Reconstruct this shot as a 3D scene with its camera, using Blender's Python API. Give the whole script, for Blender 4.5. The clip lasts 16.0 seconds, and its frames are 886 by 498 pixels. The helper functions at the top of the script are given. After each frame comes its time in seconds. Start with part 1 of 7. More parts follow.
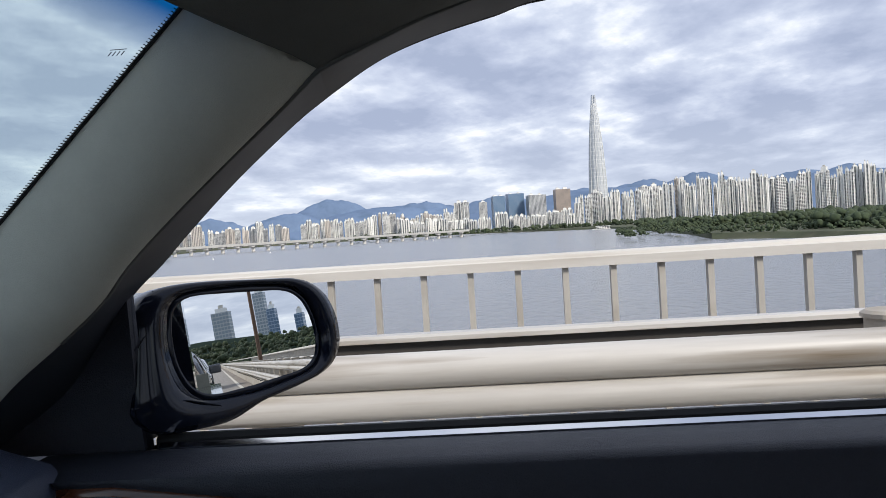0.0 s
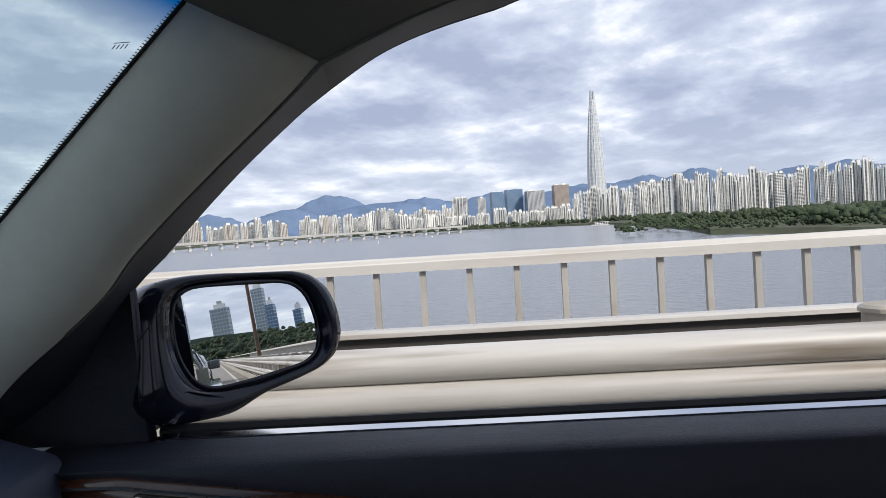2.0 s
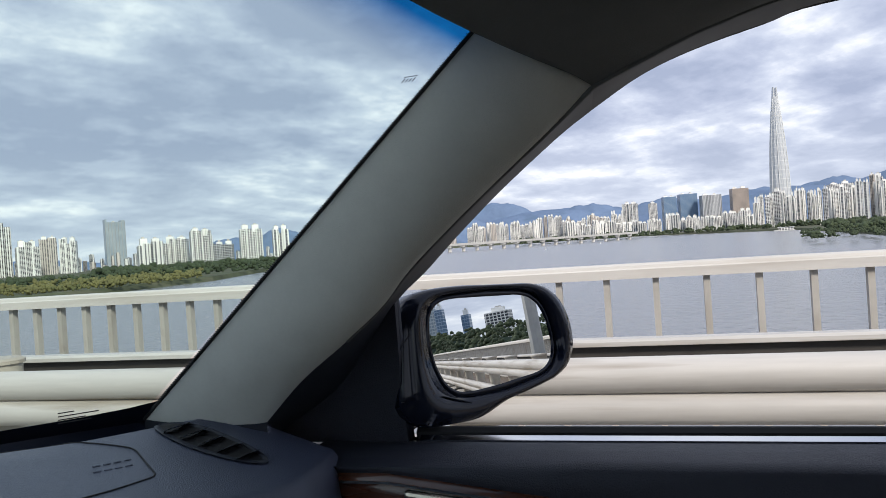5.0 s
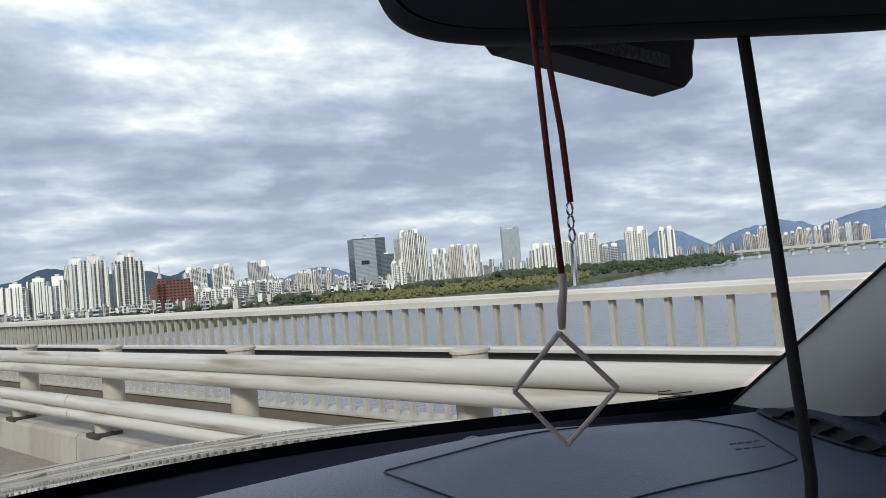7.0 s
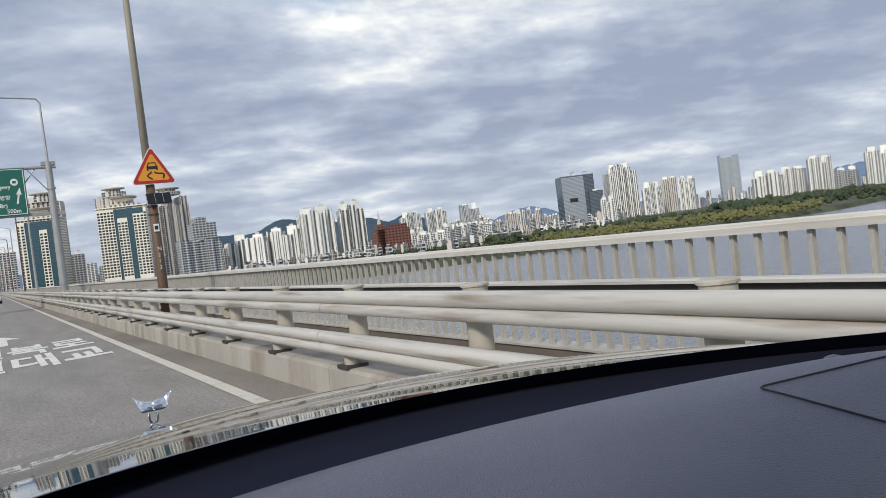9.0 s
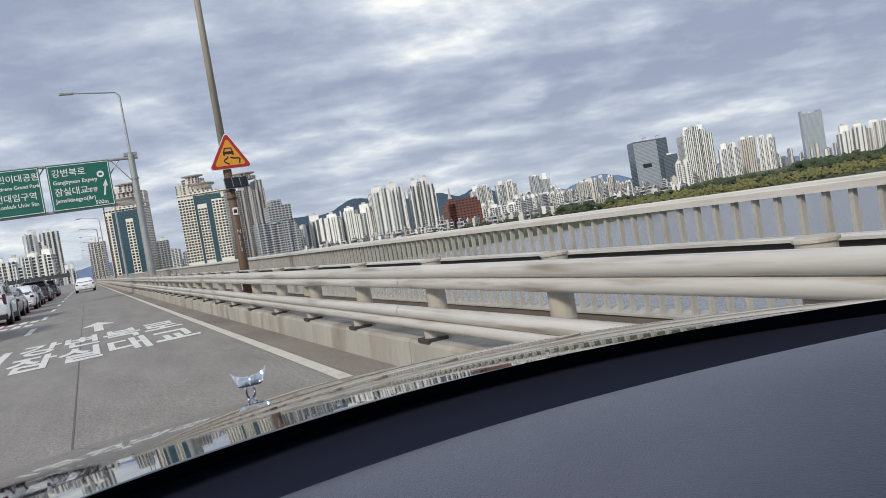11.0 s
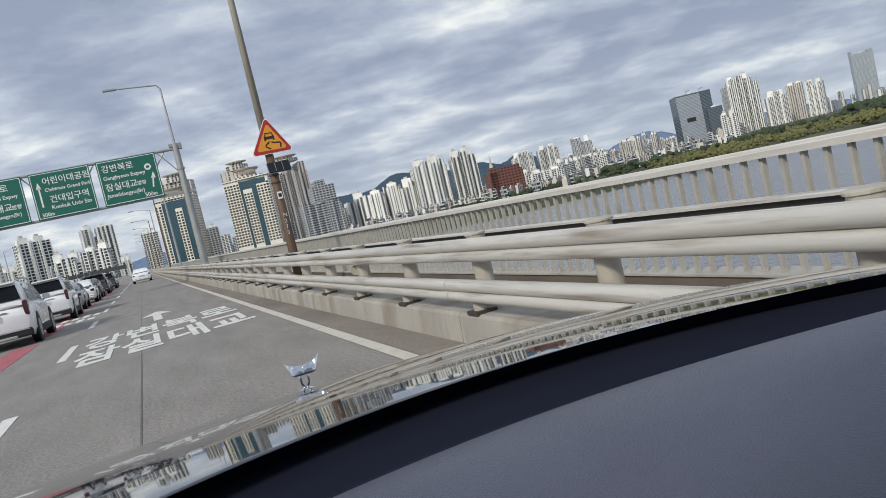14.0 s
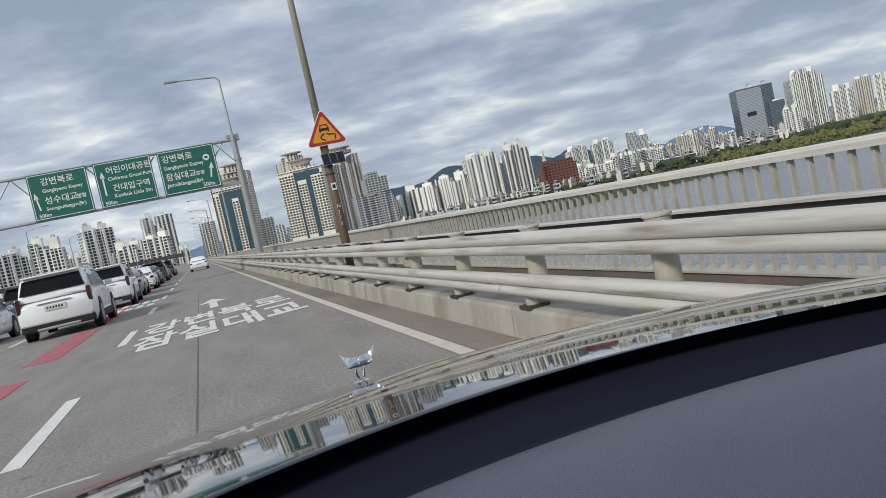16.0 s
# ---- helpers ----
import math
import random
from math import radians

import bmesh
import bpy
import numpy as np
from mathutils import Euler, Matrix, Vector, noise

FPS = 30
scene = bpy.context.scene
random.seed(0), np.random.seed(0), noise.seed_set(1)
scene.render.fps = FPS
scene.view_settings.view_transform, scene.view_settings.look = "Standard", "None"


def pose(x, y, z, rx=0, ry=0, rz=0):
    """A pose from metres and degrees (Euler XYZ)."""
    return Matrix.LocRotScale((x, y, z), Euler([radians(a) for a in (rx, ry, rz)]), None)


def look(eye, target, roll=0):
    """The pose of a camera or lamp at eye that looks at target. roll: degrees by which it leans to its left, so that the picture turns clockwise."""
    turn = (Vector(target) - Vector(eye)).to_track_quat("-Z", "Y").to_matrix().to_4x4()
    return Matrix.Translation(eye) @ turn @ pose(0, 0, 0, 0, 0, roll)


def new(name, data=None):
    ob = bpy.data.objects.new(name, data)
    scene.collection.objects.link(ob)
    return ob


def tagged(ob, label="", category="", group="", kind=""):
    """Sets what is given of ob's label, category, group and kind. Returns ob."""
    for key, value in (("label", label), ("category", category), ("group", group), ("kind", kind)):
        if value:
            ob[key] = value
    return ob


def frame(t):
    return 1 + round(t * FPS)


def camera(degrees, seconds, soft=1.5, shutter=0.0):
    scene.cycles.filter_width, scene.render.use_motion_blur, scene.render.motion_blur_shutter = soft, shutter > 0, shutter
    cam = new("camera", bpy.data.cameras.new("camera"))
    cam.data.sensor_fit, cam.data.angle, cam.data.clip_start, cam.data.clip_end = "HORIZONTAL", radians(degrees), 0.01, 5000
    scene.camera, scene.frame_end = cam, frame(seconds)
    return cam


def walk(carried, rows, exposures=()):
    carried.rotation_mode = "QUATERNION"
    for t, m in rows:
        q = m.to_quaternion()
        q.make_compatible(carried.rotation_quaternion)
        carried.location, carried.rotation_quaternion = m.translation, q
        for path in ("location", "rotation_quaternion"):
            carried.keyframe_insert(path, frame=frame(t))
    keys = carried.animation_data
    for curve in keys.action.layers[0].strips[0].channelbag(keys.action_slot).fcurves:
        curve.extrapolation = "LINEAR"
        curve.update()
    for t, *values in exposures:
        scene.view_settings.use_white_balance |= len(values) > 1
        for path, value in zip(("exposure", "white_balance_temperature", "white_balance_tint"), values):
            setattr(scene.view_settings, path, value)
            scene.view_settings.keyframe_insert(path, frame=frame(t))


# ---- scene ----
# camera: seconds, eye, aim, lean
cam = camera(59.9, 16.0, soft=0.8)
PATH = [
    (0, (0.011, -0.359, 1.208), (2.007, -0.242, 1.159), -3.6),
    (0.5, (0.01, -0.361, 1.204), (2.005, -0.24, 1.15), -3.8),
    (1, (0.009, -0.361, 1.201), (2.005, -0.241, 1.143), -3.8),
    (1.5, (0.015, -0.356, 1.195), (2.011, -0.245, 1.13), -3.7),
    (2, (0.005, -0.357, 1.205), (2.001, -0.243, 1.145), -3.6),
    (2.5, (0.003, -0.353, 1.207), (1.999, -0.237, 1.147), -3.4),
    (3, (0.003, -0.355, 1.211), (1.998, -0.237, 1.155), -3.7),
    (3.2, (-0.003, -0.358, 1.21), (1.993, -0.238, 1.159), -3.9),
    (5.3, (-0.05, -0.249, 1.221), (1.833, 0.427, 1.221), -4.0),
    (5.5, (-0.071, -0.226, 1.222), (1.771, 0.554, 1.234), -4.2),
    (6, (-0.09, -0.151, 1.217), (1.593, 0.929, 1.264), -4.6),
    (6.5, (-0.116, -0.117, 1.218), (1.43, 1.15, 1.281), -4.8),
    (7, (-0.147, -0.096, 1.218), (1.3, 1.284, 1.285), -4.9),
    (7.5, (-0.207, -0.073, 1.218), (1.068, 1.467, 1.287), -4.8),
    (8, (-0.221, -0.059, 1.217), (0.912, 1.588, 1.249), -5.2),
    (8.5, (-0.221, -0.022, 1.204), (0.851, 1.667, 1.187), -5.8),
    (9, (-0.222, -0.004, 1.207), (0.793, 1.719, 1.173), -7.1),
    (9.5, (-0.238, -0.006, 1.204), (0.683, 1.769, 1.174), -7.8),
    (12, (-0.227, 0.083, 1.196), (0.56, 1.919, 1.103), -11.1),
    (12.5, (-0.229, 0.073, 1.211), (0.513, 1.927, 1.114), -12.7),
    (13, (-0.222, 0.038, 1.213), (0.512, 1.895, 1.104), -13.2),
    (13.5, (-0.221, 0.045, 1.216), (0.507, 1.904, 1.1), -13.2),
    (14, (-0.225, 0.031, 1.217), (0.495, 1.893, 1.091), -13.3),
    (14.5, (-0.231, 0.01, 1.218), (0.474, 1.877, 1.09), -13.4),
    (15, (-0.228, 0.009, 1.225), (0.454, 1.885, 1.093), -13.3),
    (15.5, (-0.226, 0.029, 1.209), (0.436, 1.911, 1.068), -13.9),
    (16, (-0.228, 0.065, 1.217), (0.366, 1.971, 1.103), -12.6),
]
walk(cam, [(t, look(eye, aim, lean)) for t, eye, aim, lean in PATH],
     exposures=[(0.0, 0.54, 6440, 10), (3.2, 0.54, 6440, 10), (5.5, 0.57, 6500, 12), (7.0, 0.50, 6600, 19), (9.0, 0.43, 6680, 22), (12.0, 0.40, 6680, 22), (16.0, 0.31, 6680, 20)])

# ---- world and sun ----
world = bpy.data.worlds.new("sky_world")
scene.world = world
world.use_nodes = True
wn, wl = world.node_tree.nodes, world.node_tree.links
wn.clear()


def wnode(kind, **values):
    n = wn.new(kind)
    for k, v in values.items():
        n.inputs[k].default_value = v
    return n


def wmath(op, a, b=None):
    n = wn.new("ShaderNodeMath")
    n.operation = op
    for i, v in enumerate((a, b)):
        if v is None:
            continue
        if isinstance(v, (int, float)):
            n.inputs[i].default_value = v
        else:
            wl.new(v, n.inputs[i])
    return n.outputs[0]


def wramp(fac, stops):
    n = wn.new("ShaderNodeValToRGB")
    wl.new(fac, n.inputs[0])
    el = n.color_ramp.elements
    while len(el) < len(stops):
        el.new(0.5)
    for e, (p, c) in zip(el, stops):
        e.position, e.color = p, (*c, 1)
    return n.outputs[0]


def wmix(fac, a, b):
    n = wn.new("ShaderNodeMix")
    n.data_type = "RGBA"
    for sock, v in ((n.inputs[0], fac), (n.inputs[6], a), (n.inputs[7], b)):
        if isinstance(v, (int, float)):
            sock.default_value = v
        elif isinstance(v, tuple):
            sock.default_value = (*v, 1)
        else:
            wl.new(v, sock)
    return n.outputs[2]


SUN_AZ, SUN_EL = 232.0, 34.0      # clockwise from the way the car heads
sky = wn.new("ShaderNodeTexSky")
sky.sky_type, sky.sun_disc = "NISHITA", False
sky.sun_elevation, sky.sun_rotation = radians(SUN_EL), radians(SUN_AZ)
coord = wn.new("ShaderNodeTexCoord")
split = wn.new("ShaderNodeSeparateXYZ")
wl.new(coord.outputs["Generated"], split.inputs[0])
up = wmath("MAXIMUM", split.outputs[2], 0.0)
den = wmath("ADD", up, 0.18)
join = wn.new("ShaderNodeCombineXYZ")
wl.new(wmath("DIVIDE", split.outputs[0], den), join.inputs[0])
wl.new(wmath("DIVIDE", split.outputs[1], den), join.inputs[1])


def wnoise(scale, detail, rough, distort, stretch, shift=(0, 0, 0)):
    m = wn.new("ShaderNodeMapping")
    m.inputs["Location"].default_value = shift
    m.inputs["Rotation"].default_value = (0, 0, radians(35))
    m.inputs["Scale"].default_value = stretch
    wl.new(join.outputs[0], m.inputs[0])
    n = wnode("ShaderNodeTexNoise", Scale=scale, Detail=detail, Roughness=rough, Distortion=distort)
    wl.new(m.outputs[0], n.inputs["Vector"])
    return n.outputs["Fac"]


def wspan(fac, lo, hi, out_lo=0.0, out_hi=1.0):
    n = wn.new("ShaderNodeMapRange")
    for i, v in enumerate((lo, hi, out_lo, out_hi)):
        n.inputs[i + 1].default_value = v
    wl.new(fac, n.inputs[0])
    return n.outputs[0]


# layered cloud: its body, small heaps on it, the same a step nearer the sun (for lit edges), and broad banks
shape = wnoise(0.90, 9.0, 0.53, 0.15, (1.0, 1.25, 1.0), (3.1, 1.7, 0))
heaps = wnoise(2.5, 10.0, 0.57, 0.10, (1.0, 1.15, 1.0), (7.3, 2.2, 0))
heaps_sunward = wnoise(2.5, 10.0, 0.57, 0.10, (1.0, 1.15, 1.0), (7.15, 1.98, 0))
bank = wnoise(0.36, 4.0, 0.5, 0.1, (1.0, 1.4, 1.0))
body = wmath("ADD", wmath("MULTIPLY", shape, 0.78), wmath("MULTIPLY", heaps, 0.22))
deep = wmath("ADD", wmath("MULTIPLY", body, 0.68), wmath("MULTIPLY", bank, 0.32))
cover = wspan(deep, 0.34, 0.40)
lit = wspan(wmath("SUBTRACT", heaps, heaps_sunward), -0.18, 0.20)
thick = wspan(deep, 0.36, 0.60)
tone = wmath("ADD", wmath("MULTIPLY", lit, 0.42), wmath("MULTIPLY", wmath("SUBTRACT", 1.0, thick), 0.58))
cloud = wramp(tone, [(0.24, (0.29, 0.335, 0.45)), (0.42, (0.375, 0.42, 0.535)), (0.56, (0.475, 0.52, 0.62)), (0.68, (0.64, 0.67, 0.73)),
                     (0.82, (0.90, 0.895, 0.865))])
blue = wn.new("ShaderNodeVectorMath")
blue.operation = "SCALE"
wl.new(sky.outputs[0], blue.inputs[0])
blue.inputs["Scale"].default_value = 0.10
body_sky = wmix(cover, wmix(0.55, blue.outputs[0], (0.36, 0.48, 0.70)), cloud)
haze = wramp(up, [(0.0, (0.7, 0.7, 0.7)), (0.04, (0.35, 0.35, 0.35)), (0.14, (0, 0, 0))])
body_sky = wmix(haze, body_sky, (0.52, 0.565, 0.63))
background = wn.new("ShaderNodeBackground")
wl.new(body_sky, background.inputs[0])
background.inputs[1].default_value = 1.0
wout = wn.new("ShaderNodeOutputWorld")
wl.new(background.outputs[0], wout.inputs[0])

sun = new("sun", bpy.data.lights.new("sun", "SUN"))
sun.data.energy, sun.data.angle, sun.data.color = 2.2, radians(10), (1.0, 0.93, 0.83)
_s = Vector((math.sin(radians(SUN_AZ)) * math.cos(radians(SUN_EL)),
             math.cos(radians(SUN_AZ)) * math.cos(radians(SUN_EL)), math.sin(radians(SUN_EL))))
sun.matrix_world = look((0, 0, 60), Vector((0, 0, 60)) - _s)


# ---- materials ----
def material(name, base, rough=0.6, metal=0.0, var=0.12, scale=3.0, bump=0.0, bump_scale=60.0, stain=0.0,
             stain_col=(0.2, 0.15, 0.1), stain_scale=0.7, stretch=(1, 1, 1), coat=0.0, spec=0.5, per_object=0.0, whole=False, grain=0.0, cracks=0.0):
    """whole: the pattern runs on across neighbouring pieces."""
    m = bpy.data.materials.new(name)
    m.use_nodes = True
    nt, nl = m.node_tree.nodes, m.node_tree.links
    b = nt["Principled BSDF"]
    b.inputs["Roughness"].default_value = rough
    b.inputs["Metallic"].default_value = metal
    b.inputs["Coat Weight"].default_value = coat
    b.inputs["Coat Roughness"].default_value = 0.015
    b.inputs["Specular IOR Level"].default_value = spec
    tc = nt.new("ShaderNodeTexCoord")
    mp = nt.new("ShaderNodeMapping")
    mp.inputs["Scale"].default_value = stretch
    nl.new(nt.new("ShaderNodeNewGeometry").outputs["Position"] if whole else tc.outputs["Object"], mp.inputs[0])

    def noise_fac(sc, detail=5.0):
        n = nt.new("ShaderNodeTexNoise")
        n.inputs["Scale"].default_value, n.inputs["Detail"].default_value = sc, detail
        nl.new(mp.outputs[0], n.inputs["Vector"])
        return n.outputs["Fac"]

    def mix(fac, a, c, kind="MIX"):
        n = nt.new("ShaderNodeMix")
        n.data_type, n.blend_type = "RGBA", kind
        for sock, v in ((n.inputs[0], fac), (n.inputs[6], a), (n.inputs[7], c)):
            if isinstance(v, (int, float)):
                sock.default_value = v
            elif isinstance(v, tuple):
                sock.default_value = (*v, 1)
            else:
                nl.new(v, sock)
        return n.outputs[2]

    def ramp(fac, lo, hi):
        n = nt.new("ShaderNodeMapRange")
        n.inputs[1].default_value, n.inputs[2].default_value = lo, hi
        nl.new(fac, n.inputs[0])
        return n.outputs[0]

    dark = tuple(c * (1 - var) for c in base)
    light = tuple(min(1, c * (1 + var)) for c in base)
    col = mix(ramp(noise_fac(scale), 0.3, 0.7), dark, light)
    fine = ramp(noise_fac(scale * 9), 0.25, 0.75)
    col = mix(0.35, col, mix(fine, dark, light))
    if stain > 0:
        f = ramp(noise_fac(stain_scale, 8.0), 0.52, 0.72)
        n = nt.new("ShaderNodeMath")
        n.operation = "MULTIPLY"
        nl.new(f, n.inputs[0])
        n.inputs[1].default_value = stain
        col = mix(n.outputs[0], col, stain_col)
    if grain > 0:
        chips = nt.new("ShaderNodeTexNoise")
        chips.inputs["Scale"].default_value, chips.inputs["Detail"].default_value, chips.inputs["Roughness"].default_value = 34.0, 4.0, 0.7
        nl.new(tc.outputs["Object"], chips.inputs["Vector"])
        col = mix(1.0, col, mix(ramp(chips.outputs["Fac"], 0.36, 0.66), (1 - grain,) * 3, (1 + grain,) * 3), "MULTIPLY")
    if cracks > 0:
        bent = nt.new("ShaderNodeTexNoise")
        bent.inputs["Scale"].default_value, bent.inputs["Detail"].default_value = 1.6, 6.0
        nl.new(tc.outputs["Object"], bent.inputs["Vector"])
        moved = nt.new("ShaderNodeVectorMath")
        nl.new(tc.outputs["Object"], moved.inputs[0])
        nl.new(bent.outputs["Color"], moved.inputs[1])
        cell = nt.new("ShaderNodeTexVoronoi")
        cell.feature = "DISTANCE_TO_EDGE"
        cell.inputs["Scale"].default_value = 0.55
        nl.new(moved.outputs[0], cell.inputs["Vector"])
        gap = nt.new("ShaderNodeMath")
        gap.operation = "MULTIPLY"
        nl.new(ramp(cell.outputs["Distance"], 0.010, 0.002), gap.inputs[0])
        nl.new(ramp(noise_fac(0.45, 3.0), 0.50, 0.62), gap.inputs[1])
        depth = nt.new("ShaderNodeMath")
        depth.operation = "MULTIPLY"
        nl.new(gap.outputs[0], depth.inputs[0])
        depth.inputs[1].default_value = cracks
        col = mix(depth.outputs[0], col, tuple(c * 0.35 for c in base))
    if per_object > 0:
        oi = nt.new("ShaderNodeObjectInfo")
        hv = nt.new("ShaderNodeHueSaturation")
        nl.new(col, hv.inputs["Color"])
        mr = nt.new("ShaderNodeMapRange")
        mr.inputs[3].default_value, mr.inputs[4].default_value = 1 - per_object, 1 + per_object
        nl.new(oi.outputs["Random"], mr.inputs[0])
        nl.new(mr.outputs[0], hv.inputs["Value"])
        col = hv.outputs[0]
    nl.new(col, b.inputs["Base Color"])
    rr = nt.new("ShaderNodeMapRange")
    rr.inputs[3].default_value, rr.inputs[4].default_value = max(0.0, rough - 0.06 * (rough > 0.1)), min(1, rough + 0.08 * (rough > 0.1))
    nl.new(noise_fac(scale * 2.3), rr.inputs[0])
    nl.new(rr.outputs[0], b.inputs["Roughness"])
    if bump > 0:
        bp = nt.new("ShaderNodeBump")
        bp.inputs["Strength"].default_value = bump
        bp.inputs["Distance"].default_value = 0.01
        nl.new(noise_fac(bump_scale), bp.inputs["Height"])
        nl.new(bp.outputs[0], b.inputs["Normal"])
    return m


def facade(name, wall, glass, floor_h=3.0, bay=3.4, win=(0.18, 0.82, 0.30, 0.78), rough=0.7, glass_rough=0.15, var=0.1, per_object=0.12):
    """Wall with a grid of window panes, at real size, for buildings far away."""
    m = material(name, wall, rough, var=var, scale=0.05, per_object=per_object)
    nt, nl = m.node_tree.nodes, m.node_tree.links
    b = nt["Principled BSDF"]
    tc = nt.new("ShaderNodeTexCoord")
    sp = nt.new("ShaderNodeSeparateXYZ")
    nl.new(tc.outputs["Object"], sp.inputs[0])

    def mth(op, *args):
        n = nt.new("ShaderNodeMath")
        n.operation = op
        for i, v in enumerate(args):
            if isinstance(v, (int, float)):
                n.inputs[i].default_value = v
            else:
                nl.new(v, n.inputs[i])
        return n.outputs[0]
    u = mth("FRACT", mth("DIVIDE", mth("ADD", mth("ADD", sp.outputs[0], sp.outputs[1]), 500.0), bay))
    v = mth("FRACT", mth("DIVIDE", sp.outputs[2], floor_h))
    inside = mth("MULTIPLY", mth("MULTIPLY", mth("GREATER_THAN", u, win[0]), mth("LESS_THAN", u, win[1])),
                 mth("MULTIPLY", mth("GREATER_THAN", v, win[2]), mth("LESS_THAN", v, win[3])))
    geo = nt.new("ShaderNodeNewGeometry")
    sn = nt.new("ShaderNodeSeparateXYZ")
    nl.new(geo.outputs["Normal"], sn.inputs[0])
    inside = mth("MULTIPLY", inside, mth("LESS_THAN", mth("ABSOLUTE", sn.outputs[2]), 0.5))
    old = b.inputs["Base Color"].links[0].from_socket
    mx = nt.new("ShaderNodeMix")
    mx.data_type = "RGBA"
    nl.new(inside, mx.inputs[0])
    nl.new(old, mx.inputs[6])
    mx.inputs[7].default_value = (*glass, 1)
    nl.new(mx.outputs[2], b.inputs["Base Color"])
    nl.new(mth("ADD", rough, mth("MULTIPLY", inside, glass_rough - rough)), b.inputs["Roughness"])
    return m


M_ASPHALT = material("asphalt", (0.270, 0.248, 0.225), 0.80, var=0.20, scale=2.4, bump=0.35, bump_scale=90, stain=0.35,
                     stain_col=(0.185, 0.170, 0.154), stain_scale=0.5, stretch=(1, 0.25, 1), grain=0.34, cracks=0.6)
M_JOINT = material("tarred_joint", (0.135, 0.125, 0.114), 0.8, var=0.3, scale=5)
M_EDGE_PAINT = material("edge_line_paint", (0.63, 0.595, 0.52), 0.75, var=0.12, scale=4, stain=0.6, stain_col=(0.36, 0.335, 0.29), stain_scale=4, bump=0.2)
M_POLE_TOP = material("weathered_pole_paint", (0.33, 0.30, 0.245), 0.55, var=0.2, scale=3, stain=0.5, stain_col=(0.17, 0.14, 0.10), stain_scale=4, stretch=(1, 1, 0.3))
M_SHOULDER = material("shoulder_concrete", (0.25, 0.215, 0.185), 0.9, var=0.2, scale=1.0, bump=0.3, bump_scale=70, stain=0.5, grain=0.2,
                      stain_col=(0.07, 0.06, 0.05), stretch=(1, 0.3, 1))
M_PAINT = material("road_paint_white", (0.74, 0.725, 0.69), 0.75, var=0.1, scale=4, stain=0.35, stain_col=(0.4, 0.4, 0.38), stain_scale=3, bump=0.2)
M_PINK = material("road_paint_pink", (0.45, 0.12, 0.14), 0.8, var=0.2, scale=3, stain=0.5, stain_col=(0.22, 0.1, 0.1), stain_scale=2)
M_CONCRETE = material("kerb_concrete", (0.40, 0.37, 0.325), 0.9, whole=True, var=0.25, scale=1.5, bump=0.5, bump_scale=40, stain=0.8,
                      stain_col=(0.22, 0.17, 0.12), stain_scale=1.6, stretch=(1, 1, 0.4))
# even dark grey for the overpass deck and piers
M_OVERPASS = material("dark_overpass_concrete", (0.10, 0.10, 0.105), 0.9, var=0.2, scale=0.1)
M_CONCRETE_DARK = material("walkway_concrete", (0.15, 0.125, 0.105), 0.9, whole=True, var=0.2, scale=1.0, bump=0.3, bump_scale=40, stain=0.4)
M_RAIL = material("cream_rail_paint", (0.555, 0.53, 0.49), 0.40, var=0.16, scale=2.0, stain=1.0, stain_col=(0.27, 0.22, 0.165),
                  stain_scale=3.2, stretch=(5, 0.3, 5), whole=True)
M_RAIL_TOP = material("outer_rail_paint", (0.64, 0.61, 0.56), 0.45, whole=True, var=0.08, scale=1.5, stain=0.4, stain_col=(0.38, 0.32, 0.25), stain_scale=2.5, stretch=(5, 0.4, 5))
M_BAR = material("railing_bar_paint", (0.45, 0.425, 0.38), 0.5, whole=True, var=0.12, scale=3.0, stain=0.4, stain_col=(0.25, 0.2, 0.15), stain_scale=5)
M_POST = material("rail_post_paint", (0.44, 0.40, 0.335), 0.55, whole=True, var=0.14, scale=5, stain=0.6, stain_col=(0.22, 0.16, 0.10), stain_scale=4)
M_DARKSTEEL = material("dark_steel", (0.05, 0.045, 0.04), 0.7, var=0.2, scale=4)
M_LAMP_BROWN = material("brown_lamp_paint", (0.125, 0.072, 0.042), 0.6, var=0.25, scale=3, stain=0.5, stain_col=(0.08, 0.05, 0.03), stain_scale=4, stretch=(1, 1, 0.3))
M_LAMP_GREY = material("galvanised_pole", (0.38, 0.39, 0.38), 0.5, metal=0.5, var=0.12, scale=2)
M_SIGN_GREEN = material("sign_green", (0.008, 0.135, 0.100), 0.45, var=0.1, scale=2)
M_SIGN_WHITE = material("sign_white", (0.78, 0.79, 0.77), 0.5, var=0.04)
M_SIGN_RED = material("sign_red", (0.42, 0.030, 0.028), 0.5, var=0.06)
M_SIGN_AMBER = material("sign_amber", (0.78, 0.32, 0.03), 0.5, var=0.06)
M_SIGN_BLACK = material("sign_black", (0.02, 0.02, 0.02), 0.6, var=0.1)
M_SIGN_BLUE = material("sign_blue", (0.02, 0.07, 0.33), 0.5, var=0.06)
M_GOLD = material("gate_gold_paint", (0.36, 0.21, 0.06), 0.5, var=0.15, scale=5, stain=0.4, stain_col=(0.2, 0.11, 0.04), stain_scale=6)
M_BLACKPAINT = material("black_car_paint", (0.004, 0.005, 0.009), 0.05, var=0.05, coat=0.6)
# dark paint, its navy tint put in for the reflected sky and cabin
M_MIRRORCASE = material("sky_tinted_mirror_paint", (0.009, 0.012, 0.023), 0.10, var=0.08, scale=4, spec=0.35)
M_DASH = material("dash_plastic", (0.060, 0.070, 0.106), 0.36, var=0.12, scale=6, bump=0.25, bump_scale=700)
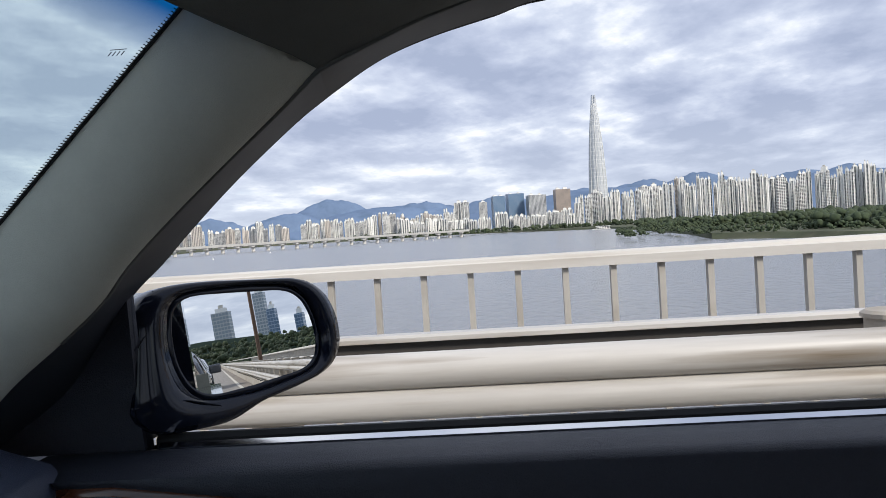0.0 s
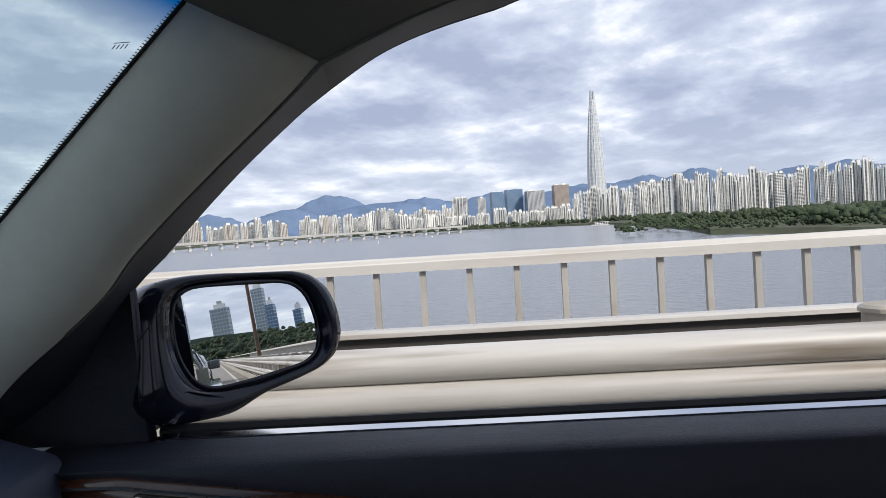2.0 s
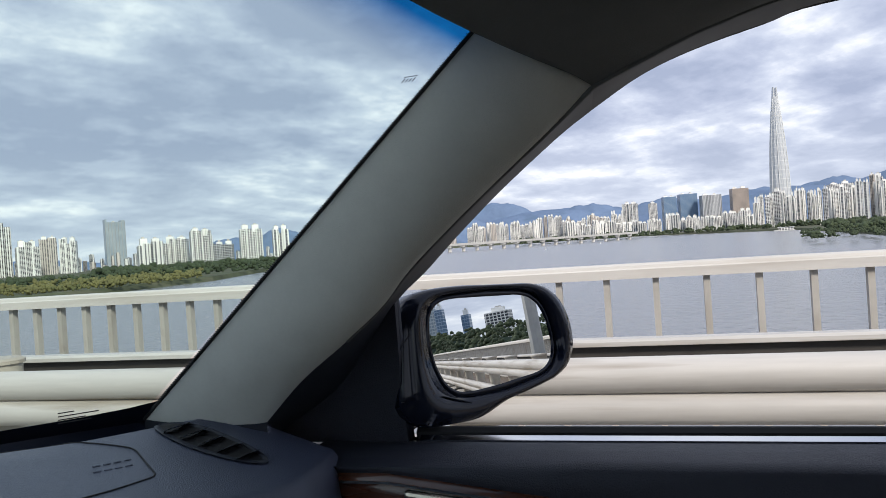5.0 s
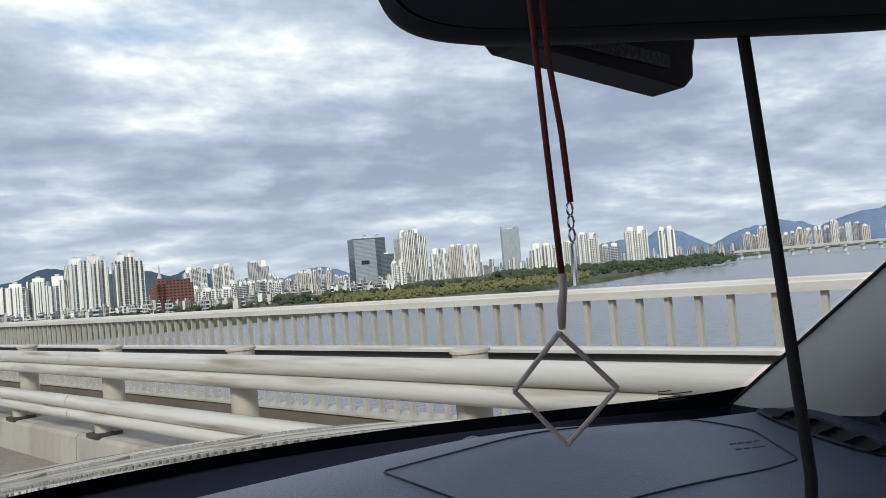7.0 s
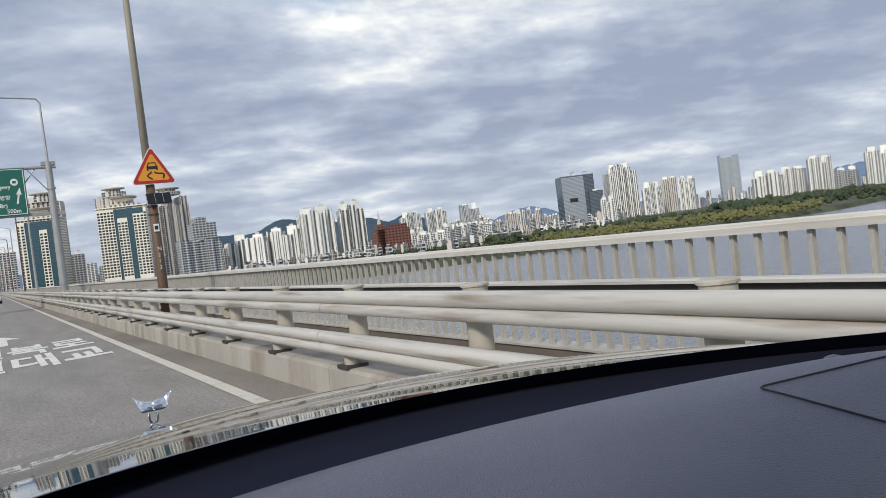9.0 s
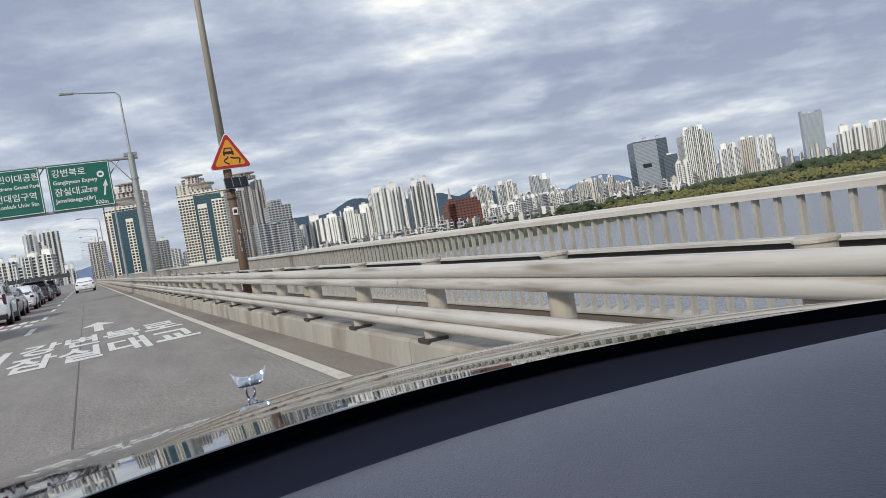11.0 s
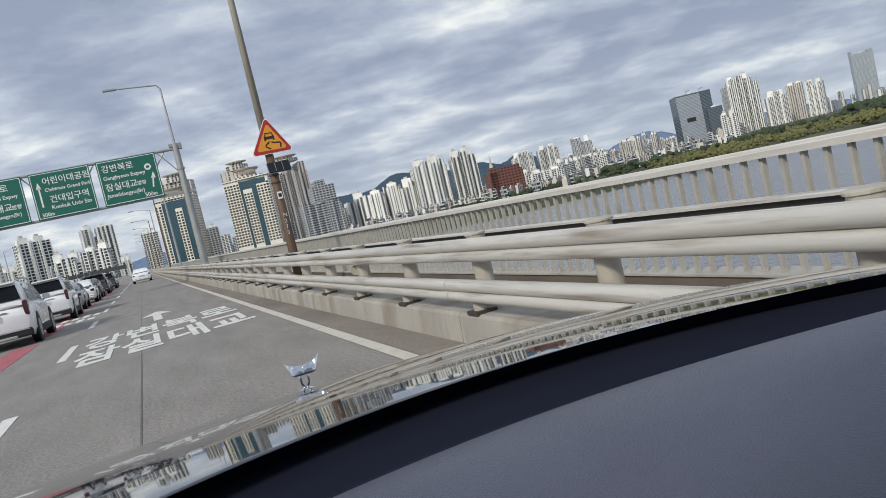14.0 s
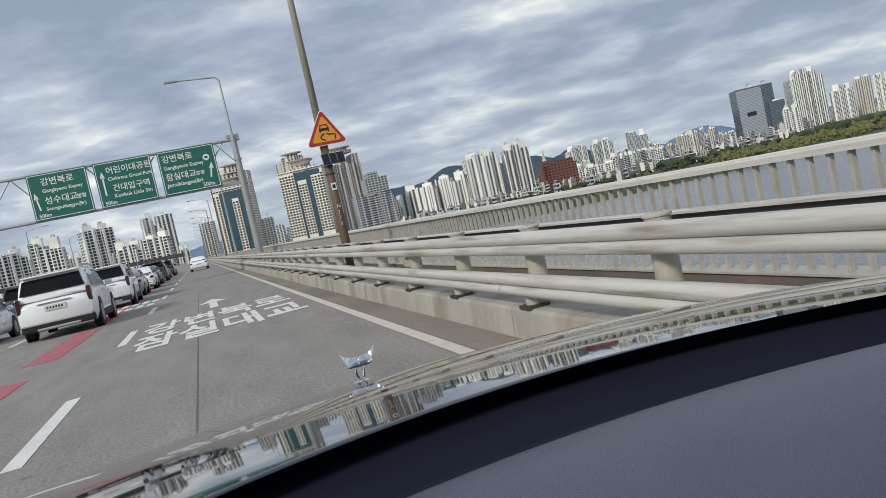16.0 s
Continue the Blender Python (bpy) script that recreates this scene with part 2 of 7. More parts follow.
M_STAMP = material("moulded_stamp", (0.12, 0.13, 0.17), 0.5, var=0.1)
M_DASHBAND = material("cowl_black", (0.014, 0.018, 0.031), 0.75, var=0.1, spec=0.03)
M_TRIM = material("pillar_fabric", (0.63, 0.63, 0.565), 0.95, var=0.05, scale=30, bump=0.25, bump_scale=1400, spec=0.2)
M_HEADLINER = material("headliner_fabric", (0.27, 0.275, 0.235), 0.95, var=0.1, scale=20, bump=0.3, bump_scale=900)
# same weave as the pillar, its colour darkened for shade under the roof
M_ROOFTRIM = material("shaded_roof_edge_fabric", (0.16, 0.165, 0.16), 0.95, var=0.06, scale=30, bump=0.25, bump_scale=1400, spec=0.2)
M_DOORPAD = material("door_pad_vinyl", (0.023, 0.026, 0.039), 0.5, var=0.1, scale=8, bump=0.3, bump_scale=600)
M_RUBBER = material("black_rubber", (0.012, 0.012, 0.013), 0.7, var=0.1)
M_CHROME = material("chrome", (0.75, 0.76, 0.78), 0.08, metal=1.0, var=0.03)
M_WOOD = material("burr_wood_trim", (0.10, 0.03, 0.012), 0.25, var=0.5, scale=12, coat=0.8, stretch=(1, 0.3, 2))
M_BLACKPLASTIC = material("black_plastic", (0.034, 0.038, 0.049), 0.5, var=0.08, scale=9, spec=0.3)
M_MIRROR = material("mirror_silver", (0.86, 0.88, 0.88), 0.0, metal=1.0, var=0.0)
M_RED_CORD = material("dark_red_cord", (0.16, 0.03, 0.02), 0.8, var=0.3, scale=200)
M_PINKWOOD = material("pale_pendant", (0.60, 0.50, 0.45), 0.5, var=0.15, scale=60)
M_WHITECAR = material("white_car_paint", (0.84, 0.85, 0.86), 0.25, var=0.03, coat=0.6)
M_SILVERCAR = material("silver_car_paint", (0.42, 0.43, 0.44), 0.3, metal=0.5, var=0.03, coat=0.6)
M_GREYCAR = material("dark_grey_car_paint", (0.06, 0.065, 0.075), 0.25, var=0.03, coat=0.6)
M_CARGLASS = material("dark_car_glass", (0.012, 0.014, 0.016), 0.06, var=0.05)
M_TAIL = material("tail_lamp_red", (0.055, 0.006, 0.010), 0.2, var=0.1, coat=0.5)
M_PLATE = material("plate_white", (0.6, 0.62, 0.6), 0.5, var=0.04)
M_LAND = material("river_bank_grass", (0.065, 0.075, 0.036), 0.95, var=0.5, scale=0.05, stain=0.7, stain_col=(0.14, 0.125, 0.08), stain_scale=0.03)
M_TREE = material("tree_leaves", (0.046, 0.066, 0.032), 0.9, var=0.45, scale=0.06, stain=0.3, stain_col=(0.10, 0.11, 0.04), stain_scale=0.03, bump=0.5, bump_scale=1.0)
M_TREE_GOLD = material("autumn_leaves", (0.145, 0.140, 0.050), 0.9, var=0.4, scale=0.08, stain=0.9, stain_col=(0.055, 0.075, 0.03), stain_scale=0.03)
# the blue of distant haze is mixed into the next two hill colours
M_HILL = material("hazed_wooded_hill", (0.16, 0.225, 0.34), 1.0, var=0.22, scale=0.004, spec=0.0, stain=0.3, stain_col=(0.035, 0.07, 0.09), stain_scale=0.01)
M_HILL_MID = material("hazed_wooded_hill_mid", (0.065, 0.10, 0.135), 1.0, var=0.25, scale=0.006, spec=0.0)
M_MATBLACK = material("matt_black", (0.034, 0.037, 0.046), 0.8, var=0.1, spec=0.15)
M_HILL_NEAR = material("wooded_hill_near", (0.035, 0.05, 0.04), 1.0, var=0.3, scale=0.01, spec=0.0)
M_BRIDGE_FAR = material("far_bridge_concrete", (0.66, 0.65, 0.62), 0.9, var=0.1, scale=0.05)
M_WHITEWALL = material("white_render", (0.84, 0.83, 0.79), 0.8, var=0.06, scale=0.05, per_object=0.08)
M_CREAMWALL = material("cream_stone", (0.88, 0.84, 0.735), 0.8, var=0.06, scale=0.05)
M_WINDOW = material("dark_window_glass", (0.03, 0.036, 0.045), 0.15, var=0.3, scale=0.1, per_object=0.5)
M_CHAMPAGNE = material("champagne_metal", (0.62, 0.56, 0.46), 0.25, metal=1.0, var=0.05)

F_WHITE = facade("white_apartment", (0.84, 0.83, 0.80), (0.03, 0.037, 0.05), 3.4, 4.6, (0.16, 0.88, 0.16, 0.86), glass_rough=0.3, per_object=0.1)
F_CREAM = facade("cream_tower", (0.86, 0.82, 0.72), (0.02, 0.026, 0.034), 3.6, 4.4, (0.2, 0.80, 0.26, 0.78), glass_rough=0.3, per_object=0.04)
F_PINK = facade("pinkish_tower", (0.62, 0.57, 0.52), (0.09, 0.09, 0.095), 3.6, 6.0, (0.35, 0.8, 0.1, 0.92), glass_rough=0.35, per_object=0.08)
F_GREY = facade("grey_apartment", (0.52, 0.53, 0.54), (0.025, 0.035, 0.05), 3.5, 5.0, (0.15, 0.85, 0.22, 0.82), glass_rough=0.3)
F_TWIN = facade("ribbed_apartment", (0.86, 0.85, 0.81), (0.022, 0.028, 0.036), 3.4, 6.2, (0.12, 0.60, 0.12, 0.95), glass_rough=0.3, per_object=0.06)
F_STRIPE = facade("striped_apartment", (0.85, 0.84, 0.80), (0.055, 0.065, 0.08), 3.2, 8.0, (0.42, 0.95, 0.10, 0.94), glass_rough=0.3, per_object=0.1)
F_PALEGLASS = facade("pale_glass_office", (0.46, 0.50, 0.53), (0.28, 0.34, 0.39), 4.0, 3.6, (0.1, 0.9, 0.2, 0.9), rough=0.4, glass_rough=0.2)
F_GLASS = facade("blue_glass_office", (0.26, 0.34, 0.45), (0.12, 0.20, 0.31), 4.0, 3.0, (0.06, 0.94, 0.1, 0.9), rough=0.3, glass_rough=0.08, per_object=0.2)
F_DARK = facade("dark_office", (0.13, 0.155, 0.18), (0.07, 0.095, 0.12), 4.0, 3.5, (0.05, 0.95, 0.3, 0.9), rough=0.35, glass_rough=0.12, per_object=0.05)
F_STEEL = facade("steel_grey_office", (0.38, 0.41, 0.45), (0.24, 0.275, 0.32), 4.0, 3.0, (0.08, 0.92, 0.2, 0.85), rough=0.4, glass_rough=0.15, per_object=0.03)
F_TEAL = facade("teal_glass", (0.07, 0.13, 0.16), (0.035, 0.085, 0.115), 3.3, 2.4, (0.08, 0.92, 0.1, 0.9), rough=0.25, glass_rough=0.08, per_object=0.02)
F_BRICK = facade("red_brick_block", (0.20, 0.075, 0.055), (0.04, 0.03, 0.03), 3.6, 4.4, (0.2, 0.8, 0.3, 0.75))
F_BROWN = facade("brown_tower", (0.42, 0.35, 0.30), (0.14, 0.13, 0.13), 3.4, 3.2)
F_SUPER = facade("pale_glass_tower", (0.66, 0.67, 0.67), (0.50, 0.53, 0.56), 18.0, 5.0, (0.1, 0.9, 0.06, 0.94), rough=0.35, glass_rough=0.15, per_object=0.0)
M_SAUCER = material("bronze_roof_disc", (0.27, 0.235, 0.20), 0.5, var=0.12, scale=0.2)
M_ROOFBOX = material("rooftop_concrete", (0.55, 0.53, 0.48), 0.9, var=0.15, scale=0.1)


def glass_material(name, tint, band=None):
    """Clear pane with its own faint gloss; band: deeper colour towards the top edge."""
    m = bpy.data.materials.new(name)
    m.use_nodes = True
    nt, nl = m.node_tree.nodes, m.node_tree.links
    nt.clear()
    out = nt.new("ShaderNodeOutputMaterial")
    tr = nt.new("ShaderNodeBsdfTransparent")
    gl = nt.new("ShaderNodeBsdfGlossy")
    gl.inputs["Roughness"].default_value = 0.02
    mx = nt.new("ShaderNodeMixShader")
    fr = nt.new("ShaderNodeFresnel")
    fr.inputs[0].default_value = 1.2
    sc = nt.new("ShaderNodeMath")
    sc.operation = "MULTIPLY"
    sc.inputs[1].default_value = 0.5
    nl.new(fr.outputs[0], sc.inputs[0])
    nl.new(sc.outputs[0], mx.inputs[0])
    nl.new(tr.outputs[0], mx.inputs[1])
    nl.new(gl.outputs[0], mx.inputs[2])
    nl.new(mx.outputs[0], out.inputs[0])
    tr.inputs[0].default_value = (*tint, 1)
    if band:
        tc = nt.new("ShaderNodeTexCoord")
        sp = nt.new("ShaderNodeSeparateXYZ")
        nl.new(tc.outputs["UV"], sp.inputs[0])
        # the band hangs lower towards the two sides
        prev = sp.outputs[0]
        for op, val in (("SUBTRACT", 0.5), ("ABSOLUTE", 0.0), ("SUBTRACT", 0.38), ("MAXIMUM", 0.0), ("MULTIPLY", 0.55)):
            n = nt.new("ShaderNodeMath")
            n.operation = op
            nl.new(prev, n.inputs[0])
            n.inputs[1].default_value = val
            prev = n.outputs[0]
        n = nt.new("ShaderNodeMath")
        nl.new(prev, n.inputs[0])
        nl.new(sp.outputs[1], n.inputs[1])
        rp = nt.new("ShaderNodeValToRGB")
        rp.color_ramp.elements[0].position, rp.color_ramp.elements[0].color = 0.905, (*tint, 1)
        rp.color_ramp.elements[1].position, rp.color_ramp.elements[1].color = 0.975, (*band, 1)
        nl.new(n.outputs[0], rp.inputs[0])
        nl.new(rp.outputs[0], tr.inputs[0])
    return m


M_WINDSHIELD = glass_material("windshield_glass", (0.80, 0.90, 0.86), (0.008, 0.17, 0.42))

M_REARGLASS = glass_material("rear_glass", (0.9, 0.94, 0.92))

M_WATER = bpy.data.materials.new("river_water")
M_WATER.use_nodes = True
_n, _l = M_WATER.node_tree.nodes, M_WATER.node_tree.links
_b = _n["Principled BSDF"]
_b.inputs["Base Color"].default_value = (0.20, 0.206, 0.212, 1)
_b.inputs["Roughness"].default_value = 0.22
_tc = _n.new("ShaderNodeTexCoord")
_mp = _n.new("ShaderNodeMapping")
_mp.inputs["Scale"].default_value = (0.6, 1.0, 1.0)
_l.new(_tc.outputs["Object"], _mp.inputs[0])
_no = _n.new("ShaderNodeTexNoise")
_no.inputs["Scale"].default_value, _no.inputs["Detail"].default_value = 0.45, 6.0
_l.new(_mp.outputs[0], _no.inputs["Vector"])
_bp = _n.new("ShaderNodeBump")
_bp.inputs["Strength"].default_value, _bp.inputs["Distance"].default_value = 0.6, 0.9
_l.new(_no.outputs["Fac"], _bp.inputs["Height"])
_l.new(_bp.outputs[0], _b.inputs["Normal"])


# ---- mesh helpers ----
def part(name, bm, mat, parent=None, label="", smooth=False):
    """Link a bmesh as one mesh object, under parent if one is given."""
    me = bpy.data.meshes.new(name)
    bm.normal_update()
    bm.to_mesh(me)
    bm.free()
    if smooth:
        for p in me.polygons:
            p.use_smooth = True
    me.materials.append(mat)
    ob = new(name, me)
    if parent is not None:
        ob.parent = parent
    if label:
        tagged(ob, label)
    return ob


def shared(name, me, m, parent=None):
    ob = new(name, me)
    if parent is not None:
        ob.parent = parent
    ob.matrix_local = m
    return ob


def thing(name, label, category, m=None, group="", kind=""):
    ob = new(name)
    ob.empty_display_size = 0.1
    if m is not None:
        ob.matrix_world = m
    return tagged(ob, label, category, group, kind)


def box(bm, x0, x1, y0, y1, z0, z1, bevel=0.0):
    vs = [bm.verts.new(c) for c in ((x0, y0, z0), (x1, y0, z0), (x1, y1, z0), (x0, y1, z0),
                                    (x0, y0, z1), (x1, y0, z1), (x1, y1, z1), (x0, y1, z1))]
    fs = [bm.faces.new([vs[i] for i in q]) for q in ((3, 2, 1, 0), (4, 5, 6, 7), (0, 1, 5, 4), (1, 2, 6, 5), (2, 3, 7, 6), (3, 0, 4, 7))]
    if bevel > 0:
        es = list({e for f in fs for e in f.edges})
        bmesh.ops.bevel(bm, geom=es, offset=bevel, segments=2, affect="EDGES", profile=0.5)
    return vs


def boxed(x0, x1, y0, y1, z0, z1, bevel=0.0):
    bm = bmesh.new()
    box(bm, x0, x1, y0, y1, z0, z1, bevel)
    return bm


def tube(bm, pts, radius, seg=10, cap=True):
    """Round bar along points; radius may be one number or one for each point."""
    pts = [Vector(p) for p in pts]
    rad = radius if isinstance(radius, (list, tuple)) else [radius] * len(pts)
    rings = []
    for i, p in enumerate(pts):
        d = (pts[min(i + 1, len(pts) - 1)] - pts[max(i - 1, 0)]).normalized()
        a = d.cross(Vector((0, 0, 1)) if abs(d.z) < 0.9 else Vector((1, 0, 0))).normalized()
        b = d.cross(a).normalized()
        rings.append([bm.verts.new(p + rad[i] * (math.cos(2 * math.pi * k / seg) * a + math.sin(2 * math.pi * k / seg) * b)) for k in range(seg)])
    for r, s in zip(rings, rings[1:]):
        for k in range(seg):
            bm.faces.new((r[k], r[(k + 1) % seg], s[(k + 1) % seg], s[k]))
    if cap:
        bm.faces.new(rings[0][::-1])
        bm.faces.new(rings[-1])


def tubed(pts, radius, seg=10):
    bm = bmesh.new()
    tube(bm, pts, radius, seg)
    return bm


def sweep_y(prof, ys, caps=True):
    """Closed outline in x and z carried along y."""
    bm = bmesh.new()
    rings = [[bm.verts.new((x, y, z)) for x, z in prof] for y in ys]
    n = len(prof)
    for r, s in zip(rings, rings[1:]):
        for k in range(n):
            bm.faces.new((r[k], s[k], s[(k + 1) % n], r[(k + 1) % n]))
    if caps:
        bm.faces.new(rings[0])
        bm.faces.new(rings[-1][::-1])
    bmesh.ops.recalc_face_normals(bm, faces=bm.faces)
    return bm


def prism(bm, outline, axis_from, axis_to, axis="y"):
    """Closed outline of (a, b) pairs extruded along an axis."""
    def put(a, b, c):
        return {"y": (a, c, b), "x": (c, a, b), "z": (a, b, c)}[axis]
    lo = [bm.verts.new(put(a, b, axis_from)) for a, b in outline]
    hi = [bm.verts.new(put(a, b, axis_to)) for a, b in outline]
    n = len(outline)
    fs = [bm.faces.new((lo[k], lo[(k + 1) % n], hi[(k + 1) % n], hi[k])) for k in range(n)]
    fs += [bm.faces.new(lo[::-1]), bm.faces.new(hi)]
    bmesh.ops.recalc_face_normals(bm, faces=fs)
    return fs


def grid(func, nu, nv, thick=None):
    """Surface from func(u, v), u and v from 0 to 1, with UVs."""
    bm = bmesh.new()
    uv = bm.loops.layers.uv.new("UVMap")
    vs = [[bm.verts.new(func(i / nu, j / nv)) for j in range(nv + 1)] for i in range(nu + 1)]
    for i in range(nu):
        for j in range(nv):
            f = bm.faces.new((vs[i][j], vs[i + 1][j], vs[i + 1][j + 1], vs[i][j + 1]))
            for lp, (a, b) in zip(f.loops, ((i, j), (i + 1, j), (i + 1, j + 1), (i, j + 1))):
                lp[uv].uv = (a / nu, b / nv)
    if thick:
        bmesh.ops.solidify(bm, geom=bm.faces[:], thickness=thick)
    return bm


def lerp(a, b, t):
    return a + (b - a) * t


def along(pts, u):
    """Point at share u of a smooth curve through the points, evenly by number."""
    s = u * (len(pts) - 1)
    i = min(int(s), len(pts) - 2)
    t = s - i
    b, c = Vector(pts[i]), Vector(pts[i + 1])
    a = Vector(pts[i - 1]) if i > 0 else b * 2 - c
    d = Vector(pts[i + 2]) if i + 2 < len(pts) else c * 2 - b
    return 0.5 * (2 * b + (c - a) * t + (2 * a - 5 * b + 4 * c - d) * t * t + (3 * b - a - 3 * c + d) * t ** 3)


def lettering(body, size, m, mat, parent, name="lettering", depth=0.004, align="LEFT", bold=0.0):
    """Words from the built-in font as a mesh, lying in the local xy plane of m."""
    cu = bpy.data.curves.new(name, "FONT")
    cu.body, cu.size, cu.extrude, cu.align_x, cu.resolution_u = body, size, depth, align, 3
    cu.offset = bold
    tmp = new("tmp_text", cu)
    me = bpy.data.meshes.new_from_object(tmp.evaluated_get(bpy.context.evaluated_depsgraph_get()))
    bpy.data.objects.remove(tmp)
    bpy.data.curves.remove(cu)
    me.name = name
    me.materials.clear()
    me.materials.append(mat)
    ob = new(name, me)
    ob.parent = parent
    ob.matrix_local = m
    return ob


# ---- setting: deck, water, land ----
ROAD_L, KERB_X, Y0, Y1 = -21.0, 2.07, -260.0, 620.0
WATER_Z, LAND_Z = -16.0, -12.5


def structure(name, bm, mat, label, smooth=False):
    return tagged(part(name, bm, mat, None, "", smooth), label, kind="structure")


road = structure("road", boxed(ROAD_L, KERB_X + 0.05, Y0, Y1, -0.9, 0.0), M_ASPHALT, "grey worn asphalt bridge carriageway")
structure("shoulder", boxed(1.70, KERB_X, Y0, Y1, 0.0, 0.006), M_SHOULDER, "dusty brown strip of road beside the kerb")
structure("walkway", boxed(2.78, 4.34, Y0, Y1, -0.6, -0.06), M_CONCRETE_DARK, "narrow concrete walkway behind the guard rail")

bm = bmesh.new()
box(bm, -4900, 4900, -4900, 4900, WATER_Z - 1, WATER_Z)
structure("water", bm, M_WATER, "wide grey-blue river with small ripples")


def place(az, d, z=0.0):
    return Vector((d * math.sin(radians(az)), d * math.cos(radians(az)), z))


def land(name, shore, label):
    """River bank: shore given as (direction, distance) pairs, filled out to the distance."""
    bm = bmesh.new()
    n = 48
    rows = []
    for k in range(n + 1):
        u = k / n * (len(shore) - 1)
        i = min(int(u), len(shore) - 2)
        az = lerp(shore[i][0], shore[i + 1][0], u - i)
        d = lerp(shore[i][1], shore[i + 1][1], u - i) * (1 + 0.03 * noise.noise((k * 0.7, 3.1, 0)))
        rows.append([bm.verts.new(place(az, d - 14, WATER_Z - 0.5)), bm.verts.new(place(az, d, LAND_Z)), bm.verts.new(place(az, 4850, LAND_Z))])
    for a, b in zip(rows, rows[1:]):
        for j in range(2):
            bm.faces.new((a[j], a[j + 1], b[j + 1], b[j]))
    bmesh.ops.recalc_face_normals(bm, faces=bm.faces)
    return structure(name, bm, M_LAND, label)


land("ground_north", [(-75, 700), (-30, 560), (0, 430), (20, 430), (35, 450), (50, 520), (58, 650), (63, 950), (66.5, 1650), (72, 2600), (88, 2400), (95, 1750)],
     "green river bank with paths")
land("ground_south", [(95, 1750), (99, 1500), (102, 950), (106, 560), (116, 430), (130, 340), (150, 330), (180, 330), (215, 360), (262, 600)],
     "green river bank behind the bridge")


# ---- setting: kerb, rails ----
kerb_prof = [(KERB_X, -0.02), (KERB_X + 0.015, 0.235), (KERB_X + 0.04, 0.26), (2.76, 0.26), (2.78, 0.24), (2.78, -0.02)]
kerb = structure("kerb", sweep_y(kerb_prof, [Y0, -60]), M_CONCRETE, "stained cream concrete kerb wall under the rails")
# kerb blocks between joints are pieces of their own near the car, the rest one piece
block = bmesh.new()
prof_v = [[block.verts.new((x, y, z)) for x, z in kerb_prof] for y in (0.006, 2.994)]
for k in range(6):
    block.faces.new((prof_v[0][k], prof_v[1][k], prof_v[1][(k + 1) % 6], prof_v[0][(k + 1) % 6]))
block.faces.new(prof_v[0])
block.faces.new(prof_v[1][::-1])
bmesh.ops.recalc_face_normals(block, faces=block.faces)
block_ob = part("kerb_block", block, M_CONCRETE, kerb)
for k in range(-19, 60):
    shared("kerb_block", block_ob.data, pose(0, 3.0 * k, 0), kerb)
block_ob.matrix_local = pose(0, -60.0, 0)
part("kerb_far", sweep_y(kerb_prof, [180, Y1]), M_CONCRETE, kerb)


def arc(cx, cz, r, a0, a1, n=8):
    return [(cx + r * math.cos(radians(lerp(a0, a1, k / n))), cz + r * math.sin(radians(lerp(a0, a1, k / n)))) for k in range(n + 1)]


def beam_profile(x, ztop, zbot):
    """Double-wave guard-rail beam: two round ridges towards the road with a flat between them."""
    h = ztop - zbot
    r1, r2 = h * 0.27, h * 0.24
    a = arc(x + r1, ztop - r1, r1, 70, 250, 9)
    mid = [(x + r1 * 0.95, zbot + 2 * r2 + 0.004), (x + r1 * 0.95, zbot + 2 * r2 - 0.002)]
    b = arc(x + r1, zbot + r2, r2, 110, 290, 9)
    return a + mid + b + [(x + r1 + 0.035, zbot + 0.004), (x + r1 + 0.035, ztop - 0.006)]


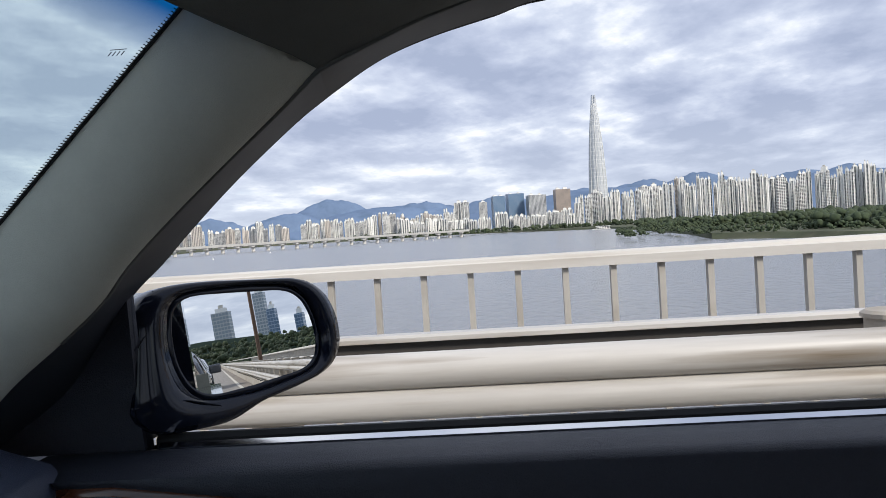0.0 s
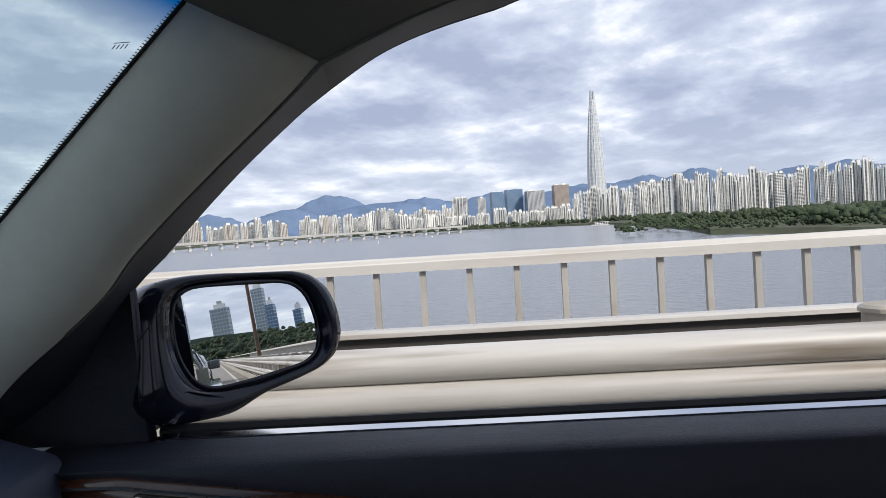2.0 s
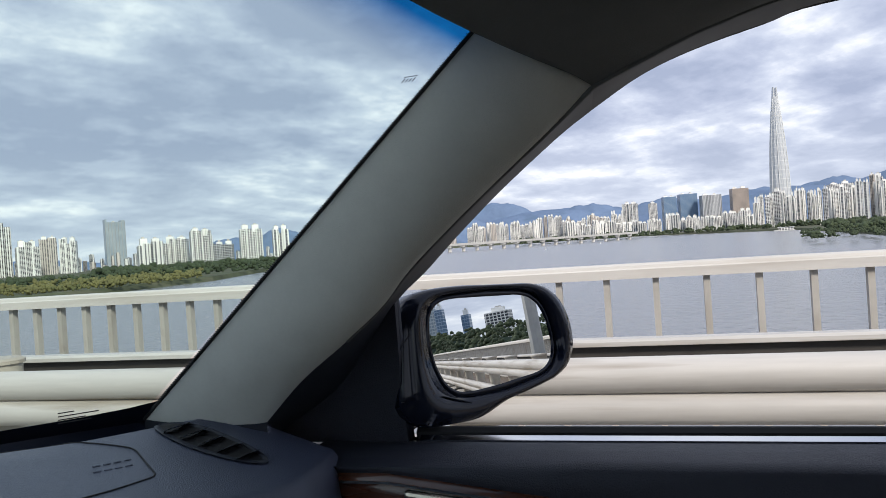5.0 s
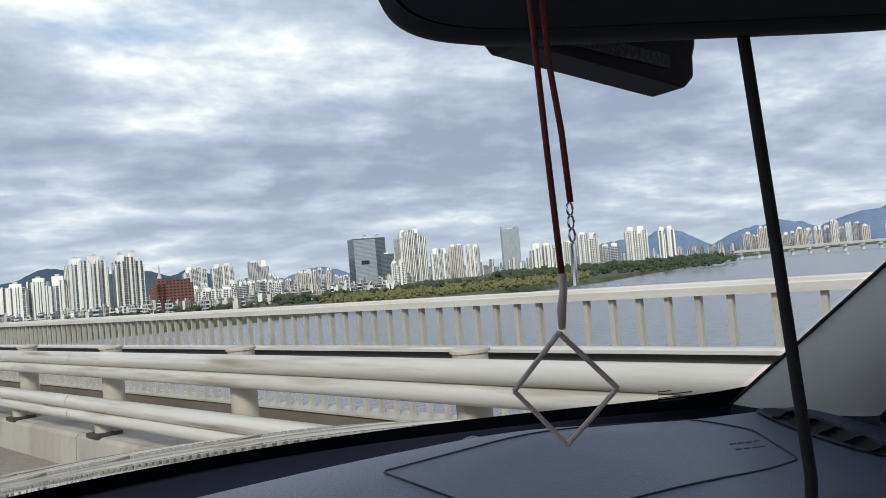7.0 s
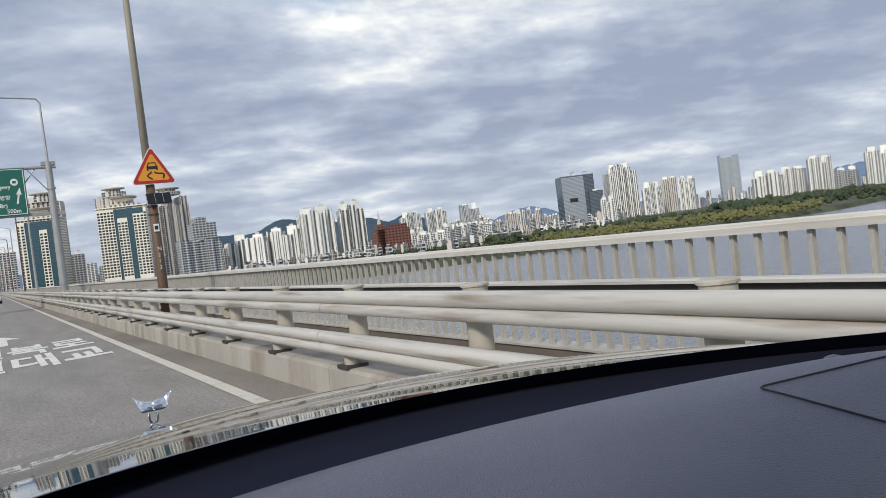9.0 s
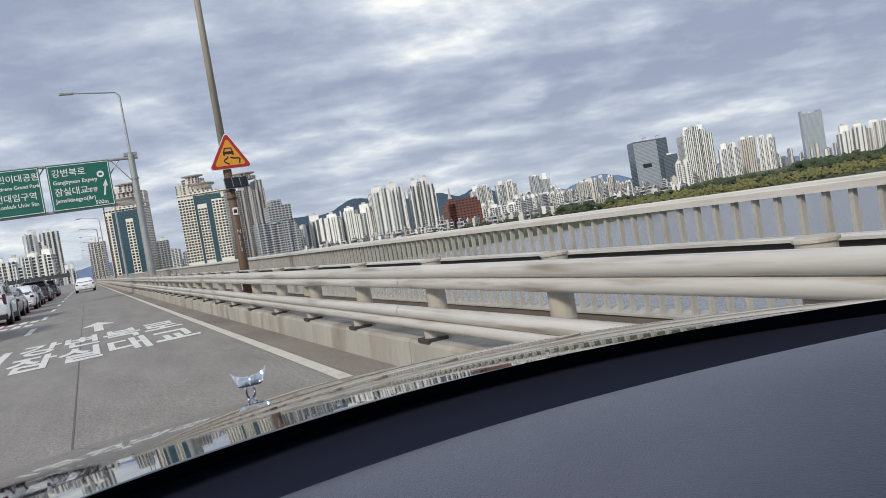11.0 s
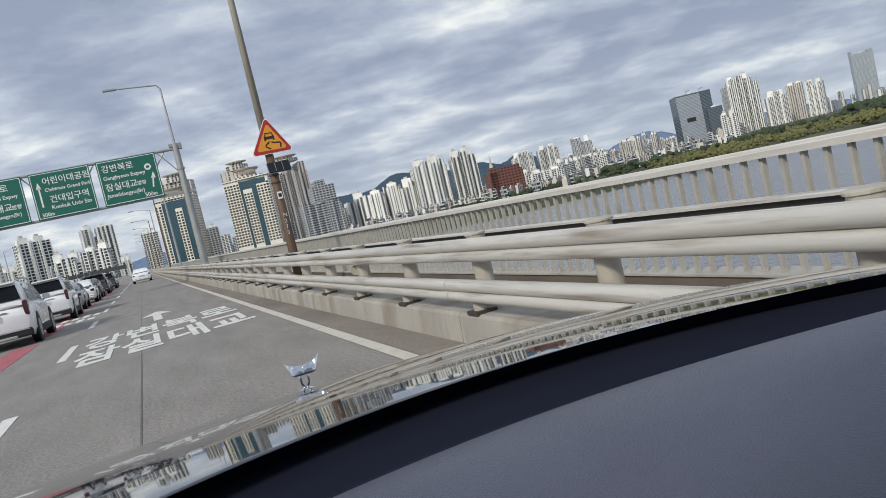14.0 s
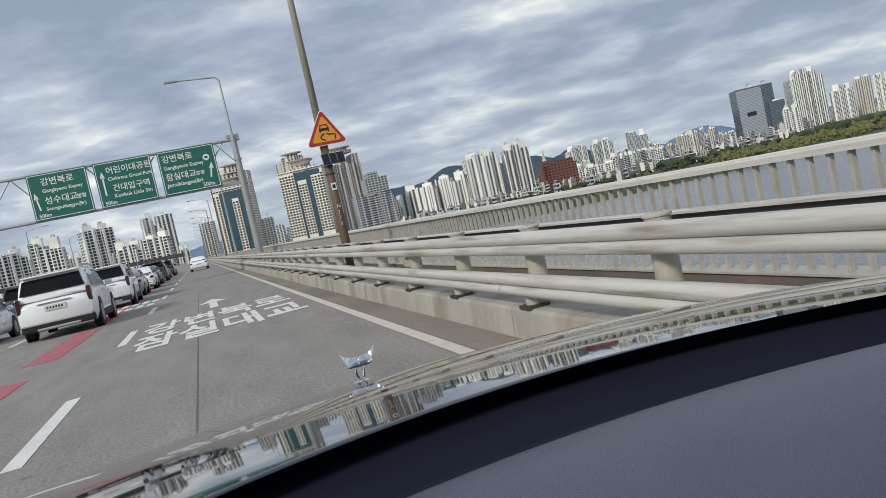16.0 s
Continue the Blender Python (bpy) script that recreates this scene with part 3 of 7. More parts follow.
def guard_rail(name, x, ztop, zbot, post_x, post_r, post_z0, post_z1, label, cap):
    rail = thing(name, label, "guard rail")
    prof = beam_profile(x, ztop, zbot)
    seg = sweep_y(prof, [0.004, 5.396], False)
    first = part("beam", seg, M_RAIL, rail, "", True)
    for k in range(-16, 34):
        if k:
            shared("beam", first.data, pose(0, 5.4 * k + 0.7, 0), rail)
    first.matrix_local = pose(0, 0.7, 0)
    part("beam_behind", sweep_y(prof, [Y0, -85.7], False), M_RAIL, rail, "", True)
    part("beam_ahead", sweep_y(prof, [184.3, Y1], False), M_RAIL, rail, "", True)
    r1, zb = (ztop - zbot) * 0.27, zbot + (ztop - zbot) * 0.48 - 0.004
    bolt = part("bolt", boxed(x + r1 * 0.95 - 0.007, x + r1 * 0.95 + 0.002, -0.014, 0.014, zb - 0.006, zb + 0.012, 0.002), M_POST, rail)
    for k in range(0, 24):
        for dy in (-0.09, 0.0, 0.09):
            if k or dy:
                shared("bolt", bolt.data, pose(0, 5.4 * k + 0.7 + dy, 0), rail)
        for j in (1, 2):
            shared("bolt", bolt.data, pose(0, 5.4 * k + 0.7 + 1.8 * j, 0), rail)
    bolt.matrix_local = pose(0, 0.7, 0)
    bm = bmesh.new()
    tube(bm, [(0, 0, post_z0), (0, 0, post_z1)], post_r, 14, False)
    post = part("post", bm, M_POST, rail, "", True)
    for k in range(-45, 110):
        if k:
            shared("post", post.data, pose(post_x, 2.1 + 1.8 * k, 0), rail)
    post.matrix_local = pose(post_x, 2.1, 0)
    if not cap:
        b = part("bracket", boxed(-0.09, 0.10, -0.10, 0.10, 0.252, 0.285, 0.004), M_DARKSTEEL, rail)
        for k in range(-30, 60):
            if k:
                shared("bracket", b.data, pose(post_x, 2.1 + 1.8 * k, 0), rail)
        b.matrix_local = pose(post_x, 2.1, 0)
    if cap:
        bm = bmesh.new()
        tube(bm, [(0, 0, post_z1), (0, 0, post_z1 + 0.012), (0, 0, post_z1 + 0.02)], [post_r * 1.12, post_r * 1.12, post_r * 0.95], 16)
        c = part("post_cap", bm, M_POST, rail)
        for k in range(-45, 110):
            if k:
                shared("post_cap", c.data, pose(post_x, 2.1 + 1.8 * k, 0), rail)
        c.matrix_local = pose(post_x, 2.1, 0)
    return rail


guard_rail("low_guard_rail", 2.055, 0.545, 0.36, 2.17, 0.06, 0.255, 0.50, "low cream steel double-wave guard rail on the kerb", False)
high_rail = guard_rail("high_guard_rail", 2.10, 0.872, 0.682, 2.265, 0.078, 0.255, 0.884, "tall cream steel double-wave guard rail on round posts", True)
# flat beam on the walkway side, a dark web painting the shade beneath it
part("back_beam", sweep_y([(2.415, 0.862), (2.415, 0.876), (2.425, 0.884), (2.475, 0.884), (2.485, 0.876), (2.485, 0.862)], [Y0, Y1]), M_RAIL, high_rail)
part("back_web", sweep_y([(2.445, 0.795), (2.445, 0.862), (2.465, 0.862), (2.465, 0.795)], [Y0, Y1]), M_DARKSTEEL, high_rail, "dark strip painting the shade under the rear beam")
bm = bmesh.new()
tube(bm, [(-0.04, 0, 0), (0.04, 0, 0)], 0.062, 18)
reflector = part("reflector", bm, M_POST, high_rail, "round delineator barrel")
for k, y in enumerate((-31, 9.5, 29, 49, 69, 89, 109)):
    m = pose(2.22, y, 0.60, 0, 0, 70)
    if k == 0:
        reflector.matrix_local = m
    else:
        shared("reflector", reflector.data, m, high_rail)

# outer railing of the bridge
GAP0, GAP1 = -5.5, -3.8
outer = thing("outer_railing", "tall cream steel railing with upright bars above the river", "railing")
cap_prof = [(4.12, 0.968), (4.118, 1.016), (4.126, 1.022), (4.130, 1.038), (4.145, 1.046), (4.205, 1.046), (4.22, 1.038), (4.23, 1.022), (4.23, 0.968)]
first = part("top_rail", sweep_y(cap_prof, [0.003, 9.997]), M_RAIL_TOP, outer)
for k in range(1, 24):
    shared("top_rail", first.data, pose(0, -3.8 + 10 * k, 0), outer)
first.matrix_local = pose(0, -3.8, 0)
part("top_rail_behind", sweep_y(cap_prof, [Y0, GAP0]), M_RAIL_TOP, outer)
part("top_rail_ahead", sweep_y(cap_prof, [236.2, Y1]), M_RAIL_TOP, outer)
structure("plinth", boxed(4.08, 4.34, Y0, Y1, -0.06, 0.07), M_CONCRETE_DARK, "low concrete upstand under the outer railing")
structure("plinth_cap", boxed(4.06, 4.35, Y0, Y1, 0.07, 0.088), M_BAR, "pale worn cap of the upstand")
bm = boxed(-0.022, 0.022, -0.016, 0.016, 0.082, 0.972)
bar = part("bar", bm, M_BAR, outer)
# wide bar spacing on the first panels, closer on the panels ahead
BAR_Y = [0.255 * k for k in range(-300, 8)] + [1.98 + 0.195 * k for k in range(1900)]
far_bars = bmesh.new()
for y in BAR_Y:
    if GAP0 < y < GAP1:
        continue
    if -4.0 < y < 55.0:
        if y == 0.0:
            bar.matrix_local = pose(4.175, y, 0)
        else:
            shared("bar", bar.data, pose(4.175, y, 0), outer)
    else:
        box(far_bars, 4.153, 4.197, y - 0.016, y + 0.016, 0.082, 0.972)
tagged(part("far_bars", far_bars, M_BAR, outer), kind="stuff")

# parapet on the far side of the carriageway
far_rail = thing("far_parapet", "pale concrete and steel parapet across the carriageway", "parapet")
part("base", boxed(ROAD_L - 0.35, ROAD_L, Y0, Y1, -0.9, 0.75), M_CONCRETE, far_rail)
part("handrail", tubed([(ROAD_L - 0.17, Y0, 1.05), (ROAD_L - 0.17, Y1, 1.05)], 0.05), M_RAIL, far_rail)


# ---- road markings ----
def marking(name, label, mat, quads, z=0.006):
    bm = bmesh.new()
    for q in quads:
        bm.faces.new([bm.verts.new((x, y, z)) for x, y in q])
    bmesh.ops.recalc_face_normals(bm, faces=bm.faces)
    for f in bm.faces:
        if f.normal.z < 0:
            f.normal_flip()
    bmesh.ops.solidify(bm, geom=bm.faces[:], thickness=0.004)
    return tagged(part(name, bm, mat), label, "road marking")


def rect(x0, x1, y0, y1):
    return [(x0, y0), (x1, y0), (x1, y1), (x0, y1)]


tagged(marking("edge_line", "worn white line along the kerb side", M_EDGE_PAINT, [rect(1.55, 1.675, Y0, Y1)], 0.010), kind="structure")
for lane_x, group in ((-1.86, "dashes beside the car"), (-5.45, "dashes of the far lane"), (-9.0, "dashes of the third lane")):
    for k in range(-8, 26):
        y = 6.4 + 8.4 * k
        d = marking("lane_dash", "short white lane dash on the asphalt", M_PAINT, [rect(lane_x - 0.075, lane_x + 0.075, y, y + 3.0)])
        tagged(d, group=group)
for k in range(-6, 12):
    y = 6.4 + 9.0 * k
    d = marking("pink_guide_stripe", "faded pink guide stripe on the asphalt", M_PINK, [rect(-3.62, -3.0, y, y + 6.5)])
    tagged(d, group="pink guide stripes")
marking("lane_arrow", "white straight-ahead arrow on the asphalt", M_PAINT,
        [rect(-0.25, -0.05, 19.3, 21.6), [(-0.52, 21.5), (0.22, 21.5), (-0.15, 23.0)]])
hatch = []
for i in range(4):
    for j in range(2):
        hatch.append(rect(-3.42 + 0.37 * i + 0.05 * j, -3.18 + 0.37 * i + 0.05 * j, 28.6 + 2.4 * j, 30.2 + 2.6 * j - 0.5 * (i % 2)))
marking("hatched_marking", "white block pattern painted on the asphalt", M_PAINT, hatch, 0.012)
bm = bmesh.new()
box(bm, -0.532, -0.518, Y0, Y1, 0.0, 0.004)
structure("road_joint", bm, M_JOINT, "thin dark joint along the lane")
for row, (words, y) in enumerate((("잠실대교", 13.25), ("강변북로", 16.05))):
    t = thing("road_lettering", "worn white Korean place name painted on the lane", "road marking")
    ob = lettering(words, 1.0, Matrix.Translation((-0.13, y, 0.006)) @ Matrix.Diagonal((0.81, 2.62, 1, 1)), M_PAINT, t, "letters", 0.002, "CENTER", 0.024)


# ---- lamp posts, signs ----
def lamp_post(y, mat, x=2.88, height=9.6, two=False, upper=None, label="tall tapered lamp post behind the guard rail", base_z=-0.06):
    lp = thing("street_lamp", label, "street lamp", pose(x, y, base_z), "street lamps along the bridge")
    if upper:
        part("pole", tubed([(0, 0, 0), (0, 0, 0.9), (0, 0, 3.35)], [0.108, 0.102, 0.090], 12), mat, lp, "", True)
        part("pole_top", tubed([(0, 0, 3.35), (0, 0, height)], [0.084, 0.055], 12), upper, lp, "weathered grey-brown upper pole", True)
        for z in (0.55, 2.45, 2.62):
            part("strap", tubed([(0, 0, z), (0, 0, z + 0.03)], 0.111, 12), M_DARKSTEEL, lp)
    else:
        part("pole", tubed([(0, 0, 0), (0, 0, 0.9), (0, 0, height)], [0.105, 0.10, 0.055], 8), mat, lp)
    part("base_plate", boxed(-0.2, 0.2, -0.2, 0.2, 0, 0.03, 0.006), M_DARKSTEEL, lp)
    part("arm", tubed([(0, 0, height - 0.05), (-0.5, 0, height + 0.12), (-1.3, 0, height + 0.3), (-2.3, 0, height + 0.36)], [0.04, 0.035, 0.03, 0.025], 8), mat, lp)
    h = boxed(-2.95, -2.25, -0.13, 0.13, height + 0.30, height + 0.40, 0.03)
    head = part("lamp_head", h, M_LAMP_GREY, lp)
    part("lens", boxed(-2.88, -2.40, -0.10, 0.10, height + 0.285, height + 0.302), M_SIGN_WHITE, head)
    if two:
        part("short_arm", tubed([(0, 0, height - 0.3), (0.4, 0, height - 0.1), (0.8, 0, height - 0.2)], 0.028, 8), mat, lp)
        part("short_lamp_head", boxed(0.7, 1.05, -0.1, 0.1, height - 0.28, height - 0.18, 0.02), M_LAMP_GREY, lp)
    return lp


lamp_post(-37, M_LAMP_BROWN)
grey_post = lamp_post(-10, M_LAMP_GREY, label="grey lamp post with a number plate tied on")
plate = part("number_plate", boxed(-0.13, 0.13, -0.125, -0.115, 2.1, 2.5), M_SIGN_WHITE, grey_post, "white plate with black figures")
lettering("43", 0.2, pose(-0.11, -0.128, 2.16, 90, 0, 0), M_SIGN_BLACK, plate, "figures")
warn_post = lamp_post(17, M_LAMP_BROWN, two=True, upper=M_POLE_TOP, label="brown lamp post carrying a warning sign and stencilled code")
for k in range(12):
    lamp_post(69 + 26 * k, M_LAMP_BROWN if k % 2 else M_LAMP_GREY)
for k in range(-2, 11):
    lamp = lamp_post(8 + 36 * k, M_LAMP_GREY, ROAD_L - 0.17, 9.0, label="grey lamp post on the far parapet", base_z=0.75)
    lamp.rotation_euler = (0, 0, math.pi)
for k, ch in enumerate("N273"):
    lettering(ch, 0.12, pose(-0.04, -0.108, 1.70 - 0.13 * k, 90, 0, 0), M_PLATE, warn_post, "stencil")
sticker = part("sticker", boxed(-0.055, 0.055, -0.114, -0.104, 2.1, 2.26), M_SIGN_WHITE, warn_post, "small white sticker with bars")
part("sticker_bars", boxed(-0.035, 0.035, -0.118, -0.114, 2.14, 2.22), M_SIGN_BLACK, sticker)

# warning triangle
tri = thing("warning_sign", "amber triangular slippery-road sign with red border on the lamp post", "road sign", pose(2.95, 16.86, 2.98))


def triangle(r, y0, y1):
    bm = bmesh.new()
    pts = []
    for k in range(3):
        a = 90 + 120 * k
        c = Vector((r * math.cos(radians(a)), r * math.sin(radians(a))))
        for d in (-38, 0, 38):
            pts.append((c.x * 0.88 + 0.12 * r * math.cos(radians(a + d)), 0.32 + c.y * 0.88 + 0.12 * r * math.sin(radians(a + d))))
    prism(bm, pts, y0, y1)
    return bm


part("rim", triangle(0.49, 0.002, 0.02), M_SIGN_WHITE, tri)
part("border", triangle(0.465, -0.002, 0.002), M_SIGN_RED, tri)
part("face", triangle(0.355, -0.005, -0.002), M_SIGN_AMBER, tri)
bm = bmesh.new()
box(bm, -0.12, 0.10, -0.009, -0.004, 0.365, 0.425)
box(bm, -0.12, -0.09, -0.009, -0.004, 0.335, 0.365)
box(bm, 0.07, 0.10, -0.009, -0.004, 0.335, 0.365)
box(bm, -0.09, 0.07, -0.009, -0.004, 0.485, 0.505)
prism(bm, [(-0.11, 0.425), (-0.085, 0.425), (-0.07, 0.485), (-0.09, 0.485)], -0.009, -0.004)
prism(bm, [(0.065, 0.425), (0.09, 0.425), (0.07, 0.485), (0.05, 0.485)], -0.009, -0.004)
part("car_symbol", bm, M_SIGN_BLACK, tri)


def skid(path, width):
    """A bent tyre mark of even width on the sign's face."""
    bm = bmesh.new()
    pts = [Vector(p) for p in path]
    left, right = [], []
    for i, p in enumerate(pts):
        d = (pts[min(i + 1, len(pts) - 1)] - pts[max(i - 1, 0)]).normalized()
        n = Vector((-d.y, d.x)) * width * 0.5
        left.append(p + n)
        right.append(p - n)
    for i in range(len(pts) - 1):
        prism(bm, [left[i], left[i + 1], right[i + 1], right[i]], -0.009, -0.004)
    return bm


part("skid_mark", skid([(-0.075 + 0.045 * math.cos(k * 0.75) * (1 if k < 6 else 1.2), 0.315 - 0.021 * k) for k in range(9)], 0.030), M_SIGN_BLACK, tri)
part("skid_mark", skid([(0.02, 0.30), (0.07, 0.275), (0.14, 0.27), (0.20, 0.262), (0.215, 0.24), (0.20, 0.19), (0.19, 0.155)], 0.030), M_SIGN_BLACK, tri)
solar = thing("solar_panel", "small dark solar panel under the warning sign", "solar panel", pose(3.0, 16.8, 2.62, -25, 0, 0))
part("panel", boxed(-0.24, 0.24, -0.015, 0.015, 0, 0.24, 0.004), M_CARGLASS, solar)
part("frame", boxed(-0.255, 0.255, 0.016, 0.03, -0.015, 0.255, 0.004), M_LAMP_GREY, solar)
for x in (-0.08, 0.08):
    part("divider", boxed(x - 0.004, x + 0.004, -0.019, -0.016, 0, 0.24), M_LAMP_GREY, solar)

# sign gantry
GY = 42.5
gantry = thing("sign_gantry", "grey steel gantry with round post over the carriageway", "sign gantry")
part("post", tubed([(2.88, GY, 0.05), (2.88, GY, 7.25)], [0.2, 0.16], 14), M_LAMP_GREY, gantry)
part("far_post", tubed([(-13.2, GY, 0.0), (-13.2, GY, 7.25)], [0.2, 0.16], 14), M_LAMP_GREY, gantry)
for z in (7.0, 4.72):
    part("chord", tubed([(3.2, GY, z), (-13.4, GY, z)], 0.075, 10), M_LAMP_GREY, gantry)
for k in range(9):
    a, b = 2.3 - 1.72 * k, 2.3 - 1.72 * (k + 1)
    part("brace", tubed([(a, GY + 0.02, 7.0 if k % 2 == 0 else 4.72), (b, GY + 0.02, 4.72 if k % 2 == 0 else 7.0)], 0.035, 6), M_LAMP_GREY, gantry)
part("bracket", boxed(2.55, 3.2, GY - 0.1, GY + 0.1, 7.1, 7.28, 0.01), M_LAMP_GREY, gantry)
part("lower_bracket", boxed(1.9, 3.35, GY - 0.09, GY + 0.09, 4.62, 4.80, 0.01), M_LAMP_GREY, gantry)
for z in (1.2, 5.9):
    part("collar", tubed([(2.88, GY, z), (2.88, GY, z + 0.08)], 0.215, 14), M_LAMP_GREY, gantry)
part("knee_brace", tubed([(2.85, GY, 5.7), (1.9, GY, 6.95)], 0.03, 6), M_LAMP_GREY, gantry)
part("lamp_mast", tubed([(2.88, GY, 7.2), (2.86, GY, 10.2), (2.7, GY, 10.4), (0.6, GY, 10.5)], [0.06, 0.045, 0.04, 0.03], 8), M_LAMP_GREY, gantry)
part("lamp_head", boxed(0.1, 0.75, GY - 0.12, GY + 0.12, 10.45, 10.55, 0.02), M_LAMP_GREY, gantry)


def road_sign(x0, x1, lines, arrow, extra, label):
    w, h = x1 - x0, 2.3
    s = thing("direction_sign", label, "road sign", pose(x0, GY - 0.16, 4.72), "signs on the gantry")
    part("board", boxed(0, w, 0, 0.05, 0, h, 0.01), M_SIGN_GREEN, s)
    part("backing", boxed(0.2, w - 0.2, 0.05, 0.08, 0.3, h - 0.3), M_LAMP_GREY, s)
    bm = bmesh.new()
    t, e = 0.03, 0.05
    box(bm, e, w - e, -0.006, 0, e, e + t)
    box(bm, e, w - e, -0.006, 0, h - e - t, h - e)
    box(bm, e, e + t, -0.006, 0, e + t, h - e - t)
    box(bm, w - e - t, w - e, -0.006, 0, e + t, h - e - t)
    part("border", bm, M_SIGN_WHITE, s)
    for words, size, x, z in lines:
        lettering(words, size, pose(x, -0.006, z, 90, 0, 0), M_SIGN_WHITE, s, "words", 0.003, "LEFT", 0.004)
    bm = bmesh.new()
    for q in arrow:
        prism(bm, q, -0.008, -0.001)
    part("arrow", bm, M_SIGN_WHITE, s)
    if extra:
        bm = bmesh.new()
        tube(bm, [(w - 0.48, 0, 1.62), (w - 0.48, -0.008, 1.62)], 0.17, 18)
        shield = part("route_shield", bm, M_SIGN_WHITE, s)
        part("route_bars", boxed(w - 0.56, w - 0.40, -0.012, -0.008, 1.56, 1.68), M_SIGN_GREEN, shield)
    return s


road_sign(-1.1, 1.78, [("강변북로", 0.42, 0.2, 1.72), ("Gangbyeon Expwy", 0.27, 0.2, 1.32), ("잠실대교", 0.42, 0.2, 0.78), ("방향", 0.24, 1.72, 0.80),
                       ("Jamsildaegyo(Br)", 0.27, 0.2, 0.42), ("500m", 0.27, 1.95, 0.14)],
          [[(2.40, 0.55), (2.48, 0.55), (2.58, 1.05), (2.50, 1.05)], [(2.42, 1.02), (2.66, 1.0), (2.60, 1.35)]], True,
          "green overhead sign with white Korean and English place names")
road_sign(-4.2, -1.42, [("어린이대공원", 0.40, 0.55, 1.70), ("Childrens Grand Park", 0.24, 0.58, 1.33), ("건대입구역", 0.40, 0.7, 0.78),
                        ("Konkuk Univ Stn", 0.27, 0.7, 0.44), ("500m", 0.25, 0.2, 0.14)],
          [[(0.30, 0.6), (0.38, 0.6), (0.38, 1.55), (0.30, 1.55)], [(0.22, 1.5), (0.46, 1.5), (0.34, 1.85)]], False,
          "green overhead sign with an upright white arrow")
road_sign(-7.3, -4.52, [("강변북로", 0.42, 0.6, 1.72), ("Gangbyeon Expwy", 0.25, 0.6, 1.34), ("성수대교", 0.42, 0.6, 0.78), ("방향", 0.24, 2.1, 0.80),
                        ("Seongsudaegyo(Br)", 0.24, 0.6, 0.44), ("500m", 0.25, 0.2, 0.14)],
          [[(0.30, 0.5), (0.38, 0.5), (0.30, 1.1), (0.22, 1.1)], [(0.14, 1.06), (0.38, 1.08), (0.22, 1.4)]], False,
          "green overhead sign with a slanting white arrow")


# ---- gate and notice board in the railing ----
gate = thing("walkway_gate", "gold-painted pipe gate with two barred leaves, closed", "gate", pose(3.95, -4.65, 0.05))
for y in (-0.58, 0.58):
    part("gate_post", tubed([(0, y, 0), (0, y, 1.55), (0.05, y, 1.62), (0.25, y, 1.62), (0.3, y, 1.55), (0.3, y, 0)], 0.04, 10), M_GOLD, gate, "", True)
part("top_bar", tubed([(0, -0.58, 1.6), (0, 0.58, 1.6)], 0.04, 10), M_GOLD, gate)
part("lintel", boxed(0.0, 0.05, -0.52, 0.52, 1.42, 1.48), M_GOLD, gate)
for s in (-1, 1):
    leaf = part("leaf", boxed(0, 0.05, min(0.04 * s, 0.48 * s), max(0.04 * s, 0.48 * s), 1.28, 1.35), M_GOLD, gate)
    for y in (0.05 * s, 0.47 * s):
        part("stile", boxed(0, 0.05, y - 0.035, y + 0.035, 0.1, 1.28), M_GOLD, leaf)
    for z in (0.12, 0.5, 0.85):
        part("rung", tubed([(0.025, 0.08 * s, z), (0.025, 0.44 * s, z)], 0.012, 6), M_GOLD, leaf)
    for y in (0.18, 0.33):
        part("upright", tubed([(0.025, y * s, 0.12), (0.025, y * s, 1.28)], 0.008, 6), M_GOLD, leaf)
part("padlock", boxed(-0.03, 0.0, -0.04, 0.04, 0.35, 0.45, 0.008), M_POST, gate)
board = thing("notice_board", "white notice board with lines of small text on the railing", "notice board", pose(4.1, -3.25, 0.3))
part("sheet", boxed(-0.012, 0, -0.36, 0.36, 0, 0.62, 0.004), M_SIGN_WHITE, board)
for k, (w, mat) in enumerate(((0.6, M_SIGN_BLACK), (0.3, M_SIGN_RED), (0.2, M_SIGN_BLACK), (0.62, M_SIGN_BLACK), (0.58, M_SIGN_BLACK), (0.5, M_SIGN_BLACK))):
    part("text_bar", boxed(-0.016, -0.012, 0.31 - w, 0.31, 0.53 - 0.09 * k, 0.55 - 0.09 * k), mat, board)
pier = thing("pier_sign", "blue plate with white pier number on the railing", "sign", pose(4.105, -3.25, 0.93))
part("plate", boxed(-0.012, 0, -0.14, 0.14, 0, 0.13), M_SIGN_BLUE, pier)
lettering("P45", 0.13, pose(-0.013, 0.13, 0.02, 90, 0, -90), M_SIGN_WHITE, pier, "letters", 0.001)


# ---- cars in the traffic ----
def loft(stations, ring):
    bm = bmesh.new()
    rings = [[bm.verts.new(v) for v in ring(*s)] for s in stations]
    n = len(rings[0])
    for r, s in zip(rings, rings[1:]):
        for k in range(n):
            bm.faces.new((r[k], s[k], s[(k + 1) % n], r[(k + 1) % n]))
    bm.faces.new(rings[0])
    bm.faces.new(rings[-1][::-1])
    bmesh.ops.recalc_face_normals(bm, faces=bm.faces)
    return bm


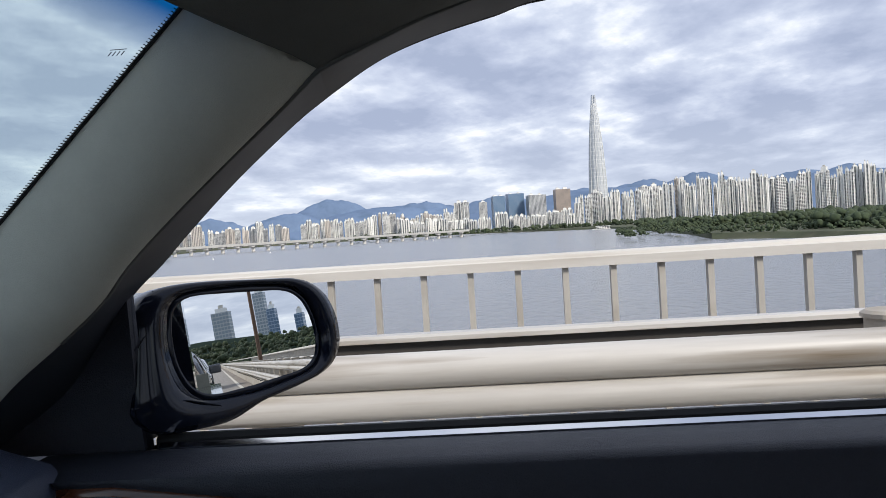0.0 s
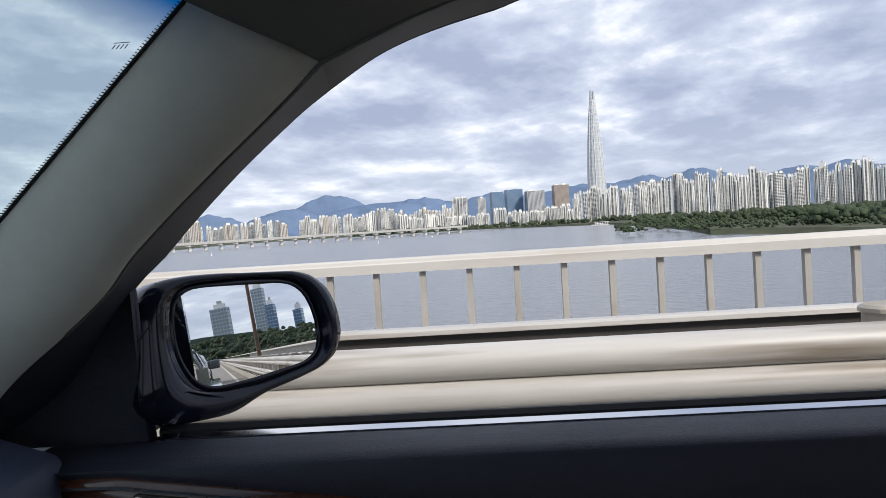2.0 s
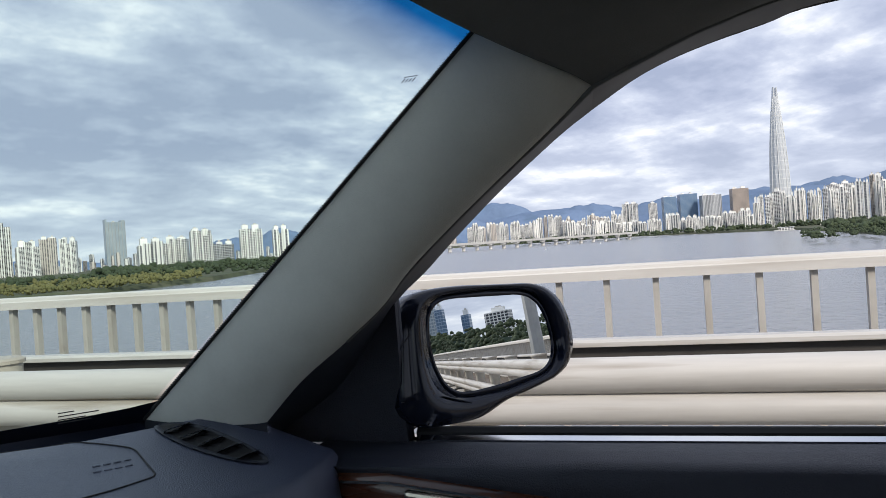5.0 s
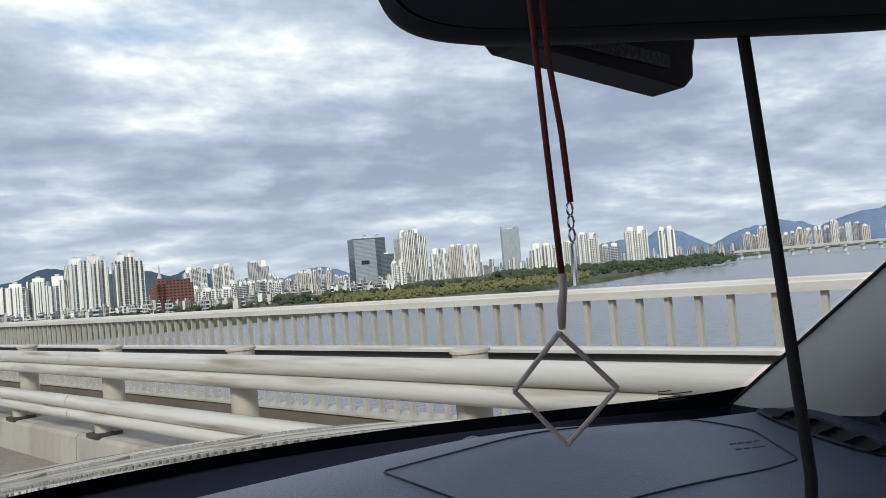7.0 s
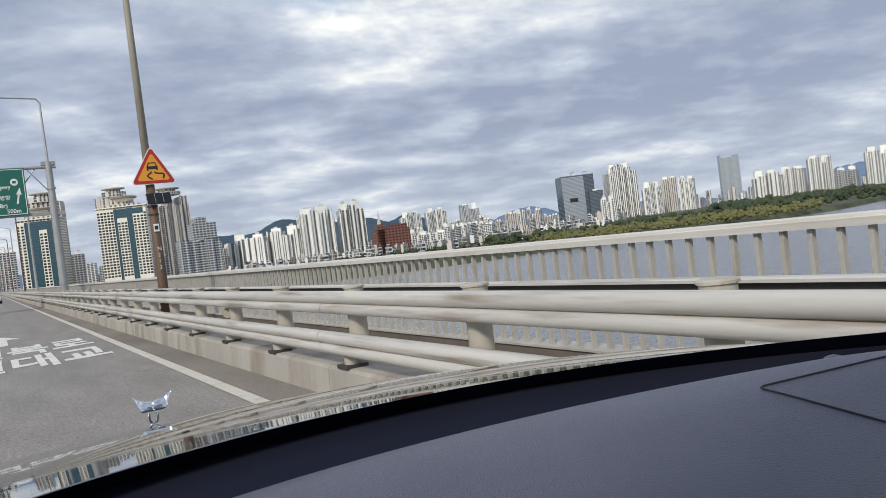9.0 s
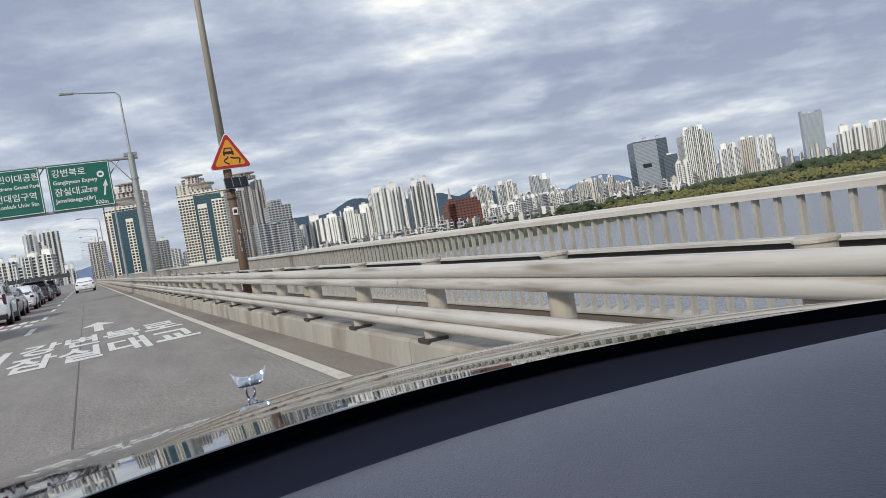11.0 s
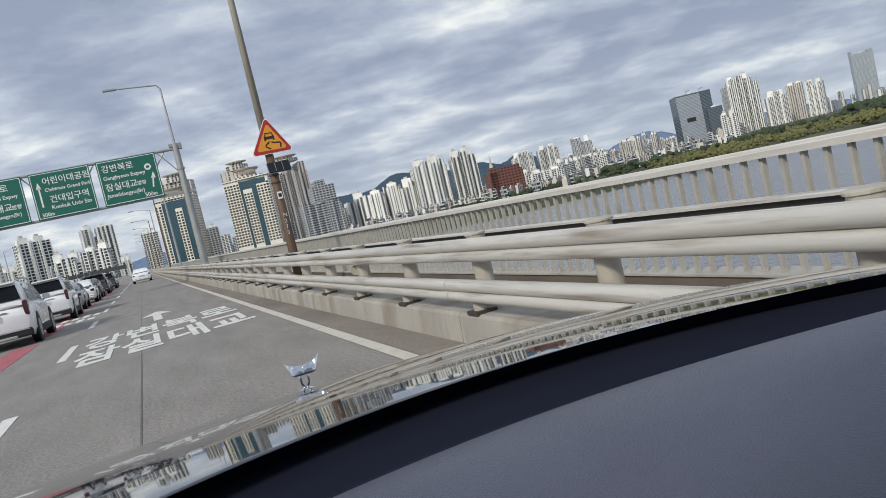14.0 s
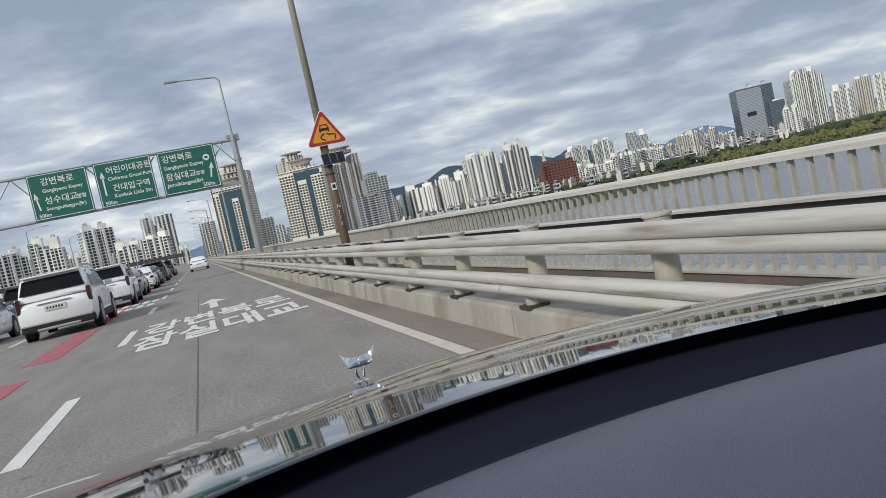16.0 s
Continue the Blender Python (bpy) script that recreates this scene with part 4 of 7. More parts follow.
def traffic_car(name, label, paint, x, y, suv=True):
    """Car whose rear middle stands at (x, y), heading along the bridge."""
    c = thing(name, label, "car", pose(x, y, 0), "cars in the traffic queue")
    W = 0.97 if suv else 0.91
    H, belt = (1.74, 1.08) if suv else (1.46, 0.95)
    L = 4.9 if suv else 4.75

    def ring(yy, zb, zt, w, wt):
        half = [(w * 0.90, zb), (w * 0.99, zb + 0.18), (w, lerp(zb, zt, 0.5)), (w * 0.985, zt - 0.12), (wt, zt - 0.015), (wt * 0.6, zt)]
        return [(a, yy, b) for a, b in half] + [(-a, yy, b) for a, b in half[::-1]]
    bm = loft([(0.0, 0.42, belt - 0.18, W * 0.90, W * 0.82), (0.06, 0.30, belt - 0.08, W * 0.96, W * 0.88), (0.30, 0.24, belt, W, W * 0.94),
               (1.2, 0.22, belt + 0.02, W, W * 0.95), (L - 1.5, 0.22, belt, W, W * 0.95), (L - 0.9, 0.22, belt - 0.04, W * 0.99, W * 0.90),
               (L - 0.3, 0.24, belt - 0.16, W * 0.95, W * 0.84), (L, 0.36, belt - 0.36, W * 0.84, W * 0.74)], ring)
    part("body", bm, paint, c, "", True)

    def cabin(yy, zt, w, wt):
        half = [(w, belt - 0.03), (lerp(w, wt, 0.7), lerp(belt, zt, 0.72)), (wt, zt - 0.07), (wt * 0.86, zt - 0.01), (wt * 0.4, zt)]
        return [(a, yy, b) for a, b in half] + [(-a, yy, b) for a, b in half[::-1]]
    if suv:
        st = [(0.10, belt + 0.06, W * 0.90, W * 0.86), (0.26, belt + 0.36, W * 0.93, W * 0.82), (0.44, H - 0.04, W * 0.94, W * 0.78), (1.4, H, W * 0.95, W * 0.78),
              (2.9, H - 0.05, W * 0.95, W * 0.77), (3.35, belt + 0.36, W * 0.95, W * 0.80), (3.9, belt, W * 0.94, W * 0.86)]
    else:
        st = [(0.55, belt, W * 0.90, W * 0.84), (1.05, belt + 0.34, W * 0.93, W * 0.76), (1.45, H - 0.03, W * 0.94, W * 0.72), (2.1, H, W * 0.95, W * 0.72),
              (2.9, H - 0.04, W * 0.95, W * 0.72), (3.3, belt + 0.30, W * 0.95, W * 0.77), (3.8, belt, W * 0.94, W * 0.85)]
    part("cabin", loft(st, cabin), paint, c, "", True)
    # panes
    y0, z0, y1, z1 = (0.145, belt + 0.15, 0.395, H - 0.13) if suv else (0.62, belt + 0.05, 1.33, H - 0.14)
    bm = bmesh.new()
    w0, w1 = W * (0.82 if suv else 0.78), W * (0.73 if suv else 0.62)
    bm.faces.new([bm.verts.new(v) for v in ((-w0, y0 - 0.03, z0), (w0, y0 - 0.03, z0), (w1, y1 - 0.03, z1), (-w1, y1 - 0.03, z1))])
    bmesh.ops.solidify(bm, geom=bm.faces[:], thickness=0.012)
    part("rear_window", bm, M_CARGLASS, c)
    for s in (-1, 1):
        for a, b in (((0.75, 1.75), (1.85, 3.0)) if suv else ((1.3, 2.05), (2.13, 3.0))):
            bm = bmesh.new()
            zz = H - 0.13
            q = [(s * (W * 0.955), a - (0.0 if suv else 0.25), belt + 0.05), (s * (W * 0.955), b + 0.25, belt + 0.05), (s * (W * 0.80 + 0.005), b - 0.12, zz), (s * (W * 0.80 + 0.005), a + 0.05, zz)]
            bm.faces.new([bm.verts.new(v) for v in q])
            bmesh.ops.solidify(bm, geom=bm.faces[:], thickness=0.014)
            part("side_window", bm, M_CARGLASS, c)
        inner, outer = (0.83, 0.955) if suv else (0.70, 0.93)
        lamp = boxed(min(s * W * inner, s * W * outer), max(s * W * inner, s * W * outer), -0.002 if suv else -0.012, 0.26, belt - (0.30 if suv else 0.24), belt + (0.10 if suv else -0.10), 0.03)
        part("tail_lamp", lamp, M_TAIL, c)
        part("door_mirror", boxed(min(s * W, s * (W + 0.2)), max(s * W, s * (W + 0.2)), 3.0, 3.12, belt - 0.02, belt + 0.13, 0.03), paint, c)
        part("handle", boxed(min(s * W, s * (W + 0.02)), max(s * W, s * (W + 0.02)), 1.9, 2.1, belt - 0.14, belt - 0.10), M_CHROME, c)
        for wy in (0.95, L - 1.0):
            bm = bmesh.new()
            r = 0.37 if suv else 0.33
            tube(bm, [(s * (W - 0.22), wy, r), (s * (W - 0.20), wy, r), (s * (W - 0.01), wy, r), (s * (W + 0.01), wy, r)], [r - 0.03, r, r, r - 0.04], 22)
            wheel = part("tyre", bm, M_RUBBER, c)
            part("rim", tubed([(s * (W - 0.01), wy, r), (s * (W + 0.016), wy, r)], r * 0.66, 14), M_LAMP_GREY, wheel)
            part("wheel_arch", tubed([(s * (W - 0.05), wy, r + 0.01), (s * (W + 0.004), wy, r + 0.01)], r + 0.07, 22), M_RUBBER, c)
    if suv:
        part("bumper", boxed(-W * 0.93, W * 0.93, -0.045, 0.20, 0.25, 0.46, 0.05), M_RUBBER, c, "black plastic lower bumper")
        part("bumper_trim", boxed(-W * 0.88, W * 0.88, -0.062, -0.03, 0.425, 0.455, 0.008), M_LAMP_GREY, c)
        part("skid_plate", boxed(-W * 0.55, W * 0.55, -0.058, 0.0, 0.26, 0.33, 0.02), M_LAMP_GREY, c)
        part("roof_spoiler", boxed(-W * 0.74, W * 0.74, 0.26, 0.62, H - 0.075, H - 0.025, 0.02), paint, c)
        part("tailgate_strip", boxed(-0.42, 0.42, -0.03, 0.06, belt - 0.14, belt - 0.115, 0.005), M_CHROME, c)
        for s in (-1, 1):
            part("side_cladding", boxed(min(s * W * 0.97, s * W * 1.005), max(s * W * 0.97, s * W * 1.005), 1.4, L - 1.45, 0.22, 0.42, 0.015), M_RUBBER, c)
    else:
        part("bumper", boxed(-W * 0.86, W * 0.86, -0.05, 0.12, 0.34, 0.52, 0.03), paint, c)
        part("bumper_trim", boxed(-W * 0.80, W * 0.80, -0.06, -0.04, 0.44, 0.465), M_CHROME, c)
    pl = part("number_plate", boxed(-0.26, 0.26, -0.03, 0.02, belt - 0.33, belt - 0.20), M_PLATE, c)
    for k in range(6):
        part("plate_bar", boxed(-0.20 + 0.07 * k, -0.16 + 0.07 * k, -0.033, -0.03, belt - 0.295, belt - 0.235), M_SIGN_BLACK, pl)
    part("rear_wiper" if suv else "high_brake_lamp", boxed(-0.2, 0.2, y0 - 0.05, y0 - 0.035, z0 + 0.02, z0 + 0.035) if suv else boxed(-0.15, 0.15, y1 - 0.05, y1 - 0.03, z1 - 0.02, z1 + 0.01), M_RUBBER if suv else M_TAIL, c)
    for s in (-1, 1):
        part("exhaust", tubed([(s * 0.6, -0.02, 0.3), (s * 0.6, 0.2, 0.3)], 0.04, 10), M_CHROME, c)
        if suv:
            part("roof_rail", tubed([(s * W * 0.74, 0.6, H + 0.01), (s * W * 0.74, 1.0, H + 0.04), (s * W * 0.74, 2.6, H + 0.03), (s * W * 0.74, 2.9, H - 0.02)], 0.018, 6), M_LAMP_GREY, c)
    return c


traffic_car("suv", "large white sport utility car in the next lane", M_WHITECAR, -4.02, 22.4)
traffic_car("suv", "white sport utility car in the queue", M_WHITECAR, -3.9, 32.5)
traffic_car("sedan", "silver saloon car in the queue", M_SILVERCAR, -4.0, 41.0, False)
traffic_car("sedan", "white saloon car in the queue", M_WHITECAR, -3.9, 50.0, False)
traffic_car("sedan", "dark grey saloon car in the queue", M_GREYCAR, -4.0, 58.5, False)
traffic_car("suv", "dark grey utility car in the queue", M_GREYCAR, -3.9, 67.0)
traffic_car("sedan", "dark saloon car far ahead in the queue", M_GREYCAR, -4.0, 76.0, False)
traffic_car("suv", "dark utility car far ahead in the queue", M_GREYCAR, -3.9, 86.0)
traffic_car("sedan", "white saloon car far ahead in the queue", M_WHITECAR, -4.0, 96.0, False)
traffic_car("sedan", "white saloon car far ahead in the open lane", M_WHITECAR, -0.4, 84.0, False)
traffic_car("sedan", "white saloon car two lanes over", M_WHITECAR, -7.4, 25.5, False)
for k in range(6):
    traffic_car("sedan" if k % 2 else "suv", "car in the queue two lanes over", (M_GREYCAR, M_WHITECAR, M_SILVERCAR)[k % 3], -7.4, 36.0 + 10.5 * k, k % 2 == 0)
for k, (x, y, p) in enumerate(((-0.2, -16, M_GREYCAR), (-3.9, -13, M_WHITECAR), (-3.9, -22, M_SILVERCAR), (-0.3, -27, M_WHITECAR), (-3.9, -32, M_GREYCAR),
                               (-0.3, -38, M_WHITECAR), (-3.9, -44, M_WHITECAR), (-7.4, -20, M_WHITECAR), (-7.4, -34, M_GREYCAR))):
    traffic_car("sedan", "car queuing behind on the bridge", p, x, y, False)


# ---- distance: hills, towns, trees, the far bridge ----
def hill(az, d, el, half, seed, mat=M_HILL, label="wooded mountain with blue haze in its colour"):
    """Ridge with a rough crest, seen as half degrees wide on each side of its peak."""
    h = d * math.tan(radians(el)) - LAND_Z + 1.2
    w = d * math.tan(radians(half))

    def f(u, v):
        a, b = (u - 0.5) * 4.4, (v - 0.5) * 2.0
        k = math.exp(-0.85 * a * a) * max(0.0, 1 - b * b) ** 1.3
        k *= 1 + 0.10 * noise.noise((a * 1.8 + seed, b * 2, seed)) + 0.06 * noise.noise((a * 6, b * 6, seed)) + 0.035 * noise.noise((a * 19, b * 9, seed))
        return (a * w, b * w * 0.45, h * max(k, 0) - 6)
    bm = grid(f, 80, 12)
    ob = part("hill", bm, mat, None, "", True)
    ob.matrix_world = Matrix.Translation(place(az, d, LAND_Z)) @ pose(0, 0, 0, 0, 0, -az)
    return tagged(ob, label, "mountain", kind="structure")


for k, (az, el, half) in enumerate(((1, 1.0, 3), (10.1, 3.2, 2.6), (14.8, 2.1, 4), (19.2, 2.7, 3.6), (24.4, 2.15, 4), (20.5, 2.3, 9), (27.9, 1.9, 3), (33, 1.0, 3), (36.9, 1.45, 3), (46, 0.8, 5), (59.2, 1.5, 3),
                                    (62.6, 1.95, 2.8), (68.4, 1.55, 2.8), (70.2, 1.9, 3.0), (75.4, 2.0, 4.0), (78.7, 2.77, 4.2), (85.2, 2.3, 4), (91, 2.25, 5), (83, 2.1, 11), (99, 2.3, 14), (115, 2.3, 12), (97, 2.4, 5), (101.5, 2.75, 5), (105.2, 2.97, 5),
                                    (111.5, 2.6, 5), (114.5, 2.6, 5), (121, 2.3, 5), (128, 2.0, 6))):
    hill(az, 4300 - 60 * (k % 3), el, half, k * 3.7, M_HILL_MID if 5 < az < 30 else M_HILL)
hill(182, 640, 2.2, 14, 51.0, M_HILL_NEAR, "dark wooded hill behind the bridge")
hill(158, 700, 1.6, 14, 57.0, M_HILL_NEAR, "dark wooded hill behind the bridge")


def tower_block(az0, az1, el, d, wall, ribs=0, roof=2, turn=0.0, depth=0.6, label="pale high-rise apartment block", name="apartment_building"):
    az = (az0 + az1) / 2
    w = d * (math.tan(radians(az1 - az)) * 2)
    h = d * math.tan(radians(el)) - LAND_Z + 1.2
    dp = max(12.0, w * depth)
    b = thing(name, label, "building", Matrix.Translation(place(az, d, LAND_Z)) @ pose(0, 0, 0, 0, 0, -az + turn))
    bm = bmesh.new()
    ribs_bm = bmesh.new()
    steps = random.Random(int(az * 1000))
    if ribs:
        # a slab of stair cores and flats: stepped in height and depth, with pale piers between
        for k in range(ribs):
            x0, x1 = -w / 2 + w * k / ribs, -w / 2 + w * (k + 1) / ribs
            back, top = steps.choice((0.0, 0.0, 0.10, 0.2)) * dp, h * (1 - steps.choice((0.0, 0.0, 0.03, 0.07, 0.14)))
            box(bm, x0, x1, -dp / 2 + back, dp / 2, 0, top)
            r = (x1 - x0) * 0.11
            box(ribs_bm, x0 - r, x0 + r, -dp / 2 + back - 1.8, -dp / 2 + back, 0, top + 1.5)
        for sx in (-1, 1):
            box(ribs_bm, min(sx * w / 2, sx * (w / 2 + 0.6)), max(sx * w / 2, sx * (w / 2 + 0.6)), -dp * 0.5, -dp * 0.2, 0, h * 0.86)
        tagged(part("wall_ribs", ribs_bm, M_WHITEWALL if wall in (F_WHITE, F_STRIPE) else wall, b), kind="stuff")
    else:
        box(bm, -w / 2, w / 2, -dp / 2, dp / 2, 0, h)
    part("wall", bm, wall, b)
    rnd = random.Random(int(az * 100) + int(d))
    for k in range(roof):
        x = -w / 2 + w * (k + 0.5) / max(1, roof)
        r = min(w / roof * 0.3, 7.0)
        z = h + rnd.uniform(3, 7)
        part("roof_house", boxed(x - r, x + r, -r * 0.8 + dp * 0.15, r * 0.8 + dp * 0.15, h * 0.86, z), M_WHITEWALL, b)
        part("tank_house", boxed(x - r * 0.45, x + r * 0.35, -r * 0.4 + dp * 0.15, r * 0.4 + dp * 0.15, z, z + rnd.uniform(1.5, 4)), M_ROOFBOX, b)
    return b, w, h, dp


def town_row(az0, az1, d0, d1, el0, el1, n, walls, seed, label, ribs=4):
    rnd = random.Random(seed)
    for k in range(n):
        a = lerp(az0, az1, (k + rnd.uniform(-0.2, 0.2)) / max(1, n - 1))
        d = rnd.uniform(d0, d1)
        wdeg = (az1 - az0) / n * rnd.uniform(0.65, 1.5)
        tower_block(a - wdeg / 2, a + wdeg / 2, rnd.uniform(el0, el1), d, rnd.choice(walls), ribs if rnd.random() < 0.7 else 0, rnd.choice((1, 2, 2)), rnd.uniform(-25, 25), 0.5, label)


def far_town(rows, walls, label):
    """Low blocks too many to count, one mesh for each kind of wall."""
    meshes = [bmesh.new() for _ in walls]
    for az0, az1, d0, d1, el0, el1, n, seed in rows:
        rnd = random.Random(seed)
        for k in range(n):
            az, d = lerp(az0, az1, (k + rnd.random()) / n), rnd.uniform(d0, d1)
            h = max(6.0, d * math.tan(radians(rnd.uniform(el0, el1))) - LAND_Z + 1.2)
            w, dp = d * math.tan(radians((az1 - az0) / n)) * rnd.uniform(0.4, 1.1), rnd.uniform(10, 18)
            m = Matrix.Translation(place(az, d, LAND_Z)) @ pose(0, 0, 0, 0, 0, -az + rnd.uniform(-25, 25))
            bm = rnd.choice(meshes)
            one = bmesh.new()
            box(one, -w / 2, w / 2, -dp / 2, dp / 2, 0, h)
            box(one, -w * 0.2, w * 0.25, -dp * 0.2, dp * 0.3, h, h + rnd.uniform(1.5, 3.0))
            bmesh.ops.transform(one, matrix=m, verts=one.verts)
            tmp = bpy.data.meshes.new("tmp_block")
            one.to_mesh(tmp)
            one.free()
            bm.from_mesh(tmp)
            bpy.data.meshes.remove(tmp)
    for bm, wall in zip(meshes, walls):
        tagged(part("far_town", bm, wall), label, "buildings", kind="stuff")


# landmark blocks: from, to, top elevation, distance
LABEL = "white high-rise apartment block by the river"
for az0, az1, el, d, wall, ribs, turn, lab in (
        (-12.6, -10.6, 2.9, 900, F_WHITE, 4, 12, LABEL), (-10.3, -8.3, 3.3, 900, F_WHITE, 4, -15, LABEL), (-7.2, -5.2, 3.4, 950, F_WHITE, 3, 20, LABEL),
        (-5.4, -3.5, 1.9, 900, F_WHITE, 5, -10, LABEL), (-3.2, -1.2, 3.5, 1500, F_STRIPE, 4, 10, LABEL), (-3.4, -1.6, 2.1, 950, F_WHITE, 4, -20, LABEL),
        (0.5, 1.6, 2.4, 1300, F_WHITE, 0, 0, LABEL), (4.4, 5.6, 1.8, 1300, F_GREY, 0, 10, "grey apartment block far off"),
        (9.5, 10.9, 1.0, 1150, F_GREY, 3, 10, "grey apartment block far off"), (13.9, 15.4, 1.1, 1500, F_WHITE, 3, 10, LABEL),
        (15.2, 17.8, 1.6, 1190, F_STRIPE, 6, -8, LABEL), (17.9, 20.2, 1.8, 1190, F_STRIPE, 6, -8, LABEL),
        (20.2, 22.6, 3.0, 1180, F_TWIN, 4, 18, "tall white twin apartment tower"), (23.1, 24.9, 3.05, 1200, F_TWIN, 3, 18, "tall white twin apartment tower"),
        (27.6, 29.1, 2.0, 2300, F_WHITE, 4, 12, LABEL), (29.5, 31.0, 2.0, 2350, F_WHITE, 4, 12, LABEL), (28.4, 31.2, 0.3, 1500, F_WHITE, 6, -8, LABEL),
        (32.1, 33.5, 2.05, 2600, F_GREY, 2, 0, "grey high-rise tower far off"),
        (42.4, 43.4, 1.2, 1500, F_WHITE, 3, 10, LABEL), (42.9, 45.0, 3.5, 2450, F_TWIN, 5, 22, "tall white apartment tower"),
        (45.4, 46.7, 1.9, 2400, F_WHITE, 3, 12, LABEL), (46.8, 47.8, 2.1, 2500, F_PINK, 2, 0, LABEL), (48.0, 49.0, 2.0, 2500, F_WHITE, 3, -12, LABEL),
        (52.8, 54.4, 1.5, 1600, F_STRIPE, 5, 12, LABEL), (54.5, 56.1, 1.6, 1650, F_WHITE, 4, -14, LABEL), (56.3, 57.7, 2.05, 1600, F_WHITE, 4, 12, LABEL),
        (57.9, 59.2, 1.1, 1700, F_GREY, 3, -8, LABEL), (59.7, 61.2, 2.15, 1650, F_WHITE, 4, 10, LABEL), (62.0, 63.1, 1.9, 1700, F_STRIPE, 3, 10, LABEL)):
    tower_block(az0, az1, el, d, wall, ribs, 2, turn, 0.6, lab)

# dark office block with a paler front slab and rooftop cranes
b, w, h, dp = tower_block(39.5, 41.9, 3.15, 2400, F_DARK, 0, 1, 16, 0.7, "dark glass office block with rooftop cranes", "office_building")
part("front_slab", boxed(-w / 2, w * 0.18, -dp / 2 - 2, -dp / 2, 0, h - 4), F_STEEL, b)
part("sign_band", boxed(-w * 0.30, -w * 0.05, -dp / 2 - 2.6, -dp / 2 - 2, h * 0.45, h * 0.53), M_SIGN_BLACK, b)
for x in (-0.1, 0.3):
    part("crane", tubed([(w * x, 0, h), (w * x, 0, h + 9), (w * x + 12, 0, h + 12)], 0.7, 6), M_DARKSTEEL, b)
tower_block(41.6, 42.6, 1.9, 2380, F_DARK, 0, 1, 10, 0.8, "lower dark glass office block", "office_building")
b, w, h, dp = tower_block(50.75, 52.0, 2.95, 3300, F_PALEGLASS, 0, 1, 10, 0.7, "blue glass office tower", "office_building")
part("top_fin", boxed(-w / 2, -w / 2 + 6, -dp / 2, dp / 2, h, h + 12), F_PALEGLASS, b)
part("top_fin", boxed(w / 2 - 14, w / 2, -dp / 2, dp / 2, h, h + 8), F_PALEGLASS, b)
for k in range(7):
    part("mullion", boxed(lerp(-w / 2, w / 2, k / 6) - 0.9, lerp(-w / 2, w / 2, k / 6) + 0.9, -dp / 2 - 1.6, -dp / 2, 0, h + 2), M_LAMP_GREY, b)

# towers with a saucer roof near the bridge end
WINDOW = bmesh.new()
box(WINDOW, -1.55, 1.55, -0.25, 0.1, 0.0, 2.45)
WINDOW_MESH = bpy.data.meshes.new("window")
WINDOW.to_mesh(WINDOW_MESH)
WINDOW.free()
WINDOW_MESH.materials.append(M_WINDOW)


